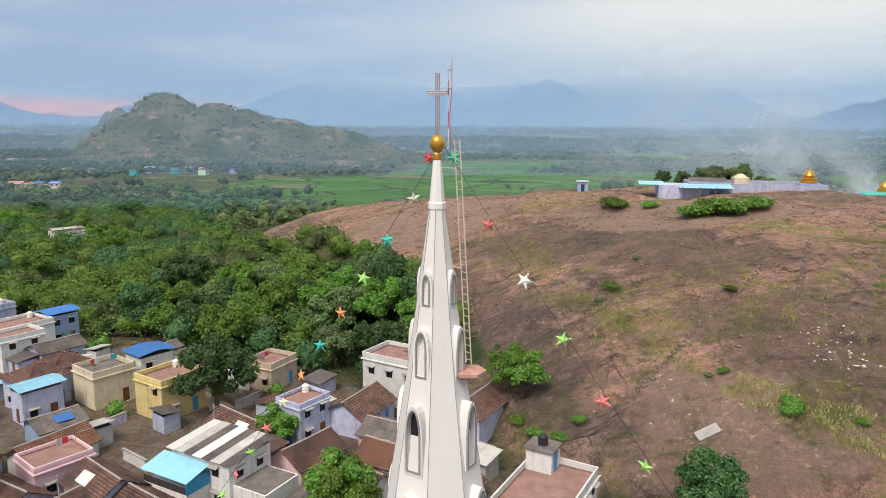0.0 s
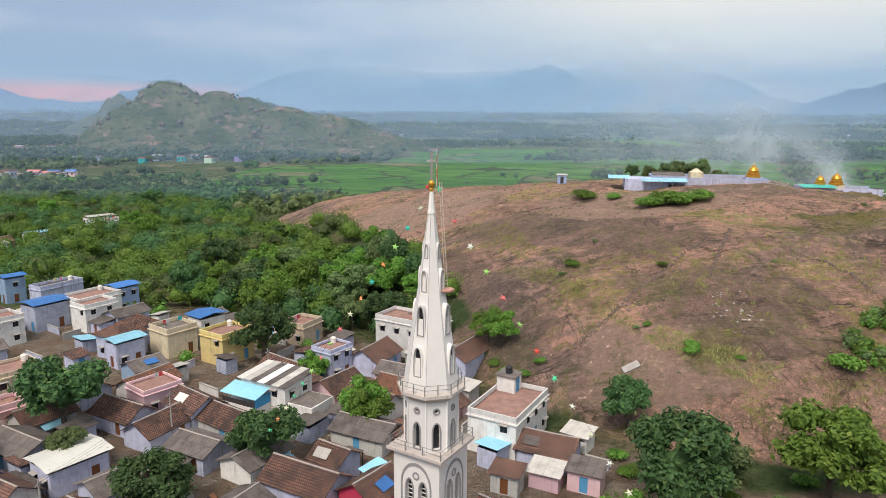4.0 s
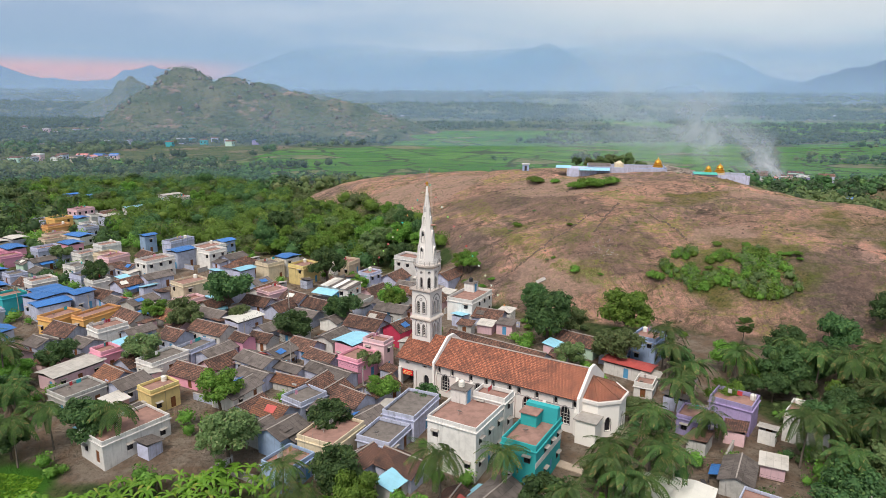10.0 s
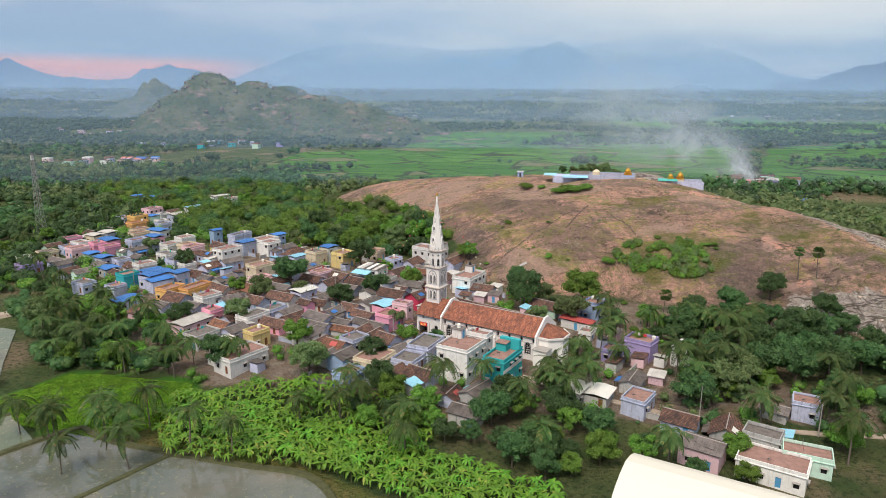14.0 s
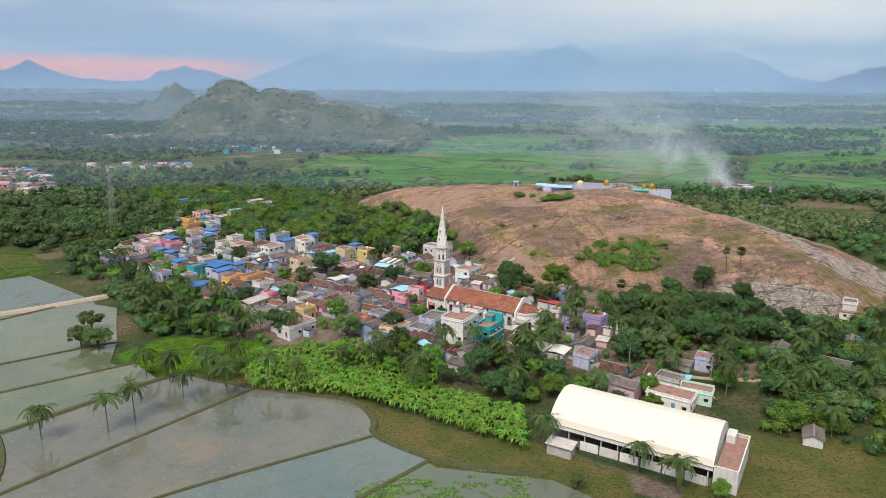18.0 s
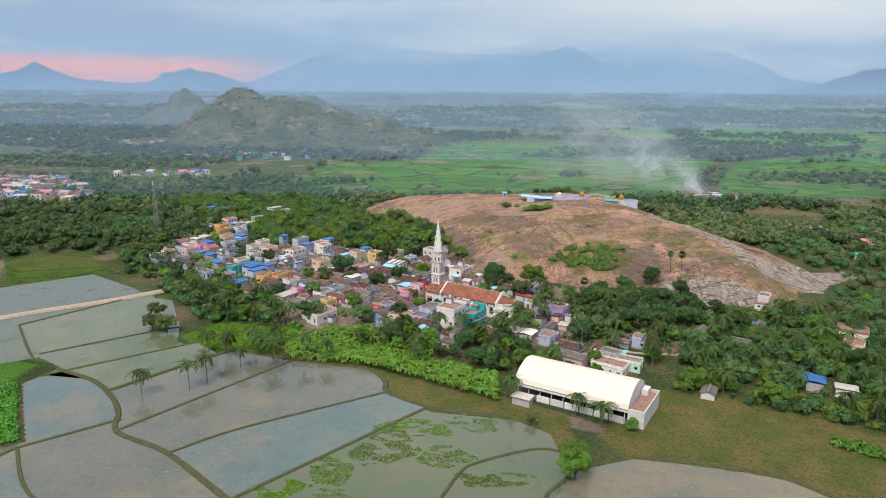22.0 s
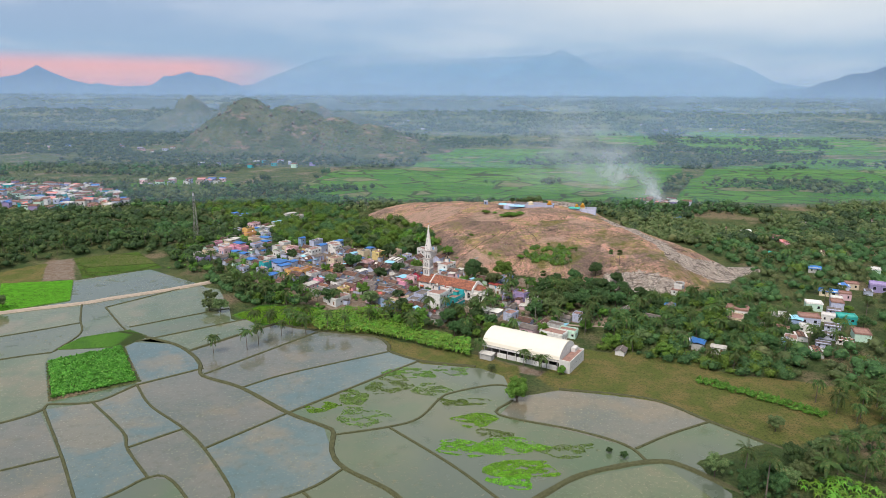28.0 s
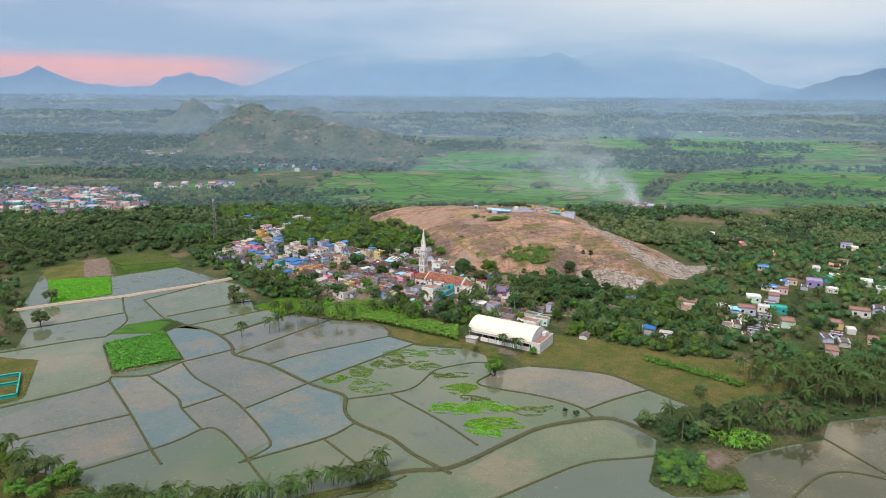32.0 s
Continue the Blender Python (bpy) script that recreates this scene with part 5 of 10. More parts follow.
def water_tank(x, y, z, colour="white"):
    single("water_tank", TANKS[colour], None, f"{colour} plastic rooftop water tank", "water tank", pose(x, y, z), "rooftop water tanks")


def wall_face(s, house_ob, origin, along, length, h, low, openings, gable=0.0, detail=True):
    """One wall of a house; openings: (kind, x, z). Adds windows and doors as parts."""
    a = Vector(along)
    outer = [(0, low), (length, low), (length, h)] + ([(length / 2, h + gable)] if gable else []) + [(0, h)]
    holes = []
    for kind, x, z in openings:
        w, hh = (1.0, 1.1) if kind == "w" else (1.0, 2.05)
        holes.append([(x - w / 2, z), (x + w / 2, z), (x + w / 2, z + hh), (x - w / 2, z + hh)])
    s.panel(origin, along, (0, 0, 1), outer, holes, 0.16)
    turn = math.degrees(math.atan2(a.y, a.x))
    for kind, x, z in openings:
        p = Vector(origin) + a * x + Vector((0, 0, z))
        out = a.cross(Vector((0, 0, 1)))
        m = Matrix.Translation(p - out * 0.10) @ pose(0, 0, 0, 0, 0, turn)
        if kind == "w":
            f = part("window", WIN, None, house_ob)
            f.matrix_basis = m
            part("pane", PANE, None, f)
            if detail:
                c = part("sunshade", CHAJJA, None, house_ob)
                c.matrix_basis = Matrix.Translation(p) @ pose(0, 0, 0, 0, 0, turn)
        else:
            d = part("door", DOOR[random.choice(("blue", "brown"))], None, house_ob)
            d.matrix_basis = m


def openings_for(length, h, front):
    out, floors = [], max(1, int(round(h / 3.1)))
    fh = h / floors
    for f in range(floors):
        z = f * fh
        slots = max(1, int(length / 2.6))
        for k in range(slots):
            x = length * (k + 0.5) / slots
            if front and f == 0 and k == slots // 2:
                out.append(("d", x, 0.05))
            elif random.random() < (0.75 if front else 0.45) and fh > 2.6:
                out.append(("w", x, z + 0.9))
    return out


def gable_roof(w, d, h, rise, over, thick, sheet, parent):
    """Two slopes over local x, each an object whose y runs up the slope, and a ridge line."""
    lean = math.atan2(rise, d / 2)
    length = math.hypot(rise, d / 2) + over
    bits = 5
    for sg in (0, 1):
        s = Shape()
        n = bits
        xs = [-w / 2 - over + (w + 2 * over) * i / n for i in range(n + 1)]
        dip = [0.0 if i in (0, n) else random.uniform(-0.10, 0.03) for i in range(n + 1)]
        up = [(x, 0, dz * 0.3) for x, dz in zip(xs, dip)] + [(x, length * 0.55, dz) for x, dz in zip(xs, dip)] + [(x, length, dz * 0.4) for x, dz in zip(xs, dip)]
        dn = [(x, y, z - thick) for x, y, z in up]
        m = n + 1
        fs = [(r * m + i, r * m + i + 1, (r + 1) * m + i + 1, (r + 1) * m + i) for r in range(2) for i in range(n)]
        k = 3 * m
        fs += [tuple(k + i for i in reversed(f)) for f in fs]
        fs += [(i + 1, i, k + i, k + i + 1) for i in range(n)]
        fs += [(0, m, k + m, k), (m, 2 * m, k + 2 * m, k + m), (m + n, n, k + n, k + m + n), (2 * m + n, m + n, k + m + n, k + 2 * m + n)]
        s.add(up + dn, fs)
        ob = part("roof_slope", s, sheet, parent)
        base = Matrix.Translation((0, -d / 2 - over * math.cos(lean), h - over * math.sin(lean) + thick)) @ pose(0, 0, 0, math.degrees(lean), 0, 0)
        ob.matrix_basis = (pose(0, 0, 0, 0, 0, 180) if sg else Matrix.Identity(4)) @ base
    part("ridge", Shape().tube([(-w / 2 - over, 0, h + rise + thick + 0.02), (0, 0, h + rise + thick - 0.02), (w / 2 + over, 0, h + rise + thick + 0.02)], 0.11, 6), ridge_cap, parent)


def house(x, y, w, d, h, roof, wall, across=0, turn=None, base=None, sign=1, stair=None):
    z = ground_at(x, y) if base is None else base
    words = {"S": f"{roof[1:]} sheet roof"}.get(roof[0], ROOF_WORDS.get(roof, "roof"))
    t = (NAVE_TURN + 90 * across + random.uniform(-7, 7)) if turn is None else turn
    floors = "two-storey" if h > 5.4 else "small"
    ob = thing("house", f"{floors} {wall} plastered house with {words}", "house", pose(x, y, z, 0, 0, t), "village houses")
    far = y > 150 or abs(x) > 130
    low = -1.6
    flat = roof[0] == "F"
    hh = h if not flat else h + 0.15
    s = Shape()
    rise = {"T": 0.30, "O": 0.30, "A": 0.20}.get(roof[0], 0) * d
    if roof[0] in "TOA":
        hh = h * 0.9 - rise * 0.6
    g = rise if roof[0] in "TOA" else 0
    wall_face(s, ob, (-w / 2, -d / 2, 0), (1, 0, 0), w, hh, low, openings_for(w, hh, True), 0, not far)
    wall_face(s, ob, (w / 2, d / 2, 0), (-1, 0, 0), w, hh, low, [], 0, False)
    wall_face(s, ob, (w / 2, -d / 2, 0), (0, 1, 0), d, hh, low, openings_for(d, hh, False) if not g else [], g, not far)
    wall_face(s, ob, (-w / 2, d / 2, 0), (0, -1, 0), d, hh, low, openings_for(d, hh, random.random() < 0.5) if not g else [], g, not far)
    part("wall", s, WALLS[wall], ob)
    if roof[0] in "TOA":
        gable_roof(w, d, hh, rise, 0.45, 0.10, ROOFS[roof[0]], ob)
        lean = math.atan2(rise, d / 2)
        if random.random() < 0.4:
            # a loose sheet patched over the tiles
            sx_, sy_, sg = random.uniform(-0.3, 0.3) * w, random.uniform(0.5, 0.65) * d / 2, random.choice((0, 180))
            q = part("roof_patch", Shape().slab([(-1.0, -0.7, 0), (1.1, -0.75, 0.02), (1.0, 0.7, 0.0), (-1.1, 0.65, 0.03)], 0.03), SHEETS[random.choice(("pale", "asbestos", "asbestos", "blue", "white", "red"))], ob)
            q.matrix_basis = pose(0, 0, 0, 0, 0, sg) @ Matrix.Translation((sx_, -sy_, hh + rise * (1 - sy_ / (d / 2)) + 0.26)) @ pose(0, 0, 0, math.degrees(lean), 0, random.uniform(-8, 8))
        if random.random() < 0.45:
            # a low shelter along one long side
            sg = random.choice((0, 180))
            k0, k1, out = -w * random.uniform(0.2, 0.48), w * random.uniform(0.2, 0.48), random.uniform(1.3, 1.9)
            top_ = hh - 0.25
            q = part("side_shelter", Shape().slab([(k0, -d / 2 - out, top_ - 0.55), (k1, -d / 2 - out, top_ - 0.55), (k1, -d / 2 - 0.02, top_ - 0.1), (k0, -d / 2 - 0.02, top_ - 0.1)], 0.05), SHEETS[random.choice(("asbestos", "asbestos", "pale", "cyan", "blue"))], ob)
            q.matrix_basis = pose(0, 0, 0, 0, 0, sg)
            for kx in (k0 + 0.15, k1 - 0.15):
                p_ = part("post", Shape().box(kx - 0.05, kx + 0.05, -d / 2 - out + 0.1, -d / 2 - out + 0.2, -1.5, top_ - 0.58), shade_wood, ob)
                p_.matrix_basis = pose(0, 0, 0, 0, 0, sg)
    elif roof[0] == "P":
        o = 0.5
        c = [(-w / 2 - o, -d / 2 - o, h), (w / 2 + o, -d / 2 - o, h), (w / 2 + o, d / 2 + o, h), (-w / 2 - o, d / 2 + o, h)]
        r = Shape().add(c + [(0, 0, h + 1.7)], [(0, 1, 4), (1, 2, 4), (2, 3, 4), (3, 0, 4), (3, 2, 1, 0)])
        part("roof", r, brown_tile, ob)
        for p in c:
            part("hip_ridge", Shape().tube([(p[0], p[1], h + 0.03), (0, 0, h + 1.72)], 0.1, 5), orange_tile, ob)
    elif flat:
        top = h + 0.15
        part("terrace", Shape().box(-w / 2 + 0.02, w / 2 - 0.02, -d / 2 + 0.02, d / 2 - 0.02, h - 0.35, h), terrace if roof == "F" else weathered, ob)
        ph = random.uniform(0.35, 0.65)
        k = 0.16
        e = 0.03
        r = Shape()
        r.box(-w / 2 - e, w / 2 + e, -d / 2 - e, -d / 2 + k, top - 0.004, top + ph).box(-w / 2 - e, w / 2 + e, d / 2 - k, d / 2 + e, top - 0.004, top + ph)
        r.box(-w / 2 - e, -w / 2 + k, -d / 2 + k, d / 2 - k, top - 0.004, top + ph).box(w / 2 - k, w / 2 + e, -d / 2 + k, d / 2 - k, top - 0.004, top + ph)
        part("parapet", r, WALLS[wall], ob)
        if random.random() < 0.5:
            # washing line across the terrace
            wl = part("washing_line", Shape().tube([(-w / 2 + 0.4, 0.1 * d, h), (-w / 2 + 0.4, 0.1 * d, h + 1.7)], 0.03, 4).tube([(w / 2 - 0.5, 0.1 * d, h), (w / 2 - 0.5, 0.1 * d, h + 1.7)], 0.03, 4).tube([(-w / 2 + 0.4, 0.1 * d, h + 1.6), (0, 0.1 * d, h + 1.45), (w / 2 - 0.5, 0.1 * d, h + 1.6)], 0.012, 3), steel, ob)
            for i in range(random.randrange(1, 4)):
                cx_ = random.uniform(-0.3, 0.25) * w
                part("cloth", Shape().box(cx_, cx_ + random.uniform(0.5, 0.9), 0.1 * d - 0.015, 0.1 * d + 0.015, h + 0.75, h + 1.5), random.choice((WALLS["pink"], WALLS["white"], WALLS["teal"], red_paint, WALLS["yellow"])), wl)
        part("ledge", Shape().box(-w / 2 - 0.22, w / 2 + 0.22, -d / 2 - 0.22, d / 2 + 0.22, h - 0.30, h - 0.16), WALLS[wall], ob)
        if h > 5.4 and min(w, d) > 5 and stair is None and random.random() < 0.55 or stair:
            q = Shape().box(w / 2 - 2.6, w / 2 - k, d / 2 - 2.9, d / 2 - k, h, h + 2.3)
            room = part("stair_room", q, WALLS[wall], ob)
            part("slab", Shape().box(w / 2 - 2.85, w / 2 + 0.05, d / 2 - 3.1, d / 2 + 0.05, h + 2.3, h + 2.45), weathered, room)
            dd = part("door", DOOR["blue"], None, ob)
            dd.matrix_basis = Matrix.Translation((w / 2 - 1.5, d / 2 - 2.96, h))
            if random.random() < 0.7:
                p = ob.matrix_basis @ Vector((w / 2 - 1.4, d / 2 - 1.5, h + 2.45))
                water_tank(p.x, p.y, p.z, random.choice(("white", "white", "black")))
        elif h > 4 and random.random() < 0.45 and stair is None:
            p = ob.matrix_basis @ Vector((w / 2 - 0.9, d / 2 - 0.9, h))
            water_tank(p.x, p.y, p.z, random.choice(("white", "white", "black")))
    else:
        sheet = SHEETS[roof[1:]]
        o = 0.5
        rz = h + 0.55
        for sx_, sy_ in ((-1, -1), (1, -1), (1, 1), (-1, 1)):
            part("post", Shape().box(sx_ * (w / 2 - 0.1) - 0.05, sx_ * (w / 2 - 0.1) + 0.05, sy_ * (d / 2 - 0.1) - 0.05, sy_ * (d / 2 - 0.1) + 0.05, h - 0.1, rz + 0.1), steel, ob)
        part("ceiling_slab", Shape().box(-w / 2 + 0.02, w / 2 - 0.02, -d / 2 + 0.02, d / 2 - 0.02, h - 0.3, h - 0.1), weathered, ob)
        r = Shape().slab([(-w / 2 - o, -d / 2 - o, rz - 0.05), (w / 2 + o, -d / 2 - o, rz - 0.05), (w / 2 + o, 0, rz + 0.35), (-w / 2 - o, 0, rz + 0.35)], 0.05)
        r.slab([(-w / 2 - o, 0, rz + 0.35), (w / 2 + o, 0, rz + 0.35), (w / 2 + o, d / 2 + o, rz - 0.05), (-w / 2 - o, d / 2 + o, rz - 0.05)], 0.05)
        part("sheet_roof", r, sheet, ob)
    return ob

# the village, house by house
house(-49.6, -3.2, 11.6, 6.9, 3.6, "F", "white", 1)
house(-49.1, 8.8, 5.6, 4.3, 4.1, "F", "yellow", 1)
house(-64.4, 9.6, 7.7, 6.0, 3.3, "Fw", "grey", 1)
house(-56.8, 13.3, 6.0, 5.2, 3.9, "A", "lavender", 1)
house(-52.8, 2.6, 6.0, 4.3, 2.8, "A", "grey", 1)
house(-71.1, 20.0, 10.3, 5.2, 2.7, "Spale", "blush", 1)
house(-67.5, 26.6, 4.3, 4.3, 3.7, "F", "pink", 1)
house(-84.4, 42.1, 7.7, 6.0, 3.6, "T", "lavender", 0)
house(-74.0, 40.6, 6.9, 5.2, 3.7, "F", "white", 1)
house(-67.0, 40.6, 6.0, 4.3, 3.6, "A", "lavender", 1)
house(-81.8, 51.0, 10.3, 4.3, 3.3, "F", "orange", 1)
house(-100.7, 63.2, 9.5, 6.0, 4.4, "Sblue", "lavender", 1)
house(-92.6, 63.7, 5.2, 4.3, 4.4, "Sblue", "lavender", 1)
house(-111.9, 79.1, 6.9, 5.2, 3.7, "F", "white", 1)
house(-56.9, 36.8, 5.2, 5.2, 4.3, "T", "lavender", 0)
house(-54.8, 24.4, 8.6, 5.2, 3.1, "Fw", "white", 1)
house(-50.4, 31.1, 6.9, 4.3, 2.7, "Fw", "lavender", 1)
house(-46.9, 19.5, 7.7, 5.2, 3.4, "T", "pink", 0)
house(-43.2, 24.6, 6.9, 5.2, 3.1, "T", "blush", 1)
house(-45.6, 30.2, 7.7, 4.3, 3.1, "A", "lavender", 1)
house(-44.8, 47.1, 6.9, 5.2, 3.1, "Swhite", "lavender", 1)
house(-50.0, 40.6, 9.5, 5.2, 4.3, "T", "white", 0)
house(-41.3, 34.4, 4.3, 3.4, 4.3, "T", "pink", 0)
house(-35.1, 24.1, 8.6, 5.2, 3.8, "A", "lavender", 0)
house(-27.9, 21.5, 6.0, 3.4, 2.9, "A", "lavender", 0)
house(-35.6, 11.1, 7.7, 5.2, 3.6, "A", "white", 1)
house(-34.1, 17.6, 6.9, 4.3, 3.4, "A", "lavender", 0)
house(-26.4, 2.6, 6.0, 5.2, 3.9, "O", "lavender", 0)
house(-31.3, 4.9, 5.2, 4.3, 3.4, "T", "lavender", 1)
house(-23.4, -4.6, 6.0, 5.2, 4.7, "A", "blue", 1)
house(-22.2, 6.9, 6.0, 5.2, 3.1, "Fw", "lavender", 1)
house(-15.3, -5.8, 8.6, 6.9, 3.7, "F", "cream", 1)
house(-21.2, 13.7, 6.0, 4.3, 3.6, "T", "lavender", 1)
house(-26.5, 16.3, 6.9, 3.4, 2.6, "O", "grey", 0)
house(-13.5, 7.2, 6.0, 5.2, 4.0, "T", "lavender", 0)
house(-17.5, 11.1, 5.2, 4.3, 3.4, "T", "lavender", 1)
house(-17.2, 3.6, 5.2, 4.3, 3.3, "A", "lavender", 0)
house(-2.8, 2.3, 9.5, 6.0, 3.8, "Fw", "lavender", 1)
house(-10.7, 0.7, 6.9, 5.2, 3.1, "A", "lavender", 1)
house(-6.9, -5.0, 6.9, 6.0, 2.7, "Fw", "lavender", 1)
house(-3.3, -11.9, 6.9, 5.2, 3.4, "T", "lavender", 0)
house(-10.1, -10.9, 6.0, 4.3, 3.4, "T", "lavender", 1)
house(-14.5, 22.2, 6.0, 5.2, 4.4, "F", "pink", 1)
house(-16.5, 30.9, 6.0, 5.2, 4.1, "Scyan", "pink", 1)
house(-10.7, 25.7, 3.4, 5.2, 6.3, "F", "blush", 1)
house(-15.0, 41.6, 8.6, 5.6, 5.2, "T", "lavender", 0)
house(-7.3, 39.7, 5.2, 5.2, 5.2, "T", "red", 1)
house(-12.7, 47.5, 4.3, 4.3, 4.3, "T", "lavender", 0)
house(-19.5, 19.0, 10.3, 4.3, 3.4, "A", "lavender", 0)
house(-22.2, 26.0, 6.9, 4.3, 3.6, "T", "lavender", 0)
house(-32.2, 29.2, 6.0, 5.2, 3.4, "A", "lavender", 1)
house(-37.3, 43.6, 6.9, 5.2, 3.4, "A", "lavender", 1)
house(-37.4, 36.7, 5.2, 4.3, 3.4, "T", "white", 0)
house(-27.2, 32.9, 6.0, 5.2, 3.4, "T", "lavender", 0)
house(-21.9, 37.0, 6.9, 5.2, 3.8, "A", "white", 1)
house(9.5, 57.6, 11.2, 6.9, 5.2, "F", "white", 1, stair=True)
house(14.1, 51.6, 6.9, 5.2, 3.6, "T", "lavender", 0)
house(-5.0, 91.0, 12.6, 6.4, 6.6, "F", "white", 0, stair=True)
house(5.0, 82.0, 12.0, 5.2, 3.6, "T", "lavender", 1)
house(-11.4, 82.9, 7.7, 6.0, 4.3, "T", "lavender", 1)
house(-18.2, 79.3, 5.2, 4.3, 5.2, "F", "lavender", 1)
house(-27.1, 97.7, 6.0, 5.2, 3.7, "F", "cream", 1)
house(-38.5, 87.4, 6.9, 6.0, 5.2, "F", "yellow", 1)
house(-45.2, 96.2, 4.3, 5.2, 5.5, "Sblue", "white", 0)
house(-49.6, 91.0, 6.0, 6.0, 4.8, "Fw", "cream", 1)
house(-44.8, 61.1, 7.7, 5.2, 3.6, "T", "lavender", 0)
house(-38.3, 57.1, 6.9, 5.2, 3.6, "T", "lavender", 1)
house(-29.3, 59.1, 6.9, 5.2, 3.6, "T", "grey", 0)
house(-55.6, 84.7, 5.2, 3.4, 4.4, "Scyan", "lavender", 1)
house(-58.4, 96.2, 5.2, 5.2, 3.9, "P", "lavender", 1)
house(-64.9, 67.5, 7.7, 6.0, 5.9, "F", "cream", 1)
house(-62.9, 60.5, 6.9, 4.3, 3.1, "F", "blush", 1)
house(-71.7, 105.5, 6.9, 5.2, 5.2, "F", "white", 1)
house(-82.0, 105.7, 6.9, 5.2, 5.2, "Sblue", "lavender", 1)
house(-90.1, 124.1, 10.3, 4.3, 4.4, "Fw", "lavender", 1)
house(-100.9, 124.8, 4.3, 3.4, 5.9, "Sblue", "blue", 1)
house(-91.9, 103.9, 6.9, 5.2, 5.2, "T", "yellow", 0)
house(-112.3, 118.5, 6.9, 5.2, 4.4, "F", "white", 1)
house(-103.1, 104.1, 7.7, 5.2, 3.7, "F", "blush", 1)
house(-93.5, 93.0, 6.9, 4.3, 4.3, "T", "lavender", 0)
house(-85.3, 93.5, 9.5, 6.0, 5.2, "F", "white", 1)
house(-80.3, 82.2, 7.7, 5.2, 4.3, "A", "lavender", 1)
house(-86.7, 77.4, 6.9, 5.2, 3.8, "T", "lavender", 1)
house(-88.3, 67.4, 7.7, 5.2, 3.8, "T", "lavender", 0)
house(-76.0, 61.8, 7.7, 5.2, 3.6, "A", "grey", 1)
house(-65.2, 105.8, 6.9, 5.2, 4.3, "A", "lavender", 1)
house(-155.3, 183.0, 8.6, 6.0, 5.2, "F", "blush", 1)
house(-148.5, 151.8, 8.6, 5.2, 4.4, "F", "orange", 1)
house(-138.7, 132.0, 7.7, 5.2, 3.7, "F", "cream", 1)
house(-126.2, 103.7, 6.9, 4.3, 4.3, "A", "lavender", 1)
house(-192.2, 241.1, 6.9, 4.3, 3.0, "Sblue", "lavender", 1)
house(-140.5, 242.5, 10.3, 5.2, 3.0, "Spale", "white", 1)
house(-141.4, 202.5, 8.6, 4.3, 3.0, "Scyan", "white", 1)
house(32.9, 34.6, 8.6, 5.2, 3.9, "T", "mint", 0)
house(39.6, 30.7, 7.7, 5.2, 3.8, "A", "lavender", 1)
house(46.7, 30.9, 6.0, 5.2, 5.2, "F", "blue", 1)
house(40.4, 22.4, 9.5, 3.4, 2.4, "Sred", "white", 0)
house(14.0, 30.4, 23.2, 6.0, 4.0, "T", "lavender", 0)
house(41.4, 14.7, 4.3, 3.4, 2.2, "F", "white", 1)
house(53.1, 2.8, 6.9, 5.6, 4.7, "F", "violet", 0)
house(45.8, 0.6, 5.2, 5.2, 3.1, "F", "violet", 0)
house(63.9, -2.0, 6.9, 6.9, 4.4, "F", "white", 1)
house(46.6, -14.6, 6.9, 4.3, 3.1, "A", "grey", 1)
house(45.5, -23.6, 6.9, 5.2, 3.4, "F", "lavender", 1)
house(37.6, -20.0, 6.0, 5.2, 2.2, "Swhite", "grey", 1)
house(52.6, -30.8, 6.9, 5.2, 3.8, "T", "lavender", 0)
house(53.6, -41.1, 7.7, 6.0, 5.2, "A", "blush", 0)
house(61.1, -34.0, 6.9, 6.0, 3.6, "T", "grey", 1)
house(67.2, -36.9, 5.2, 6.9, 3.1, "Fw", "grey", 1)
house(65.2, -45.8, 6.9, 12.0, 3.7, "F", "white", 1)
house(72.9, -43.2, 5.2, 8.6, 3.3, "F", "mint", 1)
house(80.6, -27.0, 5.2, 5.2, 3.7, "F", "lavender", 1)
house(74.4, -26.7, 5.2, 4.3, 2.6, "A", "grey", 0)
house(7.5, -27.0, 6.9, 5.2, 3.4, "A", "grey", 0)
house(4.0, -20.2, 5.2, 4.3, 3.0, "T", "lavender", 1)
house(10.0, -20.1, 7.7, 5.2, 4.0, "A", "grey", 1)
house(-27.9, -2.3, 4.3, 4.3, 3.4, "A", "grey", 1)
house(-42.9, 66.9, 6.0, 5.2, 3.7, "F", "blush", 1)
house(-20.8, -12.3, 6.0, 5.2, 3.3, "F", "blue", 1)
house(31.7, -19.4, 6.0, 5.2, 3.0, "Swhite", "grey", 1)
house(-58.5, 89.4, 6.0, 6.0, 4.3, "P", "lavender", 1)
house(-49.6, 78.3, 5.2, 5.2, 3.4, "A", "blue", 1)
house(-46.1, 71.9, 7.7, 5.2, 3.4, "O", "white", 1)
house(-75.4, 111.5, 9.5, 6.9, 5.2, "F", "white", 1)
house(-71.9, 118.3, 5.2, 4.3, 5.5, "Sblue", "blue", 1)
house(-48.0, 107.9, 4.3, 3.4, 3.1, "A", "white", 1)
house(-25.5, 77.5, 8.6, 5.2, 3.4, "T", "white", 0)
house(-35.4, 62.7, 6.9, 5.2, 4.3, "T", "lavender", 0)
house(-162.5, 88.9, 7.7, 6.0, 3.7, "F", "violet", 1)
house(-152.1, 105.4, 7.7, 5.2, 3.7, "F", "blush", 1)
house(-154.0, 163.7, 7.7, 6.0, 5.2, "F", "orange", 1)
house(-142.1, 140.0, 7.7, 5.2, 3.7, "F", "cream", 1)
house(-133.2, 118.1, 7.7, 5.2, 3.7, "F", "lavender", 1)
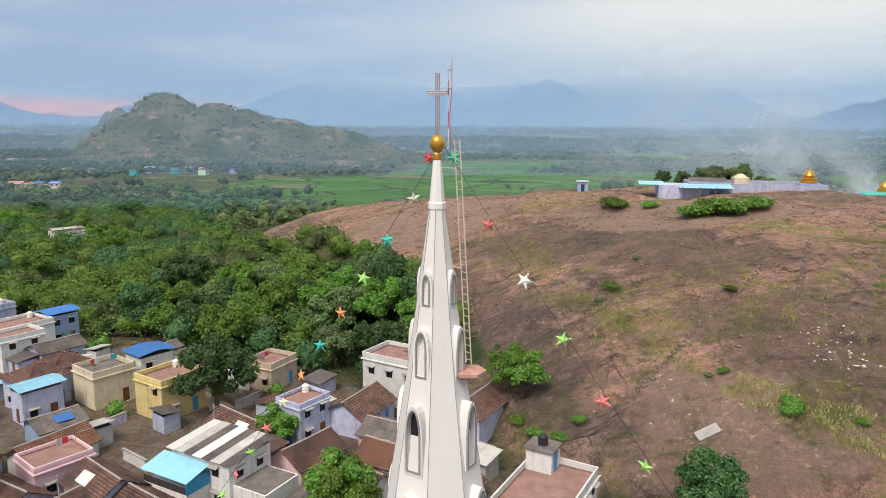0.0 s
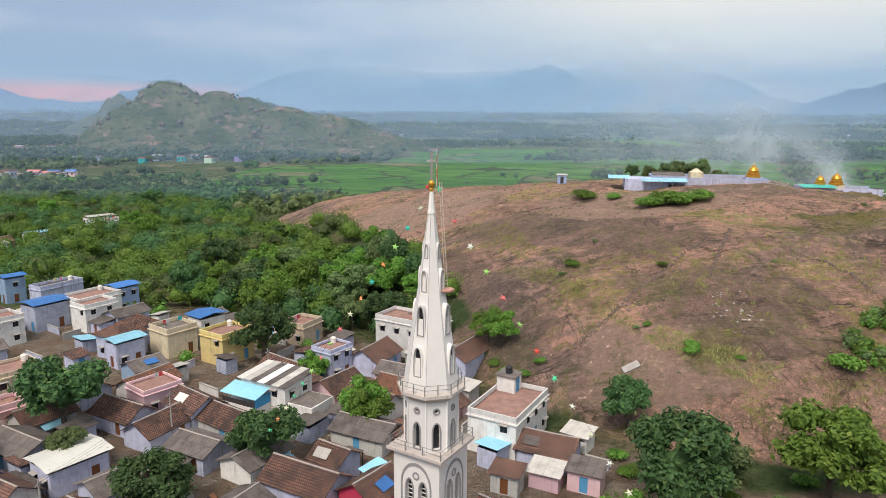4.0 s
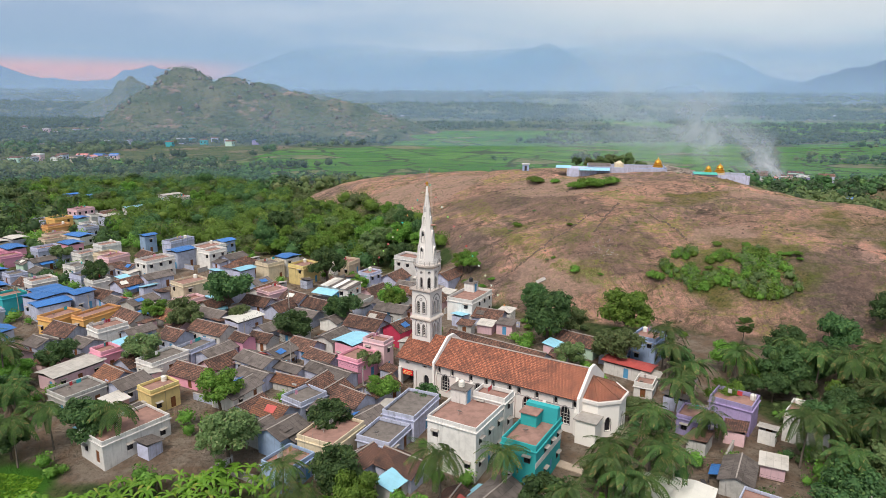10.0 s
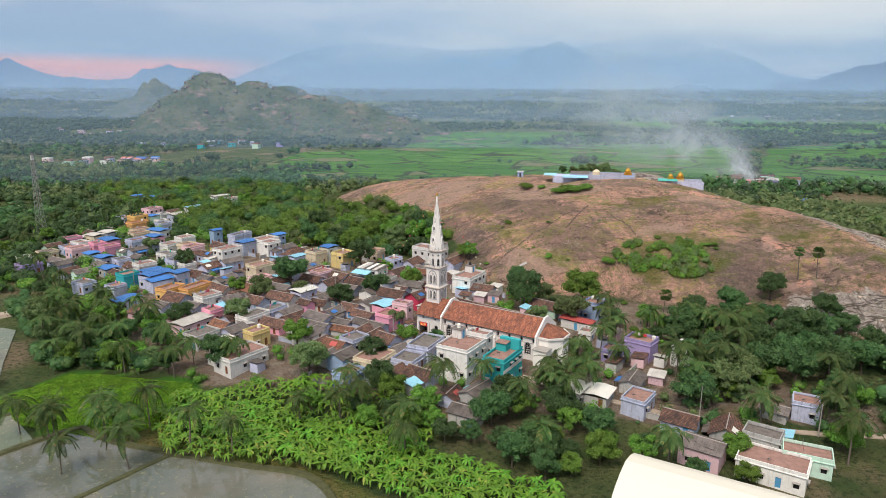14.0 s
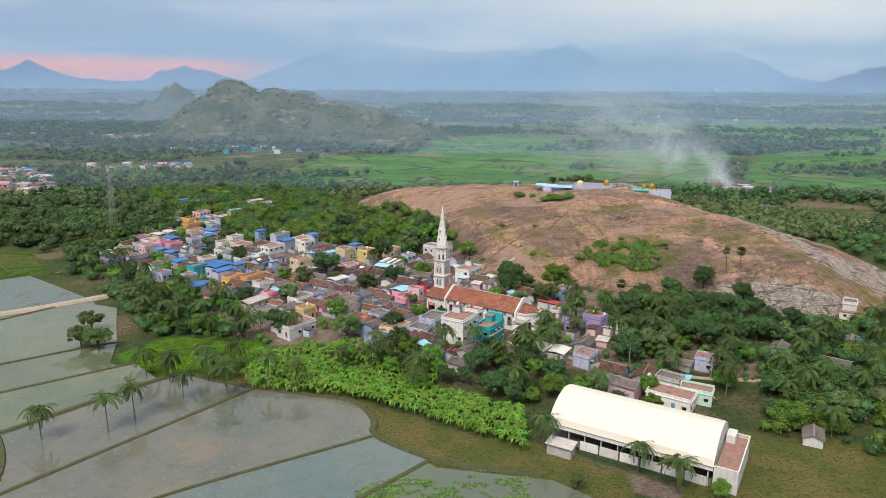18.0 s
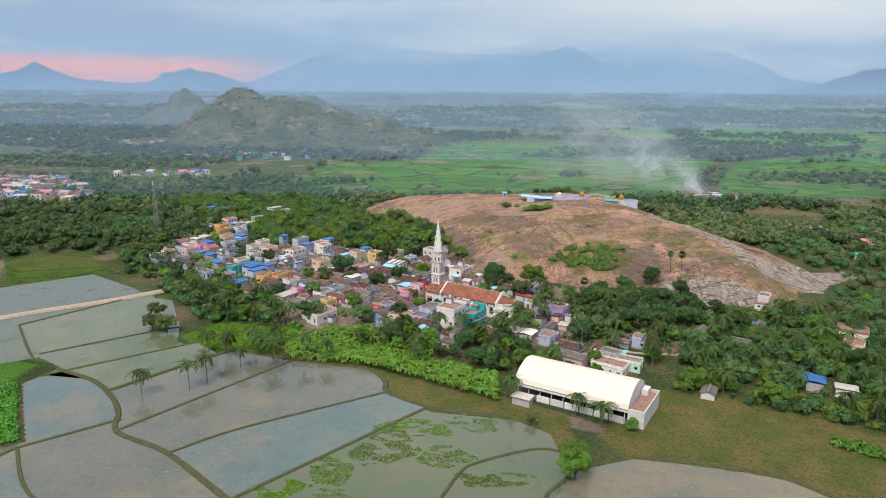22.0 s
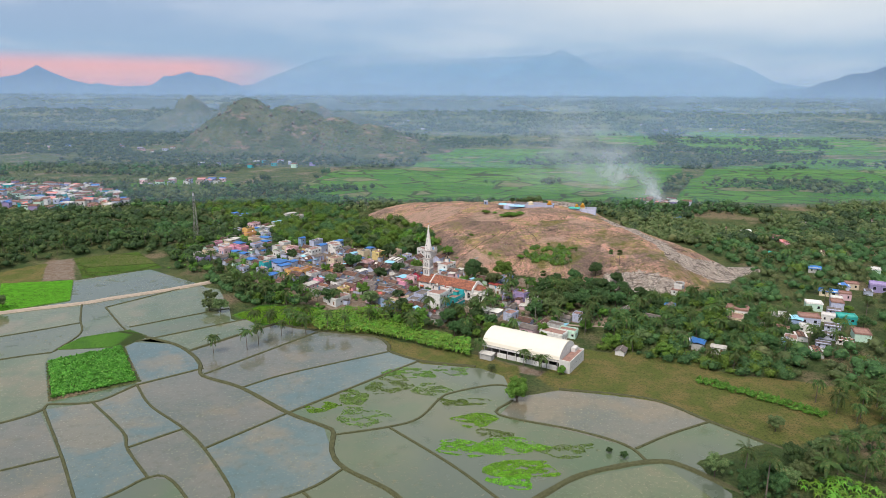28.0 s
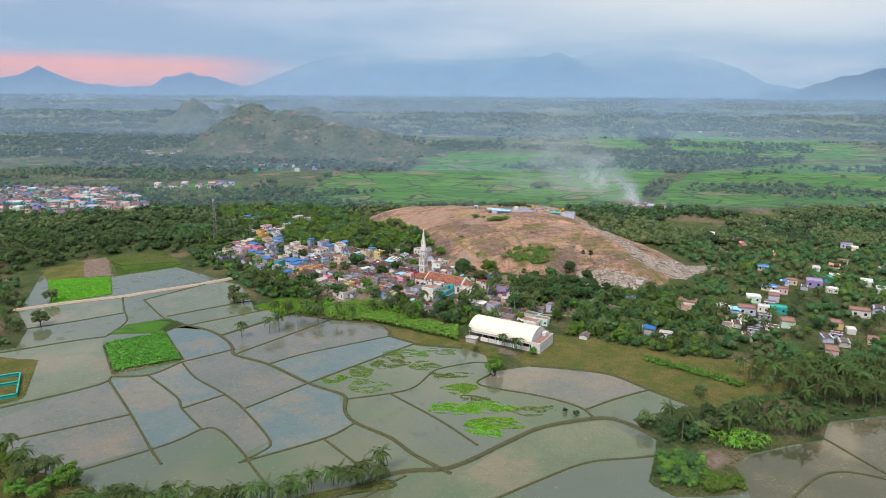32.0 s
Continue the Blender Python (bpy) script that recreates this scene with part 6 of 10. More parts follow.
house(-147.8, 87.4, 7.7, 5.2, 4.3, "A", "lavender", 1)
house(-110.8, 63.6, 6.0, 5.2, 4.4, "F", "teal", 1)
house(-97.1, 57.9, 7.7, 5.2, 3.7, "Sblue", "lavender", 1)
house(-100.1, 39.0, 7.7, 5.2, 3.0, "Sblue", "lavender", 1)
house(-89.3, 48.4, 7.7, 5.2, 3.7, "F", "orange", 1)
house(-170.0, 97.9, 5.2, 4.3, 3.7, "F", "white", 1)
house(-128.6, 229.8, 7.7, 5.2, 3.7, "F", "white", 1)
house(-107.2, 107.7, 6.0, 5.2, 3.7, "F", "cream", 1)
house(-181.3, 235.9, 6.9, 5.2, 3.0, "Sblue", "blue", 1)
house(144.5, 12.7, 6.0, 4.3, 2.6, "Fw", "white", 1)
house(159.7, -31.3, 9.5, 6.9, 3.3, "F", "cream", 1)
house(185.0, -26.9, 7.7, 5.2, 3.0, "Swhite", "white", 0)
house(189.1, -33.8, 6.9, 5.2, 3.3, "Scyan", "blue", 1)
house(131.2, -60.5, 6.0, 5.2, 2.6, "Sblue", "grey", 1)
house(94.2, -64.9, 6.0, 4.3, 3.0, "A", "white", 1)
house(118.7, -28.4, 6.9, 4.3, 3.0, "A", "grey", 0)
house(175.0, -57.9, 6.9, 5.2, 3.0, "F", "white", 1)
house(172.0, -40.7, 6.9, 5.2, 3.0, "A", "cream", 0)
house(132.4, -11.2, 6.9, 4.3, 3.1, "A", "lavender", 1)
house(107.2, -16.7, 7.7, 4.3, 2.9, "A", "grey", 1)
house(138.8, -65.3, 6.0, 4.3, 2.4, "Spale", "white", 0)
house(-142.3, 98.5, 5.0, 5.0, 3.0, "Sblue", "mint", 0)
house(-142.3, 81.3, 6.8, 5.2, 2.9, "T", "lavender", 1)
house(-128.3, 125.0, 6.4, 5.2, 3.5, "Sblue", "pink", 0)
house(-147.6, 122.6, 8.0, 5.6, 3.1, "Sblue", "pink", 0)
house(-78.1, 26.2, 5.0, 5.0, 3.0, "O", "blush", 0)
house(-5.9, 76.6, 8.0, 5.6, 3.0, "A", "blush", 0)
house(-9.7, 56.2, 8.0, 5.6, 3.4, "A", "grey", 0)
house(-118.4, 82.9, 5.0, 5.0, 3.1, "T", "white", 0)
house(-134.0, 91.9, 5.0, 5.0, 3.2, "Sblue", "lavender", 0)
house(-63.3, 51.4, 8.0, 5.6, 3.4, "O", "grey", 0)
house(-95.7, 78.9, 5.0, 5.0, 3.3, "Fw", "white", 0)
house(-10.0, 65.0, 8.0, 5.6, 3.6, "T", "white", 0)
house(-156.5, 154.8, 6.8, 5.2, 3.3, "T", "white", 1)
house(-141.0, 109.8, 6.8, 5.2, 3.5, "F", "pink", 1)
house(-89.7, 29.7, 8.0, 5.6, 3.3, "T", "blush", 0)
house(-141.4, 161.7, 5.0, 5.0, 3.0, "Fw", "white", 0)
house(-160.8, 146.9, 8.0, 5.6, 3.4, "A", "cream", 0)
house(-22.8, 49.2, 6.8, 5.2, 3.4, "A", "white", 1)
house(-123.4, 112.2, 8.0, 5.6, 3.3, "Fw", "lavender", 0)
house(-110.8, 96.1, 6.4, 5.2, 3.0, "Fw", "white", 0)
house(-157.7, 129.8, 6.4, 5.2, 3.5, "Spale", "cream", 0)
house(-158.8, 110.4, 6.4, 5.2, 3.1, "F", "lavender", 0)
house(-124.0, 76.2, 6.4, 5.2, 3.0, "Sblue", "grey", 0)
house(-110.3, 54.0, 5.0, 5.0, 3.1, "F", "lavender", 0)
house(-53.3, 51.6, 8.0, 5.6, 3.6, "A", "lavender", 0)
house(-158.1, 118.3, 6.4, 5.2, 3.0, "F", "white", 0)
house(-73.5, 51.4, 8.0, 5.6, 3.3, "T", "white", 0)
house(-75.6, 33.9, 5.0, 5.0, 3.5, "A", "lavender", 0)
house(-134.2, 76.8, 6.8, 5.2, 3.3, "A", "mint", 1)
house(-101.6, 84.0, 6.8, 5.2, 3.4, "Fw", "lavender", 1)
house(-85.5, 34.2, 5.0, 5.0, 3.6, "A", "lavender", 0)
house(-70.8, 58.3, 5.0, 5.0, 3.0, "A", "grey", 0)
house(-158.8, 195.7, 6.4, 5.2, 3.6, "A", "white", 0)
house(-30.6, 51.5, 6.4, 5.2, 3.5, "A", "lavender", 0)
house(-61.0, 25.9, 6.8, 5.2, 3.1, "T", "lavender", 1)
house(-150.2, 171.5, 5.0, 5.0, 3.5, "Sblue", "mint", 0)
house(-164.9, 139.6, 6.4, 5.2, 3.3, "T", "lavender", 0)
house(-121.3, 94.4, 5.0, 5.0, 3.3, "A", "mint", 0)
house(0.1, 63.6, 6.8, 5.2, 3.3, "T", "blush", 1)
house(-61.9, 18.6, 6.4, 5.2, 3.0, "O", "lavender", 0)
house(-16.0, 70.8, 6.8, 5.2, 3.5, "T", "blush", 1)
house(-136.6, 152.7, 6.4, 5.2, 3.6, "Fw", "lavender", 0)
house(-166.1, 125.9, 6.8, 5.2, 3.4, "Fw", "pink", 1)
house(-148.4, 180.4, 5.0, 5.0, 3.1, "Fw", "white", 0)
house(-167.6, 113.7, 6.8, 5.2, 3.7, "T", "mint", 1)
house(-157.6, 174.1, 5.0, 5.0, 3.1, "Fw", "lavender", 0)
house(-132.4, 138.4, 8.0, 5.6, 3.3, "Sblue", "white", 0)
house(-154.8, 136.3, 6.4, 5.2, 3.3, "Spale", "lavender", 0)
house(-31.3, 41.0, 5.0, 5.0, 3.6, "T", "grey", 0)
house(-153.4, 94.4, 8.0, 5.6, 2.9, "A", "lavender", 0)
house(-56.3, 60.8, 6.8, 5.2, 3.2, "T", "grey", 1)
house(-130.4, 83.6, 6.4, 5.2, 3.5, "A", "lavender", 0)
house(-117.8, 70.4, 6.4, 5.2, 3.6, "T", "lavender", 0)
house(-147.9, 191.2, 6.8, 5.2, 3.2, "T", "pink", 1)
house(-59.1, 45.2, 5.0, 5.0, 3.6, "T", "blush", 0)
house(-125.9, 89.4, 5.0, 5.0, 2.9, "Fw", "lavender", 0)
house(-125.1, 60.8, 6.4, 5.2, 3.2, "Fw", "lavender", 0)
house(-6.8, 70.2, 5.0, 5.0, 3.5, "O", "white", 0)
house(-55.0, 69.1, 6.4, 5.2, 3.5, "O", "lavender", 0)
house(-82.4, 62.5, 5.0, 5.0, 3.4, "A", "lavender", 0)
house(-9.5, 12.7, 6.8, 5.2, 3.4, "T", "lavender", 1)
house(-139.8, 175.8, 6.8, 5.2, 3.7, "Spale", "lavender", 1)
house(-148.2, 113.4, 5.0, 5.0, 3.7, "F", "pink", 0)
house(-132.8, 106.6, 5.0, 5.0, 2.9, "A", "mint", 0)
house(-162.9, 167.9, 8.0, 5.6, 3.5, "F", "lavender", 0)
house(-164.2, 103.9, 6.8, 5.2, 3.3, "Fw", "cream", 1)
house(-105.7, 70.6, 6.8, 5.2, 3.3, "Sblue", "pink", 1)
house(-115.1, 109.7, 6.8, 5.2, 3.5, "F", "white", 1)

# ---- outhouses, yard walls and stacked clutter in the gaps between houses ----
CHURCH_YARD = [(-10, 12), (-4, 24), (14, 26), (46, 6), (40, -14), (24, -18), (0, -14), (-2, 4)]
VILLAGE = [(-100, 66), (-92, 40), (-72, 14), (-56, -6), (-22, -14), (-4, -22), (10, -24), (20, -20), (40, -24), (70, -40), (80, -28), (60, 2), (50, 30), (34, 38), (18, 56), (2, 86), (-20, 100), (-50, 108), (-84, 116), (-104, 96)]
LANES = [((-40, 34), (-34, 56)), ((-34, 56), (-22, 78)), ((-22, 78), (-40, 96)), ((-12, 12), (-40, 34)), ((-40, 34), (-72, 44)), ((-6, 10), (34, -16)), ((34, -16), (100, -36))]
homes = [o.location.copy() for o in bpy.data.objects if o.name.split(".")[0] == "house"]


def off_lane(x, y, gap):
    for a, b in LANES:
        d = Vector((b[0] - a[0], b[1] - a[1]))
        t = max(0, min(1, ((x - a[0]) * d.x + (y - a[1]) * d.y) / d.length_squared))
        if math.hypot(x - a[0] - t * d.x, y - a[1] - t * d.y) < gap:
            return False
    return True


def outhouse(x, y):
    w, d, h = random.uniform(2.6, 4.4), random.uniform(2.2, 3.4), random.uniform(1.9, 2.6)
    roof = random.choice(("asbestos", "asbestos", "pale", "brown tile", "brown tile", "pale", "cyan"))
    wall = random.choice(("lavender", "white", "grey", "lavender", "blush"))
    ob = thing("outhouse", f"low {wall} outhouse with a sloping {roof} roof", "shed", pose(x, y, ground_at(x, y), 0, 0, NAVE_TURN + random.choice((0, 90, 180, 270)) + random.uniform(-8, 8)), "yard outhouses")
    s = Shape()
    wall_face(s, ob, (-w / 2, -d / 2, 0), (1, 0, 0), w, h, -1.2, [("d", w / 2, 0.02)] if h > 2.15 else [], 0, False)
    wall_face(s, ob, (w / 2, d / 2, 0), (-1, 0, 0), w, h, -1.2, [], 0, False)
    wall_face(s, ob, (w / 2, -d / 2, 0), (0, 1, 0), d, h, -1.2, [], 0, False)
    wall_face(s, ob, (-w / 2, d / 2, 0), (0, -1, 0), d, h, -1.2, [], 0, False)
    part("wall", s, WALLS[wall], ob)
    r = part("roof", Shape().slab([(-w / 2 - 0.35, -d / 2 - 0.4, h + 0.06), (w / 2 + 0.35, -d / 2 - 0.4, h + 0.1), (w / 2 + 0.35, d / 2 + 0.3, h + 0.62), (-w / 2 - 0.35, d / 2 + 0.3, h + 0.58)], 0.07), brown_tile if roof == "brown tile" else SHEETS[roof], ob)


def yard_wall(x, y, turn):
    k = random.uniform(3.0, 6.5)
    ob = thing("yard_wall", "low stained plaster wall round a yard", "wall", pose(x, y, ground_at(x, y), 0, 0, turn), "yard walls")
    part("wall", Shape().box(-k / 2, k / 2, -0.11, 0.11, -1.2, 1.35), WALLS[random.choice(("white", "grey", "lavender"))], ob)
    part("coping", Shape().box(-k / 2 - 0.05, k / 2 + 0.05, -0.17, 0.17, 1.35, 1.45), concrete, ob)


def clutter(x, y):
    """A heap of stacked planks, firewood and sacks against a yard."""
    ob = thing("yard_clutter", "stacked planks and firewood lying in a yard", "clutter", pose(x, y, ground_at(x, y), 0, 0, random.uniform(0, 180)), "yard clutter")
    for i in range(random.randrange(3, 6)):
        k, z = random.uniform(0.8, 1.8), 0.16 * i
        b = part("plank", Shape().box(-k / 2, k / 2, -0.35, 0.3, z, z + 0.13), random.choice((brown_wood, shade_wood, concrete, palm_bark)), ob)
        b.matrix_basis = pose(0, 0, 0, 0, 0, random.uniform(-14, 14))


made = []
for _ in range(6000):
    if len(made) >= 120:
        break
    x, y = random.uniform(-104, 80), random.uniform(-40, 116)
    if float(inside(np.array([x]), np.array([y]), VILLAGE)[0]) < 0 or float(inside(np.array([x]), np.array([y]), CHURCH_YARD)[0]) > -1.5 or not off_lane(x, y, 2.6):
        continue
    near = min(math.hypot(x - q.x, y - q.y) for q in homes)
    if near < 4.7 or near > 9 or any((x - a) ** 2 + (y - b) ** 2 < 20 for a, b in made):
        continue
    k = len(made) % 8
    if k < 5:
        outhouse(x, y)
    elif k == 5:
        clutter(x, y)
    else:
        yard_wall(x, y, NAVE_TURN + random.choice((0, 90)) + random.uniform(-6, 6))
    made.append((x, y))

# ---- the white and the teal house before the church ----
house(6.3, -7.6, 9.6, 8.4, 7.4, "F", "white", 1, 60.0, 4.4, stair=True)
house(10.9, -3.0, 3.4, 5.6, 8.2, "F", "white", 1, 60.0, 4.4, stair=False)
teal = house(16.2, -11.6, 10.4, 5.4, 6.6, "F", "teal", 1, 60.0, 4.2, stair=False)
part("stair_tower", Shape().box(1.2, 3.4, -0.1, 2.5, 6.6, 8.6), WALLS["teal"], teal)
part("stair_roof", Shape().box(0.9, 3.6, -0.3, 2.7, 8.6, 8.75), terrace, teal)
part("screen_wall", Shape().box(3.5, 4.6, -2.6, 2.6, 6.6, 9.3), WALLS["teal"], teal)
part("white_band", Shape().box(-5.24, 5.24, -2.76, -2.705, 3.7, 4.6), WALLS["white"], teal)

# ---- wedding hall: long cream-roofed shed by the paddies ----
def vault_hall():
    ob = thing("wedding_hall", "long open-sided hall with a vaulted cream sheet roof", "hall", Matrix.Translation((29.2, -66.2, 0.7)) @ pose(0, 0, 0, 0, 0, -29.5))
    L, W, e = 38.2, 19.0, 4.1
    prof = [(0.0, e), (0.45, e + 1.5), (1.7, e + 2.9), (3.6, e + 4.1), (6.2, e + 5.1), (W / 2, e + 5.7), (W - 6.2, e + 5.1), (W - 3.6, e + 4.1), (W - 1.7, e + 2.9), (W - 0.45, e + 1.5), (W, e)]
    k, n = len(prof), 19
    sheets = [Shape() for _ in range(n)]
    for i, s in enumerate(sheets):
        # each bay of sheeting laps a little over the next
        x0, x1, up = L * i / n, L * (i + 1) / n + 0.06, 0.012 * (i % 2)
        top = [(x, y, z + up) for x in (x0, x1) for y, z in prof]
        s.add(top + [(x, y, z - 0.10) for x, y, z in top], [(j, k + j, k + j + 1, j + 1) for j in range(k - 1)] + [(2 * k + j + 1, 3 * k + j + 1, 3 * k + j, 2 * k + j) for j in range(k - 1)] + [(0, 2 * k, 3 * k, k), (k - 1, 2 * k - 1, 4 * k - 1, 3 * k - 1)])
        part("roof_sheet", s, hall_sheet, ob)
    part("fascia", Shape().box(0, L, -0.10, -0.01, e - 1.05, e - 0.02), WALLS["white"], ob)
    part("gutter", Shape().box(0, L, -0.24, -0.11, e - 0.10, e + 0.02), steel, ob)
    for x0 in (0.05, L - 0.15):
        g = Shape()
        poly = [(y * 0.99 + 0.09, z - 0.12) for y, z in prof]
        vs = [(x0, y, z) for y, z in poly] + [(x0 + 0.1, y, z) for y, z in poly]
        g.add(vs, [tuple(range(k - 1, -1, -1)), tuple(range(k, 2 * k))] + [(i, (i + 1) % k, k + (i + 1) % k, k + i) for i in range(k)])
        part("gable_wall", g, WALLS["white"], ob)
    for i in range(10):
        x = 1.0 + (L - 2) * i / 9
        part("column", Shape().box(x - 0.14, x + 0.14, 0.3, 0.58, -1.2, e), WALLS["grey"], ob)
        part("column", Shape().box(x - 0.14, x + 0.14, W - 0.58, W - 0.3, -1.2, e), WALLS["grey"], ob)
    for i in range(6):
        x = 8.0 + 4.9 * i
        part("low_wall", Shape().box(x, x + 4.5, 0.05, 0.25, -1.2, 1.3), WALLS["white"], ob)
    part("back_wall", Shape().box(0.2, L - 0.2, W - 0.2, W - 0.05, -1.2, e - 0.1), WALLS["grey"], ob)
    part("floor_slab", Shape().box(0.2, L - 0.2, 0.6, W - 0.6, -0.9, 0.05), weathered, ob)
    D = 18.0
    b = Shape()
    b.panel((L + 0.15, -0.4, -1.4), (1, 0, 0), (0, 0, 1), [(0, 0), (5.0, 0), (5.0, 6.0), (0, 6.0)], [[(1.2, 2.4), (2.2, 2.4), (2.2, 3.5), (1.2, 3.5)]], 0.2)
    b.panel((L + 5.15, -0.4, -1.4), (0, 1, 0), (0, 0, 1), [(0, 0), (D, 0), (D, 6.0), (0, 6.0)], [[(q, 2.6), (q + 0.9, 2.6), (q + 0.9, 3.6), (q, 3.6)] for q in (1.5, 4.9, 8.3, 11.7, 15.1)], 0.2)
    b.panel((L + 5.15, D - 0.4, -1.4), (-1, 0, 0), (0, 0, 1), [(0, 0), (5, 0), (5, 6.0), (0, 6.0)], [], 0.2)
    b.panel((L + 0.15, D - 0.4, -1.4), (0, -1, 0), (0, 0, 1), [(0, 0), (D, 0), (D, 6.0), (0, 6.0)], [], 0.2)
    end = part("end_block", b, WALLS["white"], ob)
    rim = Shape().box(L + 0.15, L + 5.2, -0.45, -0.2, 4.58, 4.75).box(L + 4.95, L + 5.2, -0.2, D - 0.6, 4.58, 4.75).box(L + 0.15, L + 5.2, D - 0.6, D - 0.35, 4.58, 4.75)
    part("parapet_coping", rim, WALLS["white"], end)
    part("terrace", Shape().box(L + 0.35, L + 4.95, -0.2, D - 0.6, 3.3, 3.8), terrace, end)
    part("room", Shape().box(L + 0.4, L + 2.4, D - 4.6, D - 0.8, 3.8, 5.7), WALLS["white"], end)
    for q in (1.5, 4.9, 8.3, 11.7, 15.1):
        part("pane", Shape().box(L + 4.9, L + 4.95, q - 0.45, q + 0.55, 1.15, 2.25), dark_glass, end)
    return ob


vault_hall()
shed = thing("pump_shed", "low grey shed with a pale cement sheet roof", "shed", pose(31.4, -72.2, 0.3, 0, 0, -29))
part("wall", Shape().box(-3.0, 3.0, -1.6, 1.6, -0.8, 2.2), WALLS["grey"], shed)
part("roof", Shape().slab([(-3.4, -2.1, 2.25), (3.4, -2.1, 2.25), (3.4, 2.0, 2.6), (-3.4, 2.0, 2.6)], 0.07), SHEETS["pale"], shed)

# ---- temple on the rock ----
tz = ground_at(56, 158)
temple = thing("rock_temple", "long pale lavender temple compound on the bare rock", "temple", pose(60.0, 161.0, tz + 0.1, 0, 0, -12))
for a, b in (((0, 0), (30, 0)), ((30, 0), (30, 14)), ((30, 14), (0, 14)), ((0, 14), (0, 0))):
    d = Vector((b[0] - a[0], b[1] - a[1], 0))
    s = Shape()
    u = d.normalized()
    nrm = Vector((u.y, -u.x, 0)) * 0.18
    p = [Vector((*a, 0)) + nrm, Vector((*b, 0)) + nrm, Vector((*b, 0)) - nrm, Vector((*a, 0)) - nrm]
    s.prism([(q.x, q.y) for q in p], -3.5, 3.3)
    part("compound_wall", s, plaster("streaked_wall" if a == (0, 0) else "streaked_wall_side", (0.52, 0.52, 0.66), 0.8, (0.07, 0.06, 0.06)), temple)
    part("coping", Shape().prism([(q.x, q.y) for q in p], 3.3, 3.45), WALLS["blue"], temple)
part("front_block", Shape().box(-8.0, 3.5, -3.2, 6.0, -3.5, 3.0), WALLS["lavender"], temple)
part("canopy", Shape().slab([(-3.5, -5.5, 2.6), (8.5, -6.0, 2.7), (8.5, -0.4, 3.3), (-3.5, 0.0, 3.2)], 0.08), SHEETS["cyan"], temple, "pale blue sheet canopy")
part("canopy", Shape().slab([(-12.5, -1.5, 3.0), (-6.5, -2.0, 3.0), (-6.5, 4.0, 3.5), (-12.5, 4.0, 3.5)], 0.08), SHEETS["cyan"], temple)
part("roof", Shape().slab([(0, 4, 3.7), (9, 4, 3.7), (9, 9, 4.3), (0, 9, 4.3)], 0.1), SHEETS["asbestos"], temple)
for x in (-3.0, 1.0, 4.5, 8.0):
    part("post", Shape().box(x - 0.08, x + 0.08, -5.6, -5.44, -3.5, 3.0), steel, temple)
part("shrine_block", Shape().box(10.5, 14.0, 5.0, 9.0, 0, 4.6).prism([(10.9, 5.4), (13.6, 5.4), (13.6, 8.6), (10.9, 8.6)], 4.6, 5.5, [(11.9, 6.6), (12.7, 6.6), (12.7, 7.4), (11.9, 7.4)]), WALLS["cream"], temple)


for px_, py_ in ((27.0, 4.0),):
    part("sanctum", Shape().box(px_ - 2.2, px_ + 2.2, py_ - 2.2, py_ + 2.2, -1, 3.6), WALLS["blue"], temple)
    k = Shape().lathe([(2.0, 0), (2.0, 0.5), (1.7, 0.55), (1.8, 1.2), (1.3, 1.3), (1.4, 1.9), (1.15, 2.5), (0.6, 3.0), (0.15, 3.2), (0.2, 3.5), (0.03, 3.9)], 12)
    v = part("shrine_tower", k, gold, temple, "gilded tiered shrine tower")
    v.matrix_basis = Matrix.Translation((px_, py_, 3.6))
tz2 = ground_at(112, 158)
temple2 = thing("hilltop_shrine", "walled pale shrine with two gilded towers on rock", "temple", pose(104.0, 163.0, tz2 - 0.2, 0, 0, -14))
for a, b in (((0, 0), (20, 0)), ((20, 0), (20, 11)), ((20, 11), (0, 11)), ((0, 11), (0, 0))):
    x0, x1, y0, y1 = min(a[0], b[0]) - 0.15, max(a[0], b[0]) + 0.15, min(a[1], b[1]) - 0.15, max(a[1], b[1]) + 0.15
    part("compound_wall", Shape().box(x0, x1, y0, y1, -3.0, 2.6 if a[0] + b[0] < 25 else 2.0), WALLS["lavender"], temple2)
for px_, py_, q in ((5.0, 4.0, 0.8), (9.5, 5.0, 1.0)):
    part("sanctum", Shape().box(px_ - 1.8, px_ + 1.8, py_ - 1.8, py_ + 1.8, -1, 3.2), WALLS["cream"], temple2)
    k = Shape().lathe([(2.0 * q, 0), (2.0 * q, 0.5 * q), (1.7 * q, 0.55 * q), (1.8 * q, 1.2 * q), (1.3 * q, 1.3 * q), (1.4 * q, 1.9 * q), (1.15 * q, 2.5 * q), (0.6 * q, 3.0 * q), (0.15, 3.2 * q), (0.03, 3.9 * q)], 12)
    v = part("shrine_tower", k, gold, temple2, "gilded tiered shrine tower")
    v.matrix_basis = Matrix.Translation((px_, py_, 3.2))
part("canopy", Shape().slab([(-1, -2, 2.9), (8, -2, 2.9), (8, 3, 3.4), (-1, 3, 3.4)], 0.08), SHEETS["green"], temple2)
hut = thing("watch_hut", "tiny blue and white flat-roofed hut on rock", "hut", pose(38.5, 186.0, ground_at(38.5, 186), 0, 0, -8))
part("wall", Shape().box(-1.4, 1.4, -1.3, 1.3, -1, 2.6), WALLS["blue"], hut)
part("roof", Shape().box(-1.7, 1.7, -1.6, 1.6, 2.6, 2.85), WALLS["white"], hut)
part("door", Shape().box(-0.5, 0.5, -1.36, -1.3, 0, 2.0), shade_wood, hut)
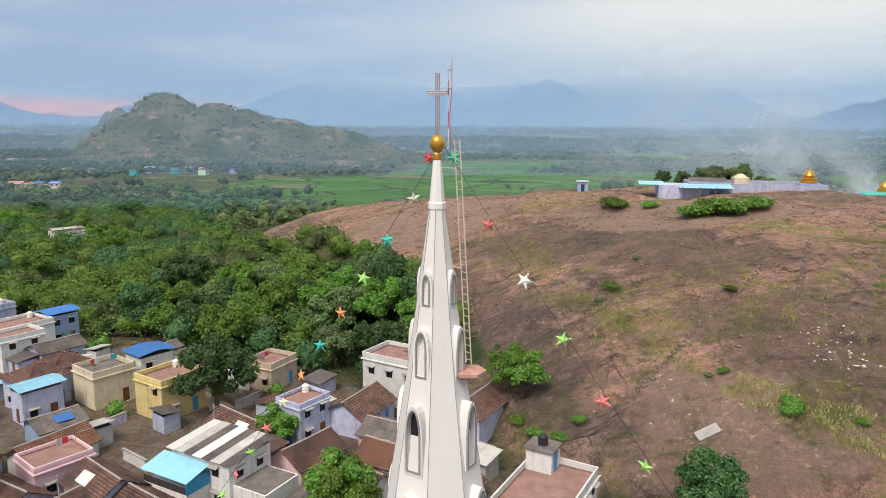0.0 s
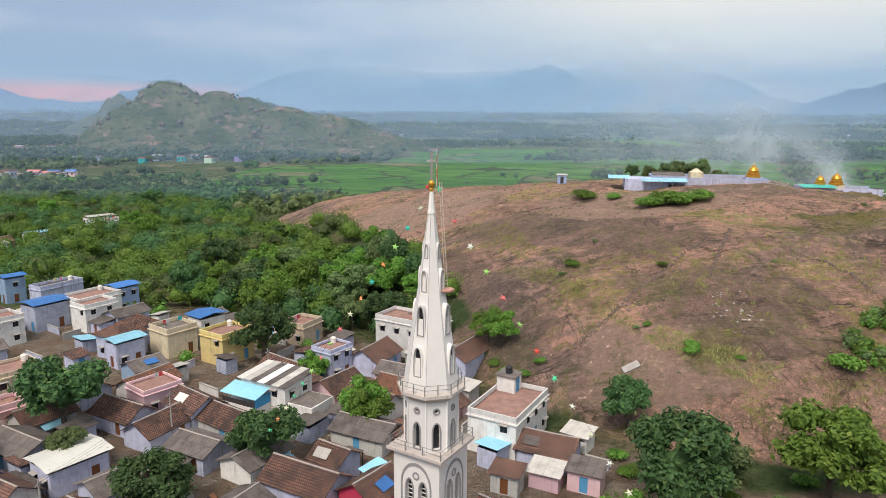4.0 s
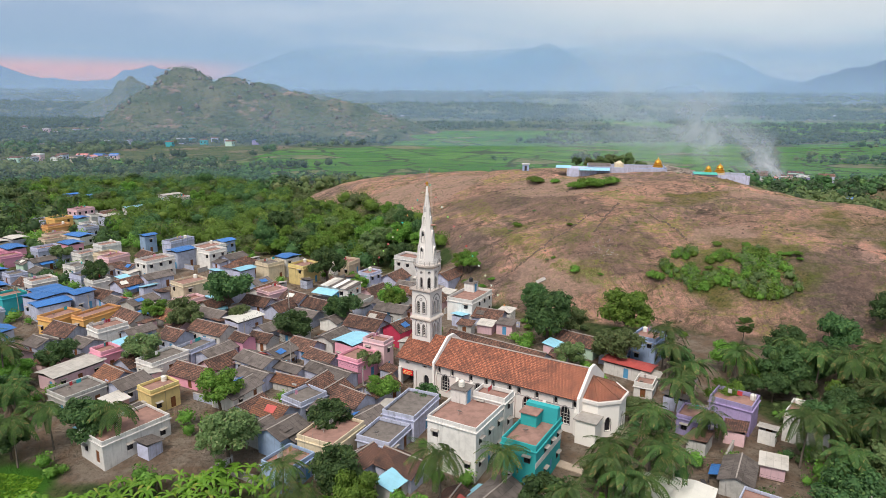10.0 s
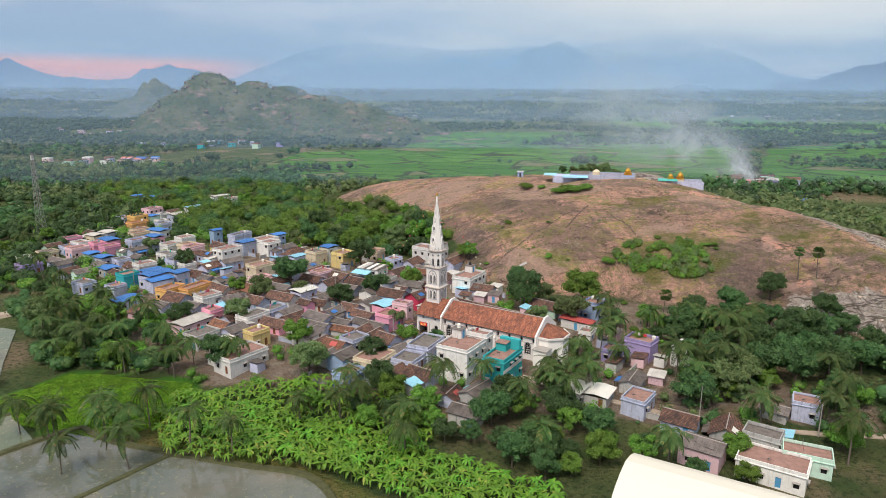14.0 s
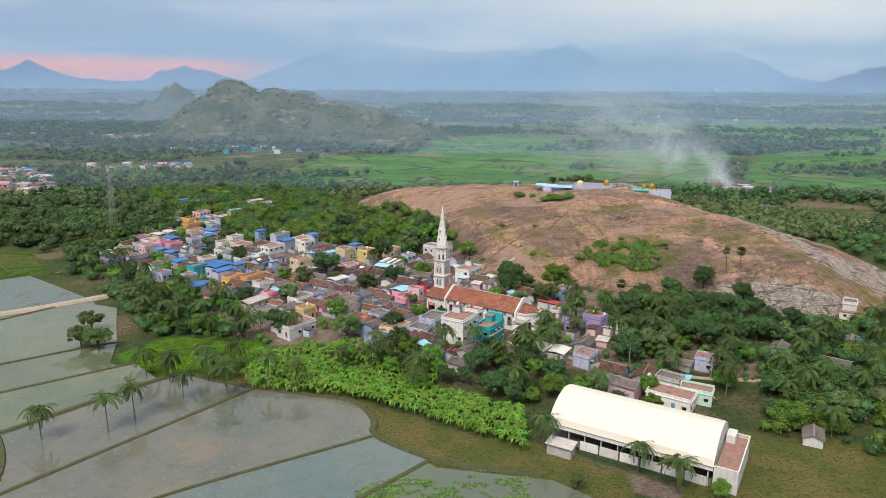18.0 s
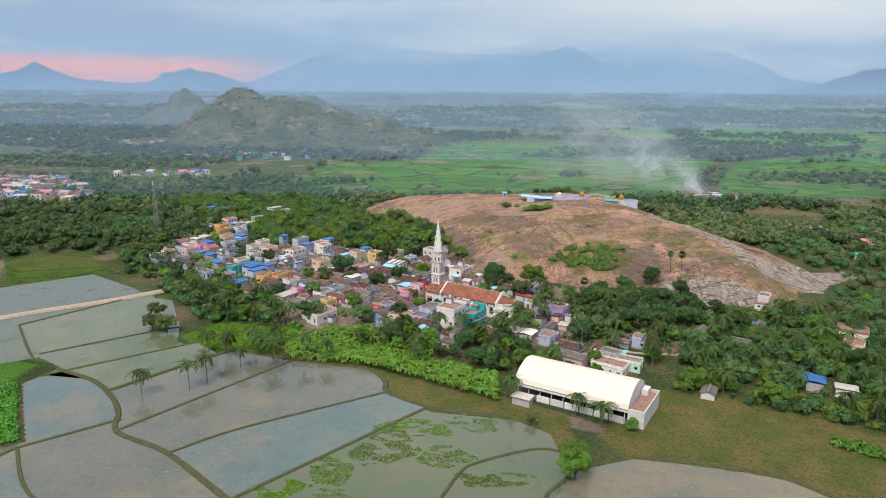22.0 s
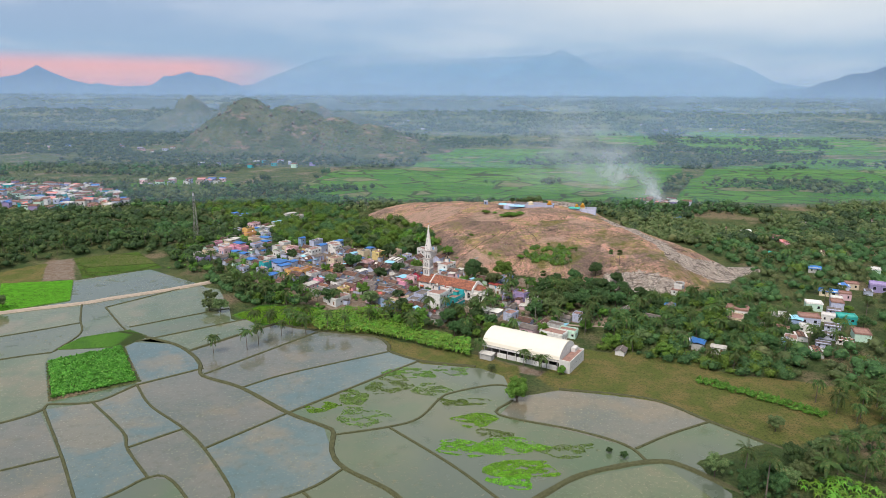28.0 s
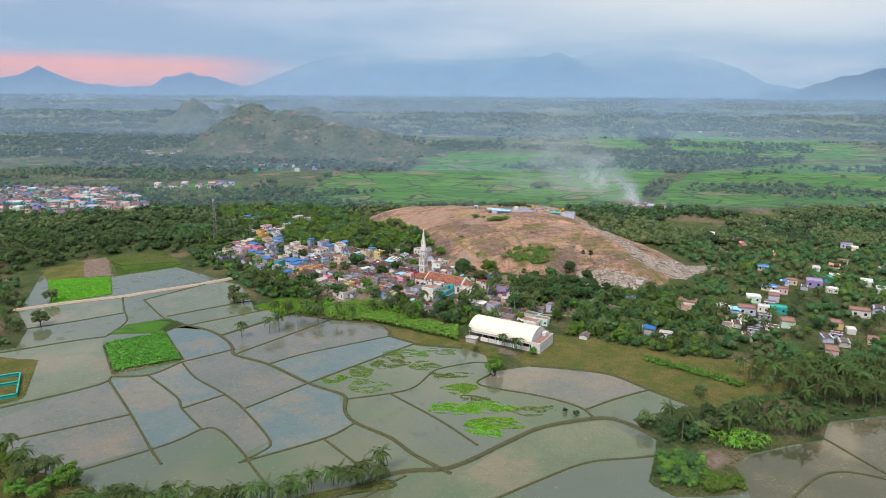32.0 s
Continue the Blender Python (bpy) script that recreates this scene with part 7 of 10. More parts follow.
lie = Vector((ground_at(28.0, 67.6) - ground_at(29.6, 67.6), ground_at(28.8, 66.8) - ground_at(28.8, 68.4), 1.6)).normalized().to_track_quat("Z", "Y").to_matrix().to_4x4()
pale_slab = single("stone_slab", Shape().box(-1.35, 1.35, -0.6, 0.6, -0.25, 0.16), concrete, "pale loose rectangular slab lying on the rock", "stone slab", Matrix.Translation((28.8, 67.6, ground_at(28.8, 67.6) + 0.12)) @ lie @ pose(0, 0, 0, 0, 0, 48))

# big white house with a patched sheet roof
hz = ground_at(-24.3, 66.2)
patched = thing("house", "large white two-storey house with patched grey sheet roof", "house", pose(-24.3, 66.2, hz, 0, 0, NAVE_TURN + 4), "village houses")
s = Shape()
wall_face(s, patched, (-4.2, -3.0, 0), (1, 0, 0), 8.4, 5.4, -1.6, [("w", 1.6, 0.9), ("d", 4.2, 0.05), ("w", 6.6, 0.9), ("w", 6.4, 3.6)])
wall_face(s, patched, (4.2, -3.0, 0), (0, 1, 0), 6.0, 5.4, -1.6, [("w", 1.5, 3.4), ("w", 4.4, 3.4), ("w", 3.0, 0.9)])
wall_face(s, patched, (4.2, 3.0, 0), (-1, 0, 0), 8.4, 5.4, -1.6, [])
wall_face(s, patched, (-4.2, 3.0, 0), (0, -1, 0), 6.0, 5.4, -1.6, [("w", 3.0, 3.4)])
part("wall", s, WALLS["white"], patched)
for i in range(7):
    x0 = -4.6 + 1.32 * i
    part("roof_sheet", Shape().slab([(x0, -3.4, 5.5 + 0.03 * (i % 2)), (x0 + 1.36, -3.4, 5.5 + 0.03 * (i % 2)), (x0 + 1.36, 3.4, 6.0 + 0.03 * (i % 2)), (x0, 3.4, 6.0 + 0.03 * (i % 2))], 0.05), SHEETS[("white", "pale", "asbestos", "white", "asbestos", "pale", "asbestos")[i]], patched)
part("lean_to", Shape().slab([(-5.2, -6.2, 4.2), (1.6, -6.2, 4.2), (1.6, -3.1, 4.9), (-5.2, -3.1, 4.9)], 0.06), SHEETS["cyan"], patched, "pale cyan sheet lean-to roof")
part("side_panel", Shape().box(1.4, 1.5, -6.1, -3.1, 2.8, 4.2), plain("bright_blue_sheet", (0.03, 0.26, 0.50), 0.5), patched)
part("front_room", Shape().box(-5.0, 1.4, -6.0, -3.05, -1.6, 2.8), WALLS["white"], patched)
part("railing", Shape().box(-5.0, 1.4, -6.0, -5.9, 2.8, 3.5), shade_wood, patched)
part("wing", Shape().box(4.25, 8.6, -2.6, 2.4, -1.6, 3.0), WALLS["white"], patched)
part("wing_roof", Shape().box(4.3, 8.4, -2.4, 2.2, 3.0, 3.06), weathered, patched)

# ---- trees, palms, bananas, bushes ----
def leaf_cloud(centres, radii, per, size, flat=0.75, seed=0):
    """Leaf sprays: small bent quads spread through the outer shell of many clumps."""
    r = np.random.default_rng(seed)
    n = len(centres) * per
    c = np.repeat(np.asarray(centres, float), per, 0)
    d = r.normal(size=(n, 3))
    d /= np.linalg.norm(d, axis=1, keepdims=True)
    d[:, 2] = np.where(d[:, 2] < -0.35, -d[:, 2], d[:, 2])
    rad = np.repeat(np.asarray(radii, float), per)[:, None]
    p = c + d * rad * (0.62 + 0.42 * r.random((n, 1))) * np.array([1, 1, flat])
    nrm = d * 0.9 + r.normal(size=(n, 3)) * 0.55 + np.array([0, 0, 0.35])
    nrm /= np.linalg.norm(nrm, axis=1, keepdims=True)
    a = np.cross(nrm, r.normal(size=(n, 3)))
    a /= np.linalg.norm(a, axis=1, keepdims=True)
    b = np.cross(nrm, a)
    s = size * (0.6 + 0.8 * r.random((n, 1)))
    v = np.stack([p - a * s, p + b * s * 0.55 + nrm * s * 0.15, p + a * s, p - b * s * 0.55 + nrm * s * 0.15], 1).reshape(-1, 3)
    return v, np.arange(4 * n).reshape(-1, 4)


def crown_parts(seed, lumps):
    """Clump centres of a round, uneven crown of radius one, resting near z = 0.9."""
    r = np.random.default_rng(seed)
    c, rad = [(0, 0, 0.95)], [0.62]
    for i in range(lumps):
        a, e = 2.399 * i + r.uniform(-0.4, 0.4), r.uniform(-0.35, 1.0)
        k = r.uniform(0.48, 0.88)
        c.append((k * math.cos(a) * math.cos(e * 0.9), k * math.sin(a) * math.cos(e * 0.9), 0.95 + 0.72 * math.sin(e) * r.uniform(0.7, 1.1)))
        rad.append(r.uniform(0.17, 0.36))
    return c, rad


def trunk_shape(seed):
    r = random.Random(seed)
    s = Shape()
    s.tube([(0, 0, -0.25), (0.02, 0.01, 0.2), (r.uniform(-0.05, 0.05), r.uniform(-0.05, 0.05), 0.55), (0, 0, 0.9)], [0.085, 0.06, 0.05, 0.035], 7)
    for i in range(6):
        a = i * 1.05 + r.uniform(-0.3, 0.3)
        k = r.uniform(0.35, 0.55)
        s.tube([(0, 0, 0.40 + 0.05 * i), (0.5 * k * math.cos(a), 0.5 * k * math.sin(a), 0.65 + 0.05 * i), (k * math.cos(a), k * math.sin(a), 0.9 + r.uniform(-0.1, 0.25))], [0.035, 0.022, 0.010], 5)
    return s


_b = bmesh.new()
bmesh.ops.create_icosphere(_b, subdivisions=1, radius=1.0)
BALL_V, BALL_F = [tuple(v.co) for v in _b.verts], [[v.index for v in f.verts] for f in _b.faces]
_b.free()
CROWNS = {}
for kind, m in (("d", leaf_deep), ("f", leaf_fresh), ("o", leaf_olive)):
    for k in range(3):
        c, rad = crown_parts(11 * k + ord(kind), 26 + 4 * k)
        v, f = leaf_cloud(c, rad, 130, 0.056, 0.9, k)
        r_ = np.random.default_rng(k)
        hv, hf = [], []
        for (x_, y_, z_), q_ in zip(c, rad):
            hf += [tuple(int(i) + len(hv) for i in t_) for t_ in BALL_F]
            hv += [tuple(np.array((x_, y_, z_)) + np.array(p_) * q_ * 0.62 * (0.75 + 0.4 * r_.random())) for p_ in BALL_V]
        me_ = bpy.data.meshes.new("crown")
        me_.from_pydata(hv + v.tolist(), [], hf + [tuple(int(i) + len(hv) for i in t_) for t_ in f])
        me_.materials.append(m)
        CROWNS[kind, k] = me_
TRUNKS = [trunk_shape(k).data("trunk", bark) for k in range(3)]
TREE_WORDS = {"d": "dense dark green round-crowned village tree", "f": "fresh bright green leafy tree", "o": "olive grey-green thinly leaved tree"}
CANOPY = []


def tree(x, y, r, kind="d"):
    k = random.randrange(3)
    h = r * random.uniform(0.95, 1.2)
    ob = thing("tree", TREE_WORDS[kind], "tree", Matrix.Translation((x, y, ground_at(x, y) - 0.1)) @ pose(0, 0, 0, 0, 0, random.uniform(0, 360)) @ Matrix.Diagonal((r, r, h, 1)), "village trees")
    part("trunk", TRUNKS[k], None, ob)
    part("crown", CROWNS[kind, k], None, ob)
    CANOPY.append((x, y, r))
    return ob


def frond(length, droop, n=22, wide=0.60):
    """One arching palm leaf with separate leaflets; its ribs runs along +x."""
    vs, fs, tip = [], [], []
    for i in range(n + 1):
        t = i / n
        tip.append((length * t * (1 - 0.18 * droop * t), 0, length * (0.42 * t - (0.42 + droop) * t * t)))
    for i in range(1, n):
        x, _, z = tip[i]
        x2, _, z2 = tip[i + 1]
        w = wide * math.sin(math.pi * (0.12 + 0.83 * i / n)) ** 0.7
        for sg in (-1, 1):
            k = len(vs)
            vs += [(x, 0, z), (x + 0.6 * (x2 - x), 0, z + 0.6 * (z2 - z)), (x + 0.35 * (x2 - x) + 0.42 * w, sg * w, z2 - 0.75 * w), (x + 0.42 * w, sg * w * 0.96, z - 0.68 * w)]
            fs.append((k, k + 1, k + 2, k + 3))
    return vs, fs


def palm_crown(seed, count, length):
    r = random.Random(seed)
    s = Shape()
    for i in range(count):
        vs, fs = frond(length * r.uniform(0.85, 1.1), r.uniform(0.35, 1.0) if i % 3 else r.uniform(-0.05, 0.25))
        m = pose(0, 0, 0, r.uniform(-15, 15), r.uniform(-45, 25), 360 / count * i * 2.3 + r.uniform(-12, 12))
        s.add([tuple(m @ Vector(v)) for v in vs], fs)
    return s.data("fronds", leaf_palm)


def fan_crown(seed):
    """Palmyra: a tight ball of stiff fan leaves."""
    r = random.Random(seed)
    s = Shape()
    for i in range(46):
        m = pose(0, 0, 0, 0, r.uniform(-75, 60), r.uniform(0, 360))
        vs = [(0.5, 0, 0)] + [(1.3 + 0.35 * math.cos(a), 0.75 * math.sin(a), 0.12 * math.cos(3 * a)) for a in (radians(-80 + 20 * k) for k in range(9))]
        s.add([tuple(m @ Vector(v)) for v in vs], [(0, k, k + 1) for k in range(1, 9)])
    return s.data("fan_leaves", leaf_palm)


PALM_CROWNS = [palm_crown(k, 22 + 2 * k, 3.7) for k in range(3)]
FAN_CROWNS = [fan_crown(k) for k in range(2)]
PALM_TRUNKS = [Shape().tube([(0, 0, -0.05), (b * 0.3, 0, 0.25), (b * 0.8, 0, 0.6), (b, 0, 1.0)], [0.022, 0.017, 0.015, 0.013], 7).data("trunk", palm_bark) for b in (0.03, 0.07, -0.05)]
PALM_TIPS = (0.03, 0.07, -0.05)
NUTS = Shape()
for _i in range(7):
    NUTS.lathe([(0.02, -0.42), (0.13, -0.34), (0.14, -0.24), (0.04, -0.14)], 6, 0.3 * math.cos(_i * 0.9), 0.3 * math.sin(_i * 0.9))
NUTS = NUTS.data("coconuts", plain("green_coconut", (0.16, 0.15, 0.04), 0.6))


def palm(x, y, h, fan=False):
    k = random.randrange(3)
    t = random.uniform(0, 360)
    z = ground_at(x, y)
    words = "palmyra palm with a stiff round fan crown" if fan else "tall coconut palm with drooping feathery fronds"
    ob = thing("palm", words, "palm tree", pose(x, y, z - 0.1, 0, 0, t), "palmyra palms" if fan else "coconut palms")
    tr = part("trunk", PALM_TRUNKS[k], None, ob)
    tr.matrix_basis = Matrix.Diagonal((h, h, h, 1))
    c = part("crown", (FAN_CROWNS[k % 2] if fan else PALM_CROWNS[k]), None, ob)
    c.matrix_basis = Matrix.Translation((PALM_TIPS[k] * h, 0, h)) @ Matrix.Scale(random.uniform(0.95, 1.25), 4)
    if not fan:
        n = part("coconuts", NUTS, None, ob)
        n.matrix_basis = Matrix.Translation((PALM_TIPS[k] * h, 0, h))
    CANOPY.append((x, y, 2.0))


def banana_leaves(seed):
    r = random.Random(seed)
    s = Shape()
    for i in range(11):
        L, w, dr = r.uniform(1.6, 2.6), r.uniform(0.17, 0.25), r.uniform(0.1, 1.0)
        vs = []
        n = 5
        for j in range(n + 1):
            t = j / n
            ww = w * math.sin(math.pi * (0.08 + 0.88 * t)) ** 0.6
            x, z = L * t * (0.85 - 0.25 * dr * t), 1.9 + L * (0.85 * t - (0.55 + 0.75 * dr) * t * t)
            vs += [(x, -ww, z - 0.25 * ww), (x, 0, z), (x, ww, z - 0.25 * ww)]
        fs = []
        for j in range(n):
            fs += [(3 * j, 3 * j + 1, 3 * j + 4, 3 * j + 3), (3 * j + 1, 3 * j + 2, 3 * j + 5, 3 * j + 4)]
        m = pose(0, 0, 0, 0, 0, 137.5 * i + r.uniform(-20, 20))
        s.add([tuple(m @ Vector(v)) for v in vs], fs)
    return s.data("leaves", leaf_banana)


BANANA = [banana_leaves(k) for k in range(4)]
STEM = Shape().tube([(0, 0, -0.1), (0.03, 0, 1.0), (0, 0, 2.0)], [0.13, 0.11, 0.07], 7).data("stem", plain("banana_stem", (0.16, 0.17, 0.06), 0.7))


def banana(x, y, s):
    ob = thing("banana_plant", "banana plant with long torn bright green leaves", "banana plant", Matrix.Translation((x, y, ground_at(x, y))) @ pose(0, 0, 0, 0, 0, random.uniform(0, 360)) @ Matrix.Scale(s, 4), "banana grove")
    part("stem", STEM, None, ob)
    part("leaves", BANANA[random.randrange(4)], None, ob)


BUSHES = []
for k in range(3):
    c = [(math.cos(i * 2.4) * 0.55 * (i / 9) ** 0.5, math.sin(i * 2.4) * 0.55 * (i / 9) ** 0.5, 0.32 + 0.1 * (i % 3)) for i in range(10)]
    v, f = leaf_cloud(c, [0.40 + 0.05 * (i % 3) for i in range(10)], 110, 0.09, 0.8, 40 + k)
    BUSHES.append(array_mesh("bush", v, f, leaf_fresh if k < 2 else leaf_olive))


def bush(x, y, r, k=None):
    k = random.randrange(3) if k is None else k
    single("bush", BUSHES[k], None, "low spreading green thorn bush on bare ground", "bush", Matrix.Translation((x, y, ground_at(x, y) - 0.05)) @ pose(0, 0, 0, 0, 0, random.uniform(0, 360)) @ Matrix.Diagonal((r, r, r * random.uniform(0.7, 0.95), 1)), "bushes")
    CANOPY.append((x, y, r))

# trees that can be told apart
tree(-51.6, 58.2, 6.5, "d")
tree(-31.2, 39.2, 4.5, "d")
tree(-21.5, 49.5, 4.8, "d")
tree(-9.9, 59.1, 3.5, "f")
tree(-37.7, 7.6, 4.2, "f")
tree(-46.5, 49.7, 3.0, "o")
tree(-0.2, 7.8, 2.6, "d")
tree(-8.5, 10.7, 3.2, "f")
tree(26.2, 39.0, 6.2, "d")
tree(45.1, 42.8, 6.5, "f")
tree(38.5, 25.8, 5.5, "o")
tree(10.2, 81.5, 3.4, "f")
tree(29.1, 25.0, 3.4, "o")
tree(-59.7, 26.1, 4.4, "o")
tree(-58.2, 45.2, 4.4, "o")
tree(-31.1, -8.3, 5.0, "o")
tree(-55.4, -3.9, 4.8, "d")
tree(-68.2, 52.3, 3.4, "f")
tree(-97.7, 82.2, 4.0, "d")
tree(-122.7, 108.8, 4.0, "o")
tree(35.6, 4.3, 2.6, "o")
tree(25.8, 59.2, 3.8, "d")
tree(32.5, 44.0, 4.2, "o")
tree(8.5, 83.5, 3.4, "f")
tree(-31.6, 86.0, 5.4, "d")
tree(-61.1, 153.0, 6.0, "d")
tree(-10.6, 60.5, 3.6, "f")
tree(-20.8, 76.3, 3.0, "f")
tree(-76.4, 24.9, 4.0, "d")
tree(-9.5, -20.6, 3.6, "f")
tree(-2.0, -24.8, 3.6, "f")
tree(12.6, -29.0, 4.6, "d")
tree(-12.6, -17.3, 4.2, "d")
tree(26.1, -15.8, 3.2, "o")
tree(53.3, 6.8, 3.2, "f")
tree(64.1, 11.2, 3.6, "d")
tree(65.9, -20.3, 5.0, "o")
tree(64.9, -3.7, 4.4, "d")
tree(28.0, -27.8, 4.6, "d")
tree(-16.1, -2.2, 4.0, "d")
tree(16.6, -24.4, 4.6, "d")
tree(22.0, -41.5, 4.0, "d")
tree(34.6, -33.7, 4.0, "d")
tree(71.4, -14.1, 5.0, "o")
tree(60.9, -41.0, 2.6, "f")
tree(82.6, -39.2, 3.2, "f")
tree(73.5, 17.6, 4.6, "d")
tree(99.0, 12.7, 6.0, "d")
tree(83.1, 3.8, 5.0, "d")
tree(96.0, -7.2, 5.0, "d")
tree(104.1, -7.3, 5.0, "d")
tree(-12.5, 21.8, 3.0, "o")
tree(33.0, -86.5, 2.0, "o")
tree(42.3, -112.3, 4.4, "f")
tree(-120.3, -11.6, 4.6, "o")
tree(41.6, -116.2, 4.4, "f")
tree(133.1, -136.6, 3.2, "o")
tree(-108.9, -215.9, 4.4, "f")
tree(-121.7, -214.1, 5.0, "o")
tree(-237.0, -15.8, 5.0, "o")
tree(-217.3, -58.8, 5.0, "o")
tree(74.3, -156.6, 1.6, "d")
tree(70.1, -153.2, 1.2, "d")
tree(-113.8, -12.6, 4.6, "o")
tree(-125.3, 3.8, 4.6, "o")
palm(-70.5, -31.4, 9.0)
palm(-96.1, -71.4, 9.0)
palm(-81.5, -67.2, 9.5)
palm(-78.3, -59.9, 10.0)
palm(-78.4, -36.3, 9.0)
palm(-70.5, -47.9, 8.0)
palm(-58.5, -45.7, 9.0)
palm(-49.1, -39.5, 10.0)
palm(-39.8, -40.9, 9.0)
palm(-61.9, -28.9, 9.0)
palm(-5.0, -41.1, 8.0)
palm(30.3, -23.4, 8.0)
palm(2.4, -20.2, 10.0)
palm(26.5, -17.2, 9.0)
palm(34.2, -12.2, 11.0)
palm(42.0, 0.9, 9.0)
palm(48.1, 25.6, 9.0)
palm(72.3, 12.3, 9.0)
palm(86.8, 15.3, 9.0)
palm(75.8, -3.7, 10.0)
palm(58.6, -19.8, 9.0)
palm(45.7, -4.9, 6.0)
palm(-20.0, -29.5, 9.0)
palm(10.5, -18.4, 9.0)
palm(34.9, -18.6, 9.0)
palm(26.6, -23.0, 9.0)
palm(57.8, -10.8, 9.0)
palm(67.5, -13.0, 10.0)
palm(80.6, 9.0, 9.0)
palm(68.9, -31.4, 8.0)
palm(83.6, -32.2, 8.0)
palm(47.6, 8.6, 9.0)
palm(-28.5, -29.9, 8.0)
palm(-61.5, -3.9, 8.0)
palm(-49.8, -4.8, 8.0)
palm(27.6, -69.4, 8.5)
palm(47.4, -80.6, 8.0)
palm(54.9, -87.0, 7.5)
tree(63.0, -88.6, 2.2, "f")
palm(-25.8, -213.4, 7.0)
palm(-18.4, -211.4, 7.0)
palm(-9.0, -209.1, 8.0)
palm(-2.8, -203.2, 9.0)
palm(-32.7, -217.1, 7.0)
palm(-39.3, -220.7, 6.0)
palm(-48.1, -222.7, 6.0)
palm(-56.6, -225.2, 6.0)
palm(-141.0, -196.5, 9.0)
palm(-129.3, -208.0, 9.0)
palm(192.4, -136.9, 8.0)
palm(194.2, -142.5, 8.0)
palm(203.4, -139.3, 8.0)
palm(209.2, -141.9, 8.0)
palm(176.8, -143.3, 8.0)
palm(111.0, 40.0, 9.0, True)
palm(115.6, 38.1, 8.0, True)
palm(68.9, 35.5, 6.0, True)
bush(63.3, 318.9, 4.0)
bush(54.2, 133.3, 4.4)
bush(58.7, 132.0, 3.4)
bush(25.8, 100.5, 2.0)
bush(57.3, 61.3, 3.0)
bush(155.4, 302.5, 1.0)
bush(85.0, 338.2, 3.0)
bush(37.5, 67.1, 1.6)
bush(40.5, 91.5, 1.2)
bush(23.4, 97.4, 1.0)
bush(33.0, 74.4, 0.9)
bush(84.9, 515.6, 2.2)
bush(398.4, 835.7, 3.6)

# ---- woods: the nearest trees one by one, the rest as stuff ----
WOOD_EAST = [(76, 22), (100, 16), (118, 6), (148, -2), (178, 24), (206, 60), (202, 110), (184, 158), (240, 200), (330, 190), (480, 150), (420, 60), (640, 60), (640, -190), (420, -180), (205, -108), (132, -74), (112, -52), (96, -20)]
WOOD_ROAD = [(-140, 72), (-166, 92), (-172, 110), (-150, 170), (-170, 205), (-240, 262), (-320, 258), (-470, 252), (-640, 430), (-860, 300), (-700, -20), (-420, -26), (-316, 24), (-294, 66), (-266, 106), (-228, 128), (-160, 74)]
WOOD_EDGE = [(-126, 48), (-92, 6), (-64, -14), (-60, -22), (-84, -16), (-112, 14), (-134, 44)]
GROVE = [(-64, -26), (-13, -50), (24, -72), (23, -52), (-4, -38), (-40, -24), (-58, -17)]
STRIP = [(-34, -18), (-4, -24), (14, -22), (34, -30), (44, -42), (24, -48), (-6, -34), (-34, -22)]
FIELD = [(-104, -17), (-95, -2), (-76, -7), (-59, -11), (-59.5, -28), (-68, -35), (-91, -29)]
PLOTS = [(ob.location.x, ob.location.y, max(2.5, 3.6)) for ob in bpy.data.objects if ob.name.split(".")[0] in ("house", "outhouse")]


def scatter(poly, gap, count, clear=True, tries=30):
    """Places at least gap apart in a polygon, clear of houses and other crowns."""
    xs, ys = [p[0] for p in poly], [p[1] for p in poly]
    out = []
    cell = {}
    for _ in range(count * tries):
        if len(out) >= count:
            break
        x, y = random.uniform(min(xs), max(xs)), random.uniform(min(ys), max(ys))
        key = (int(x // gap), int(y // gap))
        if any((x - a) ** 2 + (y - b) ** 2 < gap * gap for i in (-1, 0, 1) for j in (-1, 0, 1) for a, b in cell.get((key[0] + i, key[1] + j), ())):
            continue
        if float(inside(np.array([x]), np.array([y]), poly)[0]) < 0:
            continue
        if clear and float(inside(np.array([x]), np.array([y]), FIELD)[0]) > -1.5:
            continue
        if clear and any((x - a) ** 2 + (y - b) ** 2 < (r + gap * 0.35) ** 2 for a, b, r in PLOTS):
            continue
        cell.setdefault(key, []).append((x, y))
        out.append((x, y))
    return out


for x, y in scatter([(-32, 100), (-2, 96), (-4, 116), (-22, 150), (-44, 150), (-60, 124), (-44, 112)], 6.0, 30):
    tree(x, y, random.uniform(3.6, 5.6), random.choice("dffffo"))
for x, y in scatter(WOOD_WEST, 7.5, 24):
    tree(x, y, random.uniform(2.8, 4.8), random.choice("ddfffo"))
for x, y in scatter(WOOD_EAST, 9, 20):
    if x < 185:
        tree(x, y, random.uniform(3.2, 5.4), random.choice("dddoof"))
for x, y in scatter(WOOD_EAST, 9.0, 80):
    if x < 260:
        palm(x, y, random.uniform(8, 12))
for x, y in scatter(WOOD_EDGE, 5.2, 14):
    tree(x, y, random.uniform(2.6, 4.2), random.choice("ddfo"))
for x, y in scatter(WOOD_EDGE, 7.0, 9):
    palm(x, y, random.uniform(7, 10))
for x, y in scatter(STRIP, 4.6, 22):
    tree(x, y, random.uniform(2.4, 3.8), random.choice("ddff"))
for x, y in scatter(STRIP, 9.0, 4):
    palm(x, y, random.uniform(7, 9))
for x, y in scatter(GROVE, 2.0, 300, False):
    banana(x, y, random.uniform(0.85, 1.3))
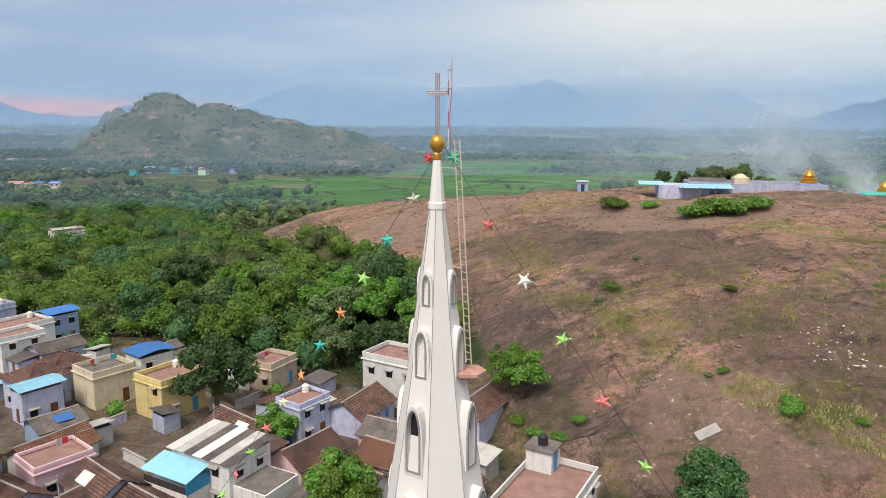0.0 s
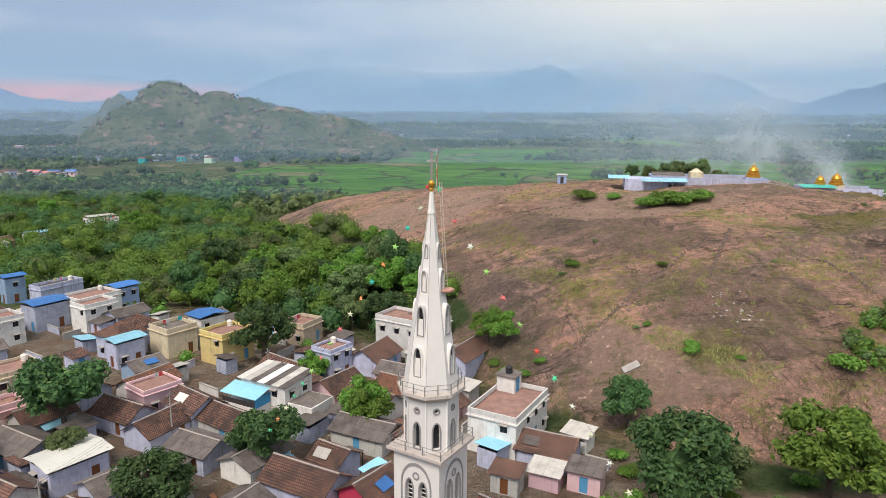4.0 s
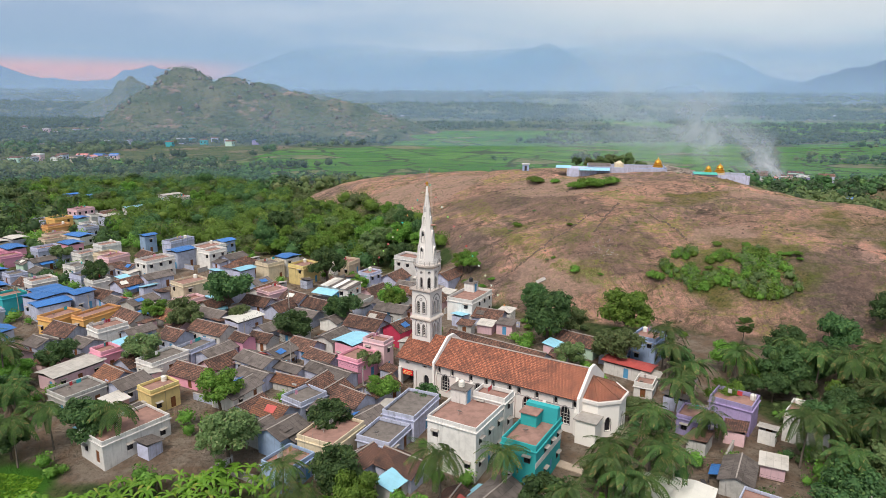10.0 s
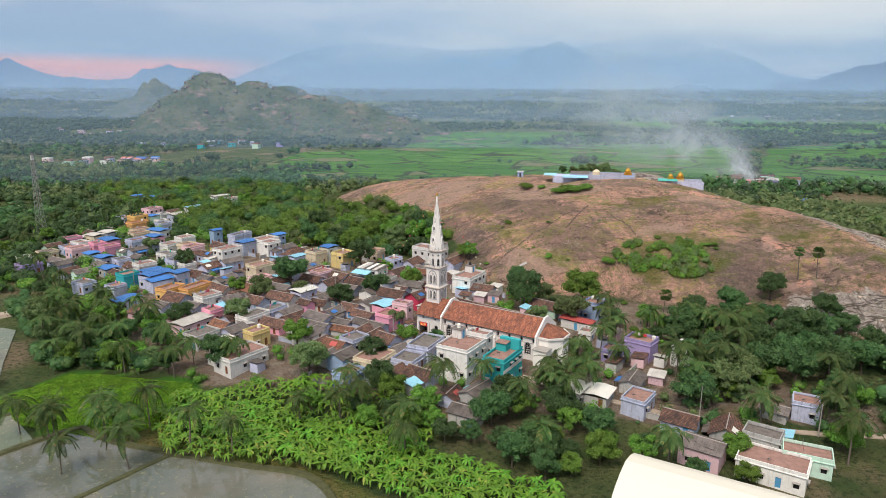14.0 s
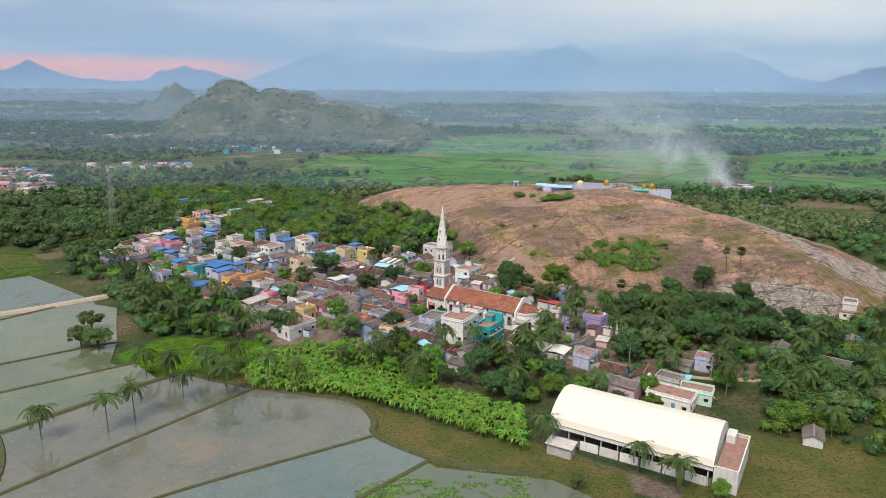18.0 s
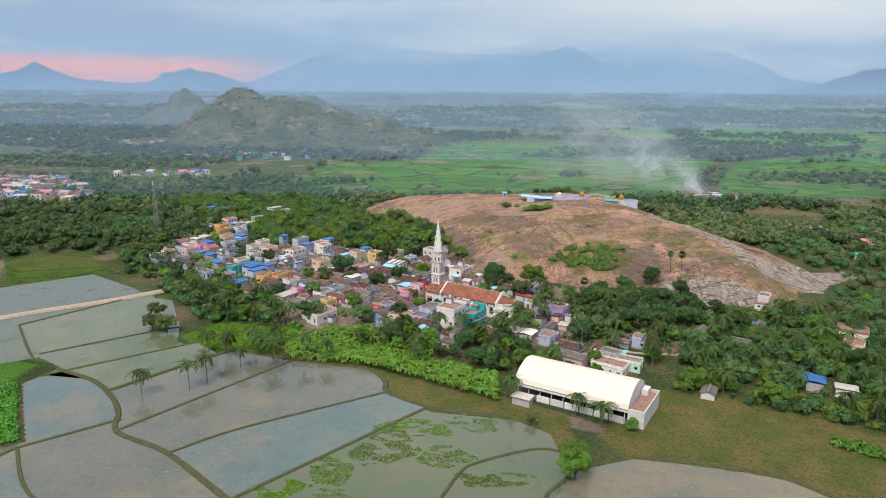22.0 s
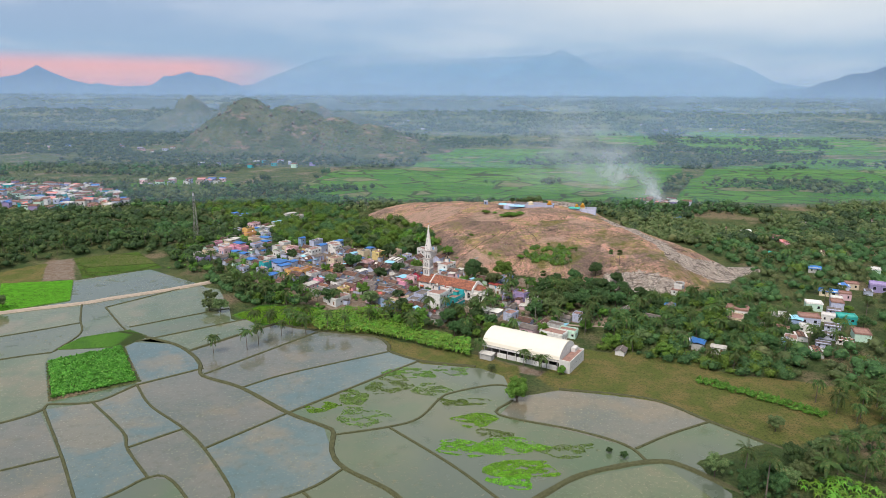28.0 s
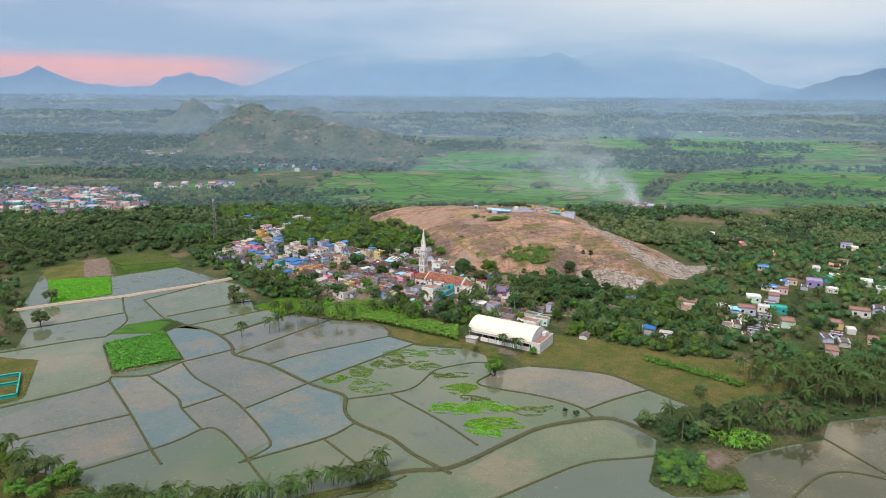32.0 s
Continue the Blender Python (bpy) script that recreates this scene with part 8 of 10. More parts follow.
GROVE_BACK = [(-58, -28), (-54, -20), (-44, -14), (-29, -11), (-14, -17), (-1, -24), (-0.5, -36), (-27, -45), (-52, -42), (-59, -32)]
r_ = np.random.default_rng(44)
bv, bf, bo = [], [], 0
for x, y in scatter(GROVE_BACK, 1.5, 330) + scatter(GROVE, 1.6, 260, False):
    me_ = BANANA[int(r_.integers(4))]
    co = np.empty(len(me_.vertices) * 3)
    me_.vertices.foreach_get("co", co)
    co = co.reshape(-1, 3) * r_.uniform(0.7, 1.2)
    a_ = r_.random() * 6.28
    bv.append(np.stack([co[:, 0] * math.cos(a_) - co[:, 1] * math.sin(a_) + x, co[:, 0] * math.sin(a_) + co[:, 1] * math.cos(a_) + y, co[:, 2] + max(ground_at(x, y), 0)], -1))
    bf.append(np.array([tuple(p.vertices) for p in me_.polygons]) + bo)
    bo += len(co)
single("banana_thicket", array_mesh("banana_thicket", np.concatenate(bv), np.concatenate(bf), leaf_banana), None, "dense thicket of bright green banana leaves", "banana plants", kind="stuff")
for x, y in scatter([(-107, 38), (-71, 29), (-70, 12), (-58, 1), (-64, -9), (-78, -7), (-104, 20)], 5.8, 13):
    tree(x, y, random.uniform(2.6, 4.2), random.choice("dddfo"))
for x, y in scatter([(-107, 38), (-80, 29), (-70, 8), (-64, -9), (-78, -7), (-104, 20)], 8.0, 9):
    palm(x, y, random.uniform(7, 9.5))
for x, y in ((-20.2, -19.9), (33.1, -14.5), (26.0, -18.8), (46.6, 18.3), (45.5, 7.4), (62.2, -10.4), (77.3, -0.1), (86.8, 18.1), (73.1, 16.0), (-79, -37.0), (-68, -36.0), (-63, -35.0), (-88, -33.0)):
    palm(x, y, 8.2)
for x, y in scatter([(-96, 4), (-76, -8), (-70, 0), (-92, 14)], 2.4, 26):
    banana(x, y, random.uniform(0.9, 1.3))
for x, y in scatter([(60.7, 70.1), (70.1, 73), (87.6, 69), (95, 57), (86, 53), (69, 55), (61, 60)], 1.7, 150, False):
    if random.random() < 0.15:
        bush(x, y, random.uniform(0.7, 1.7), random.choice((0, 1, 1)))
for x, y in scatter([(14, 58), (24, 52), (44, 48), (60, 44), (52, 34), (30, 40), (20, 48)], 4.0, 22):
    bush(x, y, random.uniform(1.0, 2.0))
for x, y in scatter(ROCK, 10, 60, False):
    bush(x, y, random.uniform(0.3, 0.9), 2)


CORES = []
for level in (1, 2):
    _bm = bmesh.new()
    bmesh.ops.create_icosphere(_bm, subdivisions=level, radius=1.0)
    CORES.append((np.array([tuple(v.co) for v in _bm.verts]), np.array([[v.index for v in f.verts] for f in _bm.faces])))
    _bm.free()


def cores(centres, sizes, squash, r, fine):
    """Lumpy dark hearts of the crowns, so that no light falls through them."""
    CORE_V, CORE_F = CORES[fine]
    n = len(centres)
    k = 0.72 + 0.34 * r.random((n, len(CORE_V), 1))
    v = centres[:, None] + CORE_V[None] * k * sizes[:, None, None] * 0.68 * np.array([1, 1, squash])
    f = CORE_F[None] + len(CORE_V) * np.arange(n)[:, None, None]
    return v.reshape(-1, 3), f.reshape(-1, 3)


def clump_field(name, spots, sizes, quads, leaf, material, label, seed=1, squash=0.8, lift=0.75):
    """Many small far crowns in one mesh: each a ragged ball of leaf sprays."""
    r = np.random.default_rng(seed)
    n = len(spots)
    spots, sizes = np.asarray(spots, float), np.asarray(sizes, float)
    z = height(spots[:, 0], spots[:, 1])
    c = np.stack([spots[:, 0], spots[:, 1], z + sizes * lift], -1)
    c = np.repeat(c, quads, 0)
    s = np.repeat(sizes, quads)[:, None]
    d = r.normal(size=(n * quads, 3))
    d /= np.linalg.norm(d, axis=1, keepdims=True)
    d[:, 2] = np.where(d[:, 2] < -0.5, -d[:, 2], d[:, 2])
    ph = np.repeat(r.random((n, 3)) * 6.28, quads, 0)
    bulge = 1 + 0.16 * (np.sin(4.1 * d[:, :1] + ph[:, :1]) + np.sin(4.7 * d[:, 1:2] + ph[:, 1:2]) + np.sin(5.3 * d[:, 2:] + 3.0 * d[:, :1] + ph[:, 2:]))
    p = c + d * s * bulge * (0.55 + 0.5 * r.random((n * quads, 1))) * np.array([1, 1, squash])
    nrm = d + r.normal(size=d.shape) * 0.5 + np.array([0, 0, 0.4])
    nrm /= np.linalg.norm(nrm, axis=1, keepdims=True)
    a = np.cross(nrm, r.normal(size=d.shape))
    a /= np.linalg.norm(a, axis=1, keepdims=True)
    b = np.cross(nrm, a)
    k = s * leaf * (0.6 + 0.8 * r.random((n * quads, 1)))
    v = np.stack([p - a * k, p + b * k * 0.7, p + a * k, p - b * k * 0.7], 1).reshape(-1, 3)
    cv, cf = cores(np.stack([spots[:, 0], spots[:, 1], z + sizes * lift], -1), sizes, squash, r, int(quads > 50))
    me = bpy.data.meshes.new(name)
    allv, loops = np.concatenate([cv, v]), np.concatenate([cf.ravel(), np.arange(len(v)) + len(cv)])
    sizes_ = np.concatenate([np.full(len(cf), 3), np.full(len(v) // 4, 4)])
    me.vertices.add(len(allv)), me.loops.add(len(loops)), me.polygons.add(len(sizes_))
    me.vertices.foreach_set("co", allv.astype(np.float32).ravel())
    me.loops.foreach_set("vertex_index", loops.astype(np.int32))
    me.polygons.foreach_set("loop_start", (np.cumsum(sizes_) - sizes_).astype(np.int32))
    me.polygons.foreach_set("use_smooth", np.ones(len(sizes_), bool))
    me.update(calc_edges=True)
    me.materials.append(material)
    single(name, me, None, label, "woods", kind="stuff")


def mask_spots(poly, count, seed):
    r = np.random.default_rng(seed)
    xs, ys = [p[0] for p in poly], [p[1] for p in poly]
    pts = np.stack([r.uniform(min(xs), max(xs), count), r.uniform(min(ys), max(ys), count)], -1)
    return pts[inside(pts[:, 0], pts[:, 1], poly) > 0]


houses_xy = np.array([p[:2] for p in PLOTS])


def off_houses(p, gap=6.0):
    keep = np.ones(len(p), bool)
    for a, b in houses_xy:
        keep &= (p[:, 0] - a) ** 2 + (p[:, 1] - b) ** 2 > gap * gap
    return p[keep]


rr = np.random.default_rng(3)
MANGO = [(59, -1), (76, 34), (98, 39), (115, 21), (122, 0), (106, -17), (86, -29), (71, -23), (57, -25)]
for x, y in scatter(MANGO, 6.4, 28):
    tree(x, y, random.uniform(3.4, 5.2), random.choice("dddddo"))
HALL_EAST = [(84, -60), (100, -28), (141, 10), (169, 0), (193, -31), (160, -92), (128, -84), (97, -66)]
for x, y in scatter(HALL_EAST, 7.5, 18):
    tree(x, y, random.uniform(2.8, 4.6), random.choice("ddddfo"))
for x, y in scatter(HALL_EAST, 8.0, 34):
    palm(x, y, random.uniform(7, 10))
WEST_END = [(-185, 75), (-140, 62), (-112, 38), (-96, 66), (-104, 96), (-110, 128), (-62, 120), (-100, 138), (-140, 172), (-180, 225), (-205, 160), (-190, 110)]
for x, y in scatter(WEST_END, 9.0, 12):
    tree(x, y, random.uniform(2.6, 4.4), random.choice("ddffoo"))
for x, y in scatter(WEST_END, 11.0, 16):
    palm(x, y, random.uniform(7, 10))
for k, (m, words) in enumerate(((leaf_deep, "dark garden trees among the outer houses"), (leaf_fresh, "bright green shrubs among the outer houses"))):
    some = off_houses(mask_spots(WEST_END, 520, 130 + k), 5.0)
    clump_field("outer_greens", some, rr.uniform(1.0, 3.2, len(some)), 150, 0.12, m, words, 140 + k)
    some = off_houses(mask_spots(HALL_EAST, 560, 150 + k), 5.0)
    clump_field("grove_greens", some, rr.uniform(1.2, 3.4, len(some)), 170, 0.12, m, "undergrowth between trees and houses", 160 + k)
thick = mask_spots([(60, 66), (64, 70), (72, 71), (83, 67), (89, 58), (88, 49), (80, 48), (70, 53), (60, 58)], 1500, 91)
thick = thick[fbm(thick[:, 0] / 5, thick[:, 1] / 5, 92) + 0.02 * inside(thick[:, 0], thick[:, 1], [(60, 66), (64, 70), (72, 71), (83, 67), (89, 58), (88, 49), (80, 48), (70, 53), (60, 58)]) > 0.52]
for k, m in enumerate((leaf_fresh, leaf_fresh, leaf_olive)):
    clump_field("rock_thicket", thick[k::3], rr.uniform(0.35, 1.5, len(thick[k::3])), 110, 0.16, m, "low bright green thicket in a hollow of the rock", 93 + k, 1.0, 0.5)
west = off_houses(mask_spots(WOOD_WEST, 2500, 4))
tone = fbm(west[:, 0] / 16, west[:, 1] / 16, 23, 3)
for k, (m, words) in enumerate(((leaf_deep, "dark green mixed woods below the rock"), (leaf_fresh, "bright green thicket of creepers and young trees"), (leaf_olive, "grey-green thorn trees below the rock"))):
    some = west[np.digitize(tone + rr.normal(size=len(tone)) * 0.06, (0.42, 0.66)) == k]
    clump_field("western_woods", some, rr.uniform(1.6, 4.6, len(some)), 330, 0.075, m, words, 5 + 30 * k)
east = off_houses(mask_spots(WOOD_EAST, 5200, 6))
HAMLET = [(172, -16), (196, -12), (226, 22), (262, 40), (284, 30), (262, 0), (226, -30), (222, -58), (196, -66), (176, -72), (166, -58)]
HAMLET_S = [(214, -66), (236, -48), (280, -22), (286, -40), (250, -84), (214, -96)]
east = east[(inside(east[:, 0], east[:, 1], HAMLET) < 0) & (inside(east[:, 0], east[:, 1], HAMLET_S) < 0)]
tone = fbm(east[:, 0] / 22, east[:, 1] / 22, 26, 3) + rr.normal(size=len(east)) * 0.07
for k, (m, words) in enumerate(((leaf_olive, "grey-green trees beside the eastern hamlet"), (leaf_deep, "dense dark mango woods beside the village"), (leaf_fresh, "bright green young trees in the eastern woods"))):
    some = east[np.digitize(tone, (0.40, 0.72)) == k]
    clump_field("eastern_woods", some, rr.uniform(1.8, 4.6, len(some)), 84, 0.11, m, words, 7 + 40 * k)
edge_w = off_houses(mask_spots([(-150, 66), (-100, 16), (-64, -10), (-60, -24), (-90, -14), (-118, 18), (-146, 50)], 900, 16), 5.0)
edge_w = edge_w[inside(edge_w[:, 0], edge_w[:, 1], FIELD) < -2]
clump_field("field_edge_woods", edge_w, rr.uniform(1.6, 3.2, len(edge_w)), 130, 0.085, leaf_deep, "mixed trees between village and paddies", 17)
gaps = off_houses(mask_spots(SOIL[0], 1500, 18), 5.4)
gaps = gaps[(inside(gaps[:, 0], gaps[:, 1], [(-9, 12), (-4, 20), (14, 24), (42, 4), (36, -12), (2, 4)]) < -2)]
gaps = gaps[fbm(gaps[:, 0] / 12, gaps[:, 1] / 12, 19) > 0.46]
yard = off_houses(mask_spots([(18, -24), (60, -32), (98, -36), (96, -18), (66, -6), (64, 14), (44, 20), (38, 4), (28, -8)], 420, 118), 4.6)
for k, m in enumerate((leaf_deep, leaf_fresh, leaf_olive)):
    some = yard[k::3]
    clump_field("yard_greens", some, rr.uniform(0.6, 2.1, len(some)), 140, 0.12, m, "shrubs and young trees round the yards", 120 + k)
clump_field("garden_greens", gaps, rr.uniform(0.9, 2.0, len(gaps)), 150, 0.12, leaf_fresh, "garden shrubs and small trees between the houses", 20)
roadw = mask_spots(WOOD_ROAD, 7000, 8)
roadw = roadw[inside(roadw[:, 0], roadw[:, 1], [(-610, 452), (-444, 470), (-318, 300), (-330, 268), (-367, 256), (-480, 262)]) < 2]
clump_field("road_woods", roadw, rr.uniform(2.2, 4.8, len(roadw)), 52, 0.14, leaf_deep, "dark tree belt beyond the paddies", 9)
for x, y in scatter([(-302, 60), (-264, 112), (-226, 134), (-196, 118), (-230, 170), (-340, 130), (-350, 40)], 7.0, 46):
    palm(x, y, random.uniform(7.5, 11))
# the plain beyond: trees in belts and clumps out to the horizon
FAR_N = 60000
u = rr.random(FAR_N)
fy = 150 + 4400 * u ** 1.85
fx = (rr.random(FAR_N) - 0.5) * 2 * (350 + 0.72 * fy)
belt = fbm(fx / 260, fy / 130, 21) + 0.25 * fbm(fx / 45, fy / 45, 22)
green = np.max([inside(fx, fy, p) for p in GREEN], 0)
keep = (belt > np.where(green > 0, 0.74, 0.53)) & (inside(fx, fy, ROCK) < -6) & ((fx + 424) ** 2 / 230 ** 2 + (fy - 1015) ** 2 / 150 ** 2 > 1)
TOWNS = ([(-610, 452), (-444, 470), (-318, 300), (-330, 268), (-367, 256), (-480, 262)], [(-395, 480), (-300, 520), (-290, 490), (-370, 455)], [(200, 345), (240, 350), (262, 320), (212, 315)], [(240, 270), (270, 300), (300, 190), (262, 140), (242, 175)])
keep &= (np.max([inside(fx, fy, p) for p in TOWNS], 0) < 2) | (rr.random(FAR_N) < 0.12)
keep &= (inside(fx, fy, WOOD_WEST) < 0) & (fy - np.interp(fx, BANK_X, BANK_Y) > 12)
fp = off_houses(np.stack([fx, fy], -1)[keep], 8)
fs_ = rr.uniform(2.2, 4.4, len(fp)) * (1 + fp[:, 1] / 2600)
near = fp[:, 1] < 700
mood = fbm(fp[:, 0] / 60, fp[:, 1] / 60, 27, 3) + rr.normal(size=len(fp)) * 0.08
fs_ = fs_ * rr.uniform(0.55, 1.35, len(fp))
for k, (m, words) in enumerate(((leaf_olive, "grey-green trees and hedges on the plain"), (leaf_far, "dark trees and hedges on the plain"), (leaf_deep, "green mango trees on the plain"))):
    some = near & (np.digitize(mood, (0.40, 0.58)) == k)
    clump_field("plain_trees", fp[some], fs_[some], 26, 0.18, m, words, 11 + 50 * k)
clump_field("far_trees", fp[~near], fs_[~near], 5, 0.3, leaf_far, "far tree belts across the hazy plain", 12)
low = mask_spots([(-900, 150), (900, 150), (900, 1500), (-900, 1500)], 9000, 14)
low = low[(np.max([inside(low[:, 0], low[:, 1], p) for p in GREEN], 0) < -2) & (inside(low[:, 0], low[:, 1], ROCK) < -3)]
clump_field("plain_scrub", low, rr.uniform(0.8, 2.0, len(low)), 6, 0.25, leaf_olive, "low scrub over the open plain", 15, lift=0.4)
for x, y, r in ((37.5, 147, 3.8), (44, 142, 2.4), (50, 132, 4.2), (56, 130, 4.4), (62, 131, 3.8), (37.8, 67.8, 1.5), (44, 65, 1.0), (11, 75, 1.5), (13.5, 73, 1.4), (9, 78, 1.3), (16, 74, 1.2)):
    bush(x, y, r, 0)
for x, y, r in ((70, 180, 3.2), (75, 182, 3.8), (81, 183, 3.6), (87, 181, 3.0), (65, 181, 2.6), (60, 183, 2.4)):
    tree(x, y, r, "o" if x > 60 else "d")

# ---- hills, mountains, haze sheets ----
n = Nodes("stony_hill", 0.95, spec=0.2)
hc = n.mix(n.noise(0.02, 7, 0.65, lo=0.42, hi=0.62), (0.062, 0.088, 0.042), (0.120, 0.125, 0.070))
hc = n.mix(n.noise(0.016, 8, 0.74, n.where((1, 1, 2.2)), 0.54, 0.64), hc, (0.27, 0.185, 0.145))
hc = n.mix(n.noise(0.12, 5, 0.7, lo=0.5, hi=0.68), hc, (0.022, 0.036, 0.015))
n.bump(n.noise(0.05, 8, 0.7), 0.8, 6.0)
hill_mat = n.done(hc)


def hill(name, cx, cy, rx, ry, lumps, rough, label, cells=110):
    x, y = np.meshgrid(np.linspace(-rx, rx, cells), np.linspace(-ry, ry, cells // 2))
    z = np.zeros_like(x)
    for hx, hy, sx_, sy_, hh, power in lumps:
        d = np.sqrt(((x - hx) / sx_) ** 2 + ((y - hy) / sy_) ** 2)
        z = np.maximum(z, hh * np.clip(1 - d ** power, 0, 1) ** 0.9) + 0.0
    edge = np.clip(1 - np.maximum(np.abs(x) / rx, np.abs(y) / ry) ** 6, 0, 1)
    z = (z + rough * (fbm(x / 60 + 7, y / 60, 31, 5) - 0.5) * np.clip(z / 25, 0.1, 1) + 0.30 * rough * (np.abs(fbm(x / 22, y / 22, 32, 4) - 0.5) * 2 - 0.3) * np.clip(z / 30, 0.1, 1)) * edge - 3
    ny_, nx_ = x.shape
    i = np.arange(nx_ * ny_).reshape(ny_, nx_)
    q = np.stack([i[:-1, :-1], i[:-1, 1:], i[1:, 1:], i[1:, :-1]], -1).reshape(-1, 4)
    me = array_mesh(name, np.stack([x + cx, y + cy, z + 1.5], -1).reshape(-1, 3), q, hill_mat, True)
    single(name, me, None, label, "hill", kind="structure")
    return x + cx, y + cy, z + 1.5


hx_, hy_, hz_ = hill("hill", -380, 1040, 420, 230, [(-56, -10, 62, 90, 97, 2.4), (-30, 0, 66, 90, 98, 2.2), (20, 0, 90, 100, 92, 2.0), (-70, -6, 120, 120, 76, 1.9), (70, 0, 110, 100, 78, 1.7), (130, 0, 130, 100, 68, 1.6), (200, -10, 140, 100, 54, 1.5), (260, -30, 130, 110, 38, 1.4), (160, -120, 120, 70, 26, 1.5), (-40, -140, 180, 80, 24, 1.3)], 26, "stony scrub-covered hill beyond the plain", 150)
hill("hill_far", -810, 1680, 330, 200, [(0, 0, 46, 70, 113, 1.7), (-26, 0, 40, 70, 100, 1.5), (20, 0, 66, 80, 98, 1.5), (0, 0, 170, 130, 74, 1.3), (105, 20, 40, 60, 88, 2.6), (200, 0, 120, 110, 60, 1.2)], 16, "dark rocky knoll behind the hill", 110)
hill("hill_back", -420, 1560, 330, 160, [(0, 0, 120, 90, 92, 1.6), (110, 0, 160, 100, 66, 1.4), (-90, 0, 120, 90, 60, 1.4)], 16, "low hazy ridge behind the stony hill", 90)
hill("knoll", -120, 820, 130, 60, [(0, 0, 110, 50, 15, 1.4), (40, 0, 50, 40, 19, 1.5)], 6, "low red stony knoll on the plain", 60)
pick = rr.integers(0, hx_.size, 7000)
hs = np.stack([hx_.ravel()[pick], hy_.ravel()[pick]], -1) + rr.normal(size=(7000, 2)) * 4
hzz = hz_.ravel()[pick]
ok = hzz > 3
# boulders and bushes on the hill
bp = rr.integers(0, hx_.size, 1300)
bp = bp[hz_.ravel()[bp] > 8]
base_ = np.array([(-1, -1, -0.8), (1, -1, -0.8), (1, 1, -0.8), (-1, 1, -0.8), (-0.7, -0.6, 0.7), (0.6, -0.7, 0.55), (0.7, 0.6, 0.75), (-0.6, 0.7, 0.5)])
bs = rr.uniform(0.8, 3.4, (len(bp), 1, 1)) * rr.uniform(0.6, 1.3, (len(bp), 1, 3))
bv_ = base_[None] * bs + rr.normal(size=(len(bp), 8, 3)) * 0.15 * bs + np.stack([hx_.ravel()[bp], hy_.ravel()[bp], hz_.ravel()[bp]], -1)[:, None] + rr.normal(size=(len(bp), 1, 3)) * np.array([3, 3, 0])
bq = (np.array([(0, 3, 2, 1), (4, 5, 6, 7), (0, 1, 5, 4), (1, 2, 6, 5), (2, 3, 7, 6), (3, 0, 4, 7)])[None] + 8 * np.arange(len(bp))[:, None, None]).reshape(-1, 4)
single("hill_boulders", array_mesh("hill_boulders", bv_.reshape(-1, 3), bq, plain("pink_boulder", (0.20, 0.155, 0.125), 0.95, vary=0.5, scale=0.2)), None, "pinkish boulders strewn over the hill", "boulders", kind="stuff")
# scrub
v_, f_ = leaf_cloud(np.stack([hs[ok][:, 0], hs[ok][:, 1], hzz[ok] + 0.6], -1), rr.uniform(0.9, 2.6, ok.sum()), 14, 0.9, 0.8, 77)
single("hill_scrub", array_mesh("hill_scrub", v_, f_, leaf_far), None, "low scrub dotted over the stony hill", "scrub", kind="stuff")


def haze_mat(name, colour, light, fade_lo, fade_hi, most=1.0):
    """Far mountains: haze painted as a blue glow, fading clear towards the clouds."""
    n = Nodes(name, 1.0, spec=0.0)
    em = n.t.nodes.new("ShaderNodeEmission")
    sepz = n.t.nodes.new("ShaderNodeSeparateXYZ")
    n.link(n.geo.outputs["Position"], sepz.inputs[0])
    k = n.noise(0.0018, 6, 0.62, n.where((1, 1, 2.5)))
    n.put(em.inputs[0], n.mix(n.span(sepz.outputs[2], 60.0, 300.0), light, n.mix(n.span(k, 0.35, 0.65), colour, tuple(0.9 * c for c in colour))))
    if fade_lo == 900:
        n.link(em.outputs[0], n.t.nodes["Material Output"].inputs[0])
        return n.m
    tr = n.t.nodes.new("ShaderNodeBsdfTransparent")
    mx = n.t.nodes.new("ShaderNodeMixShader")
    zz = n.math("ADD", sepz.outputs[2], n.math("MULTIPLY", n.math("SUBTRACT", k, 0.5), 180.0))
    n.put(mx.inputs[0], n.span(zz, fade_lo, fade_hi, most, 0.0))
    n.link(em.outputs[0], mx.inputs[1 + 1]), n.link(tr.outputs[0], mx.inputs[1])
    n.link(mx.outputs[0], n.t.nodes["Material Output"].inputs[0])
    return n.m


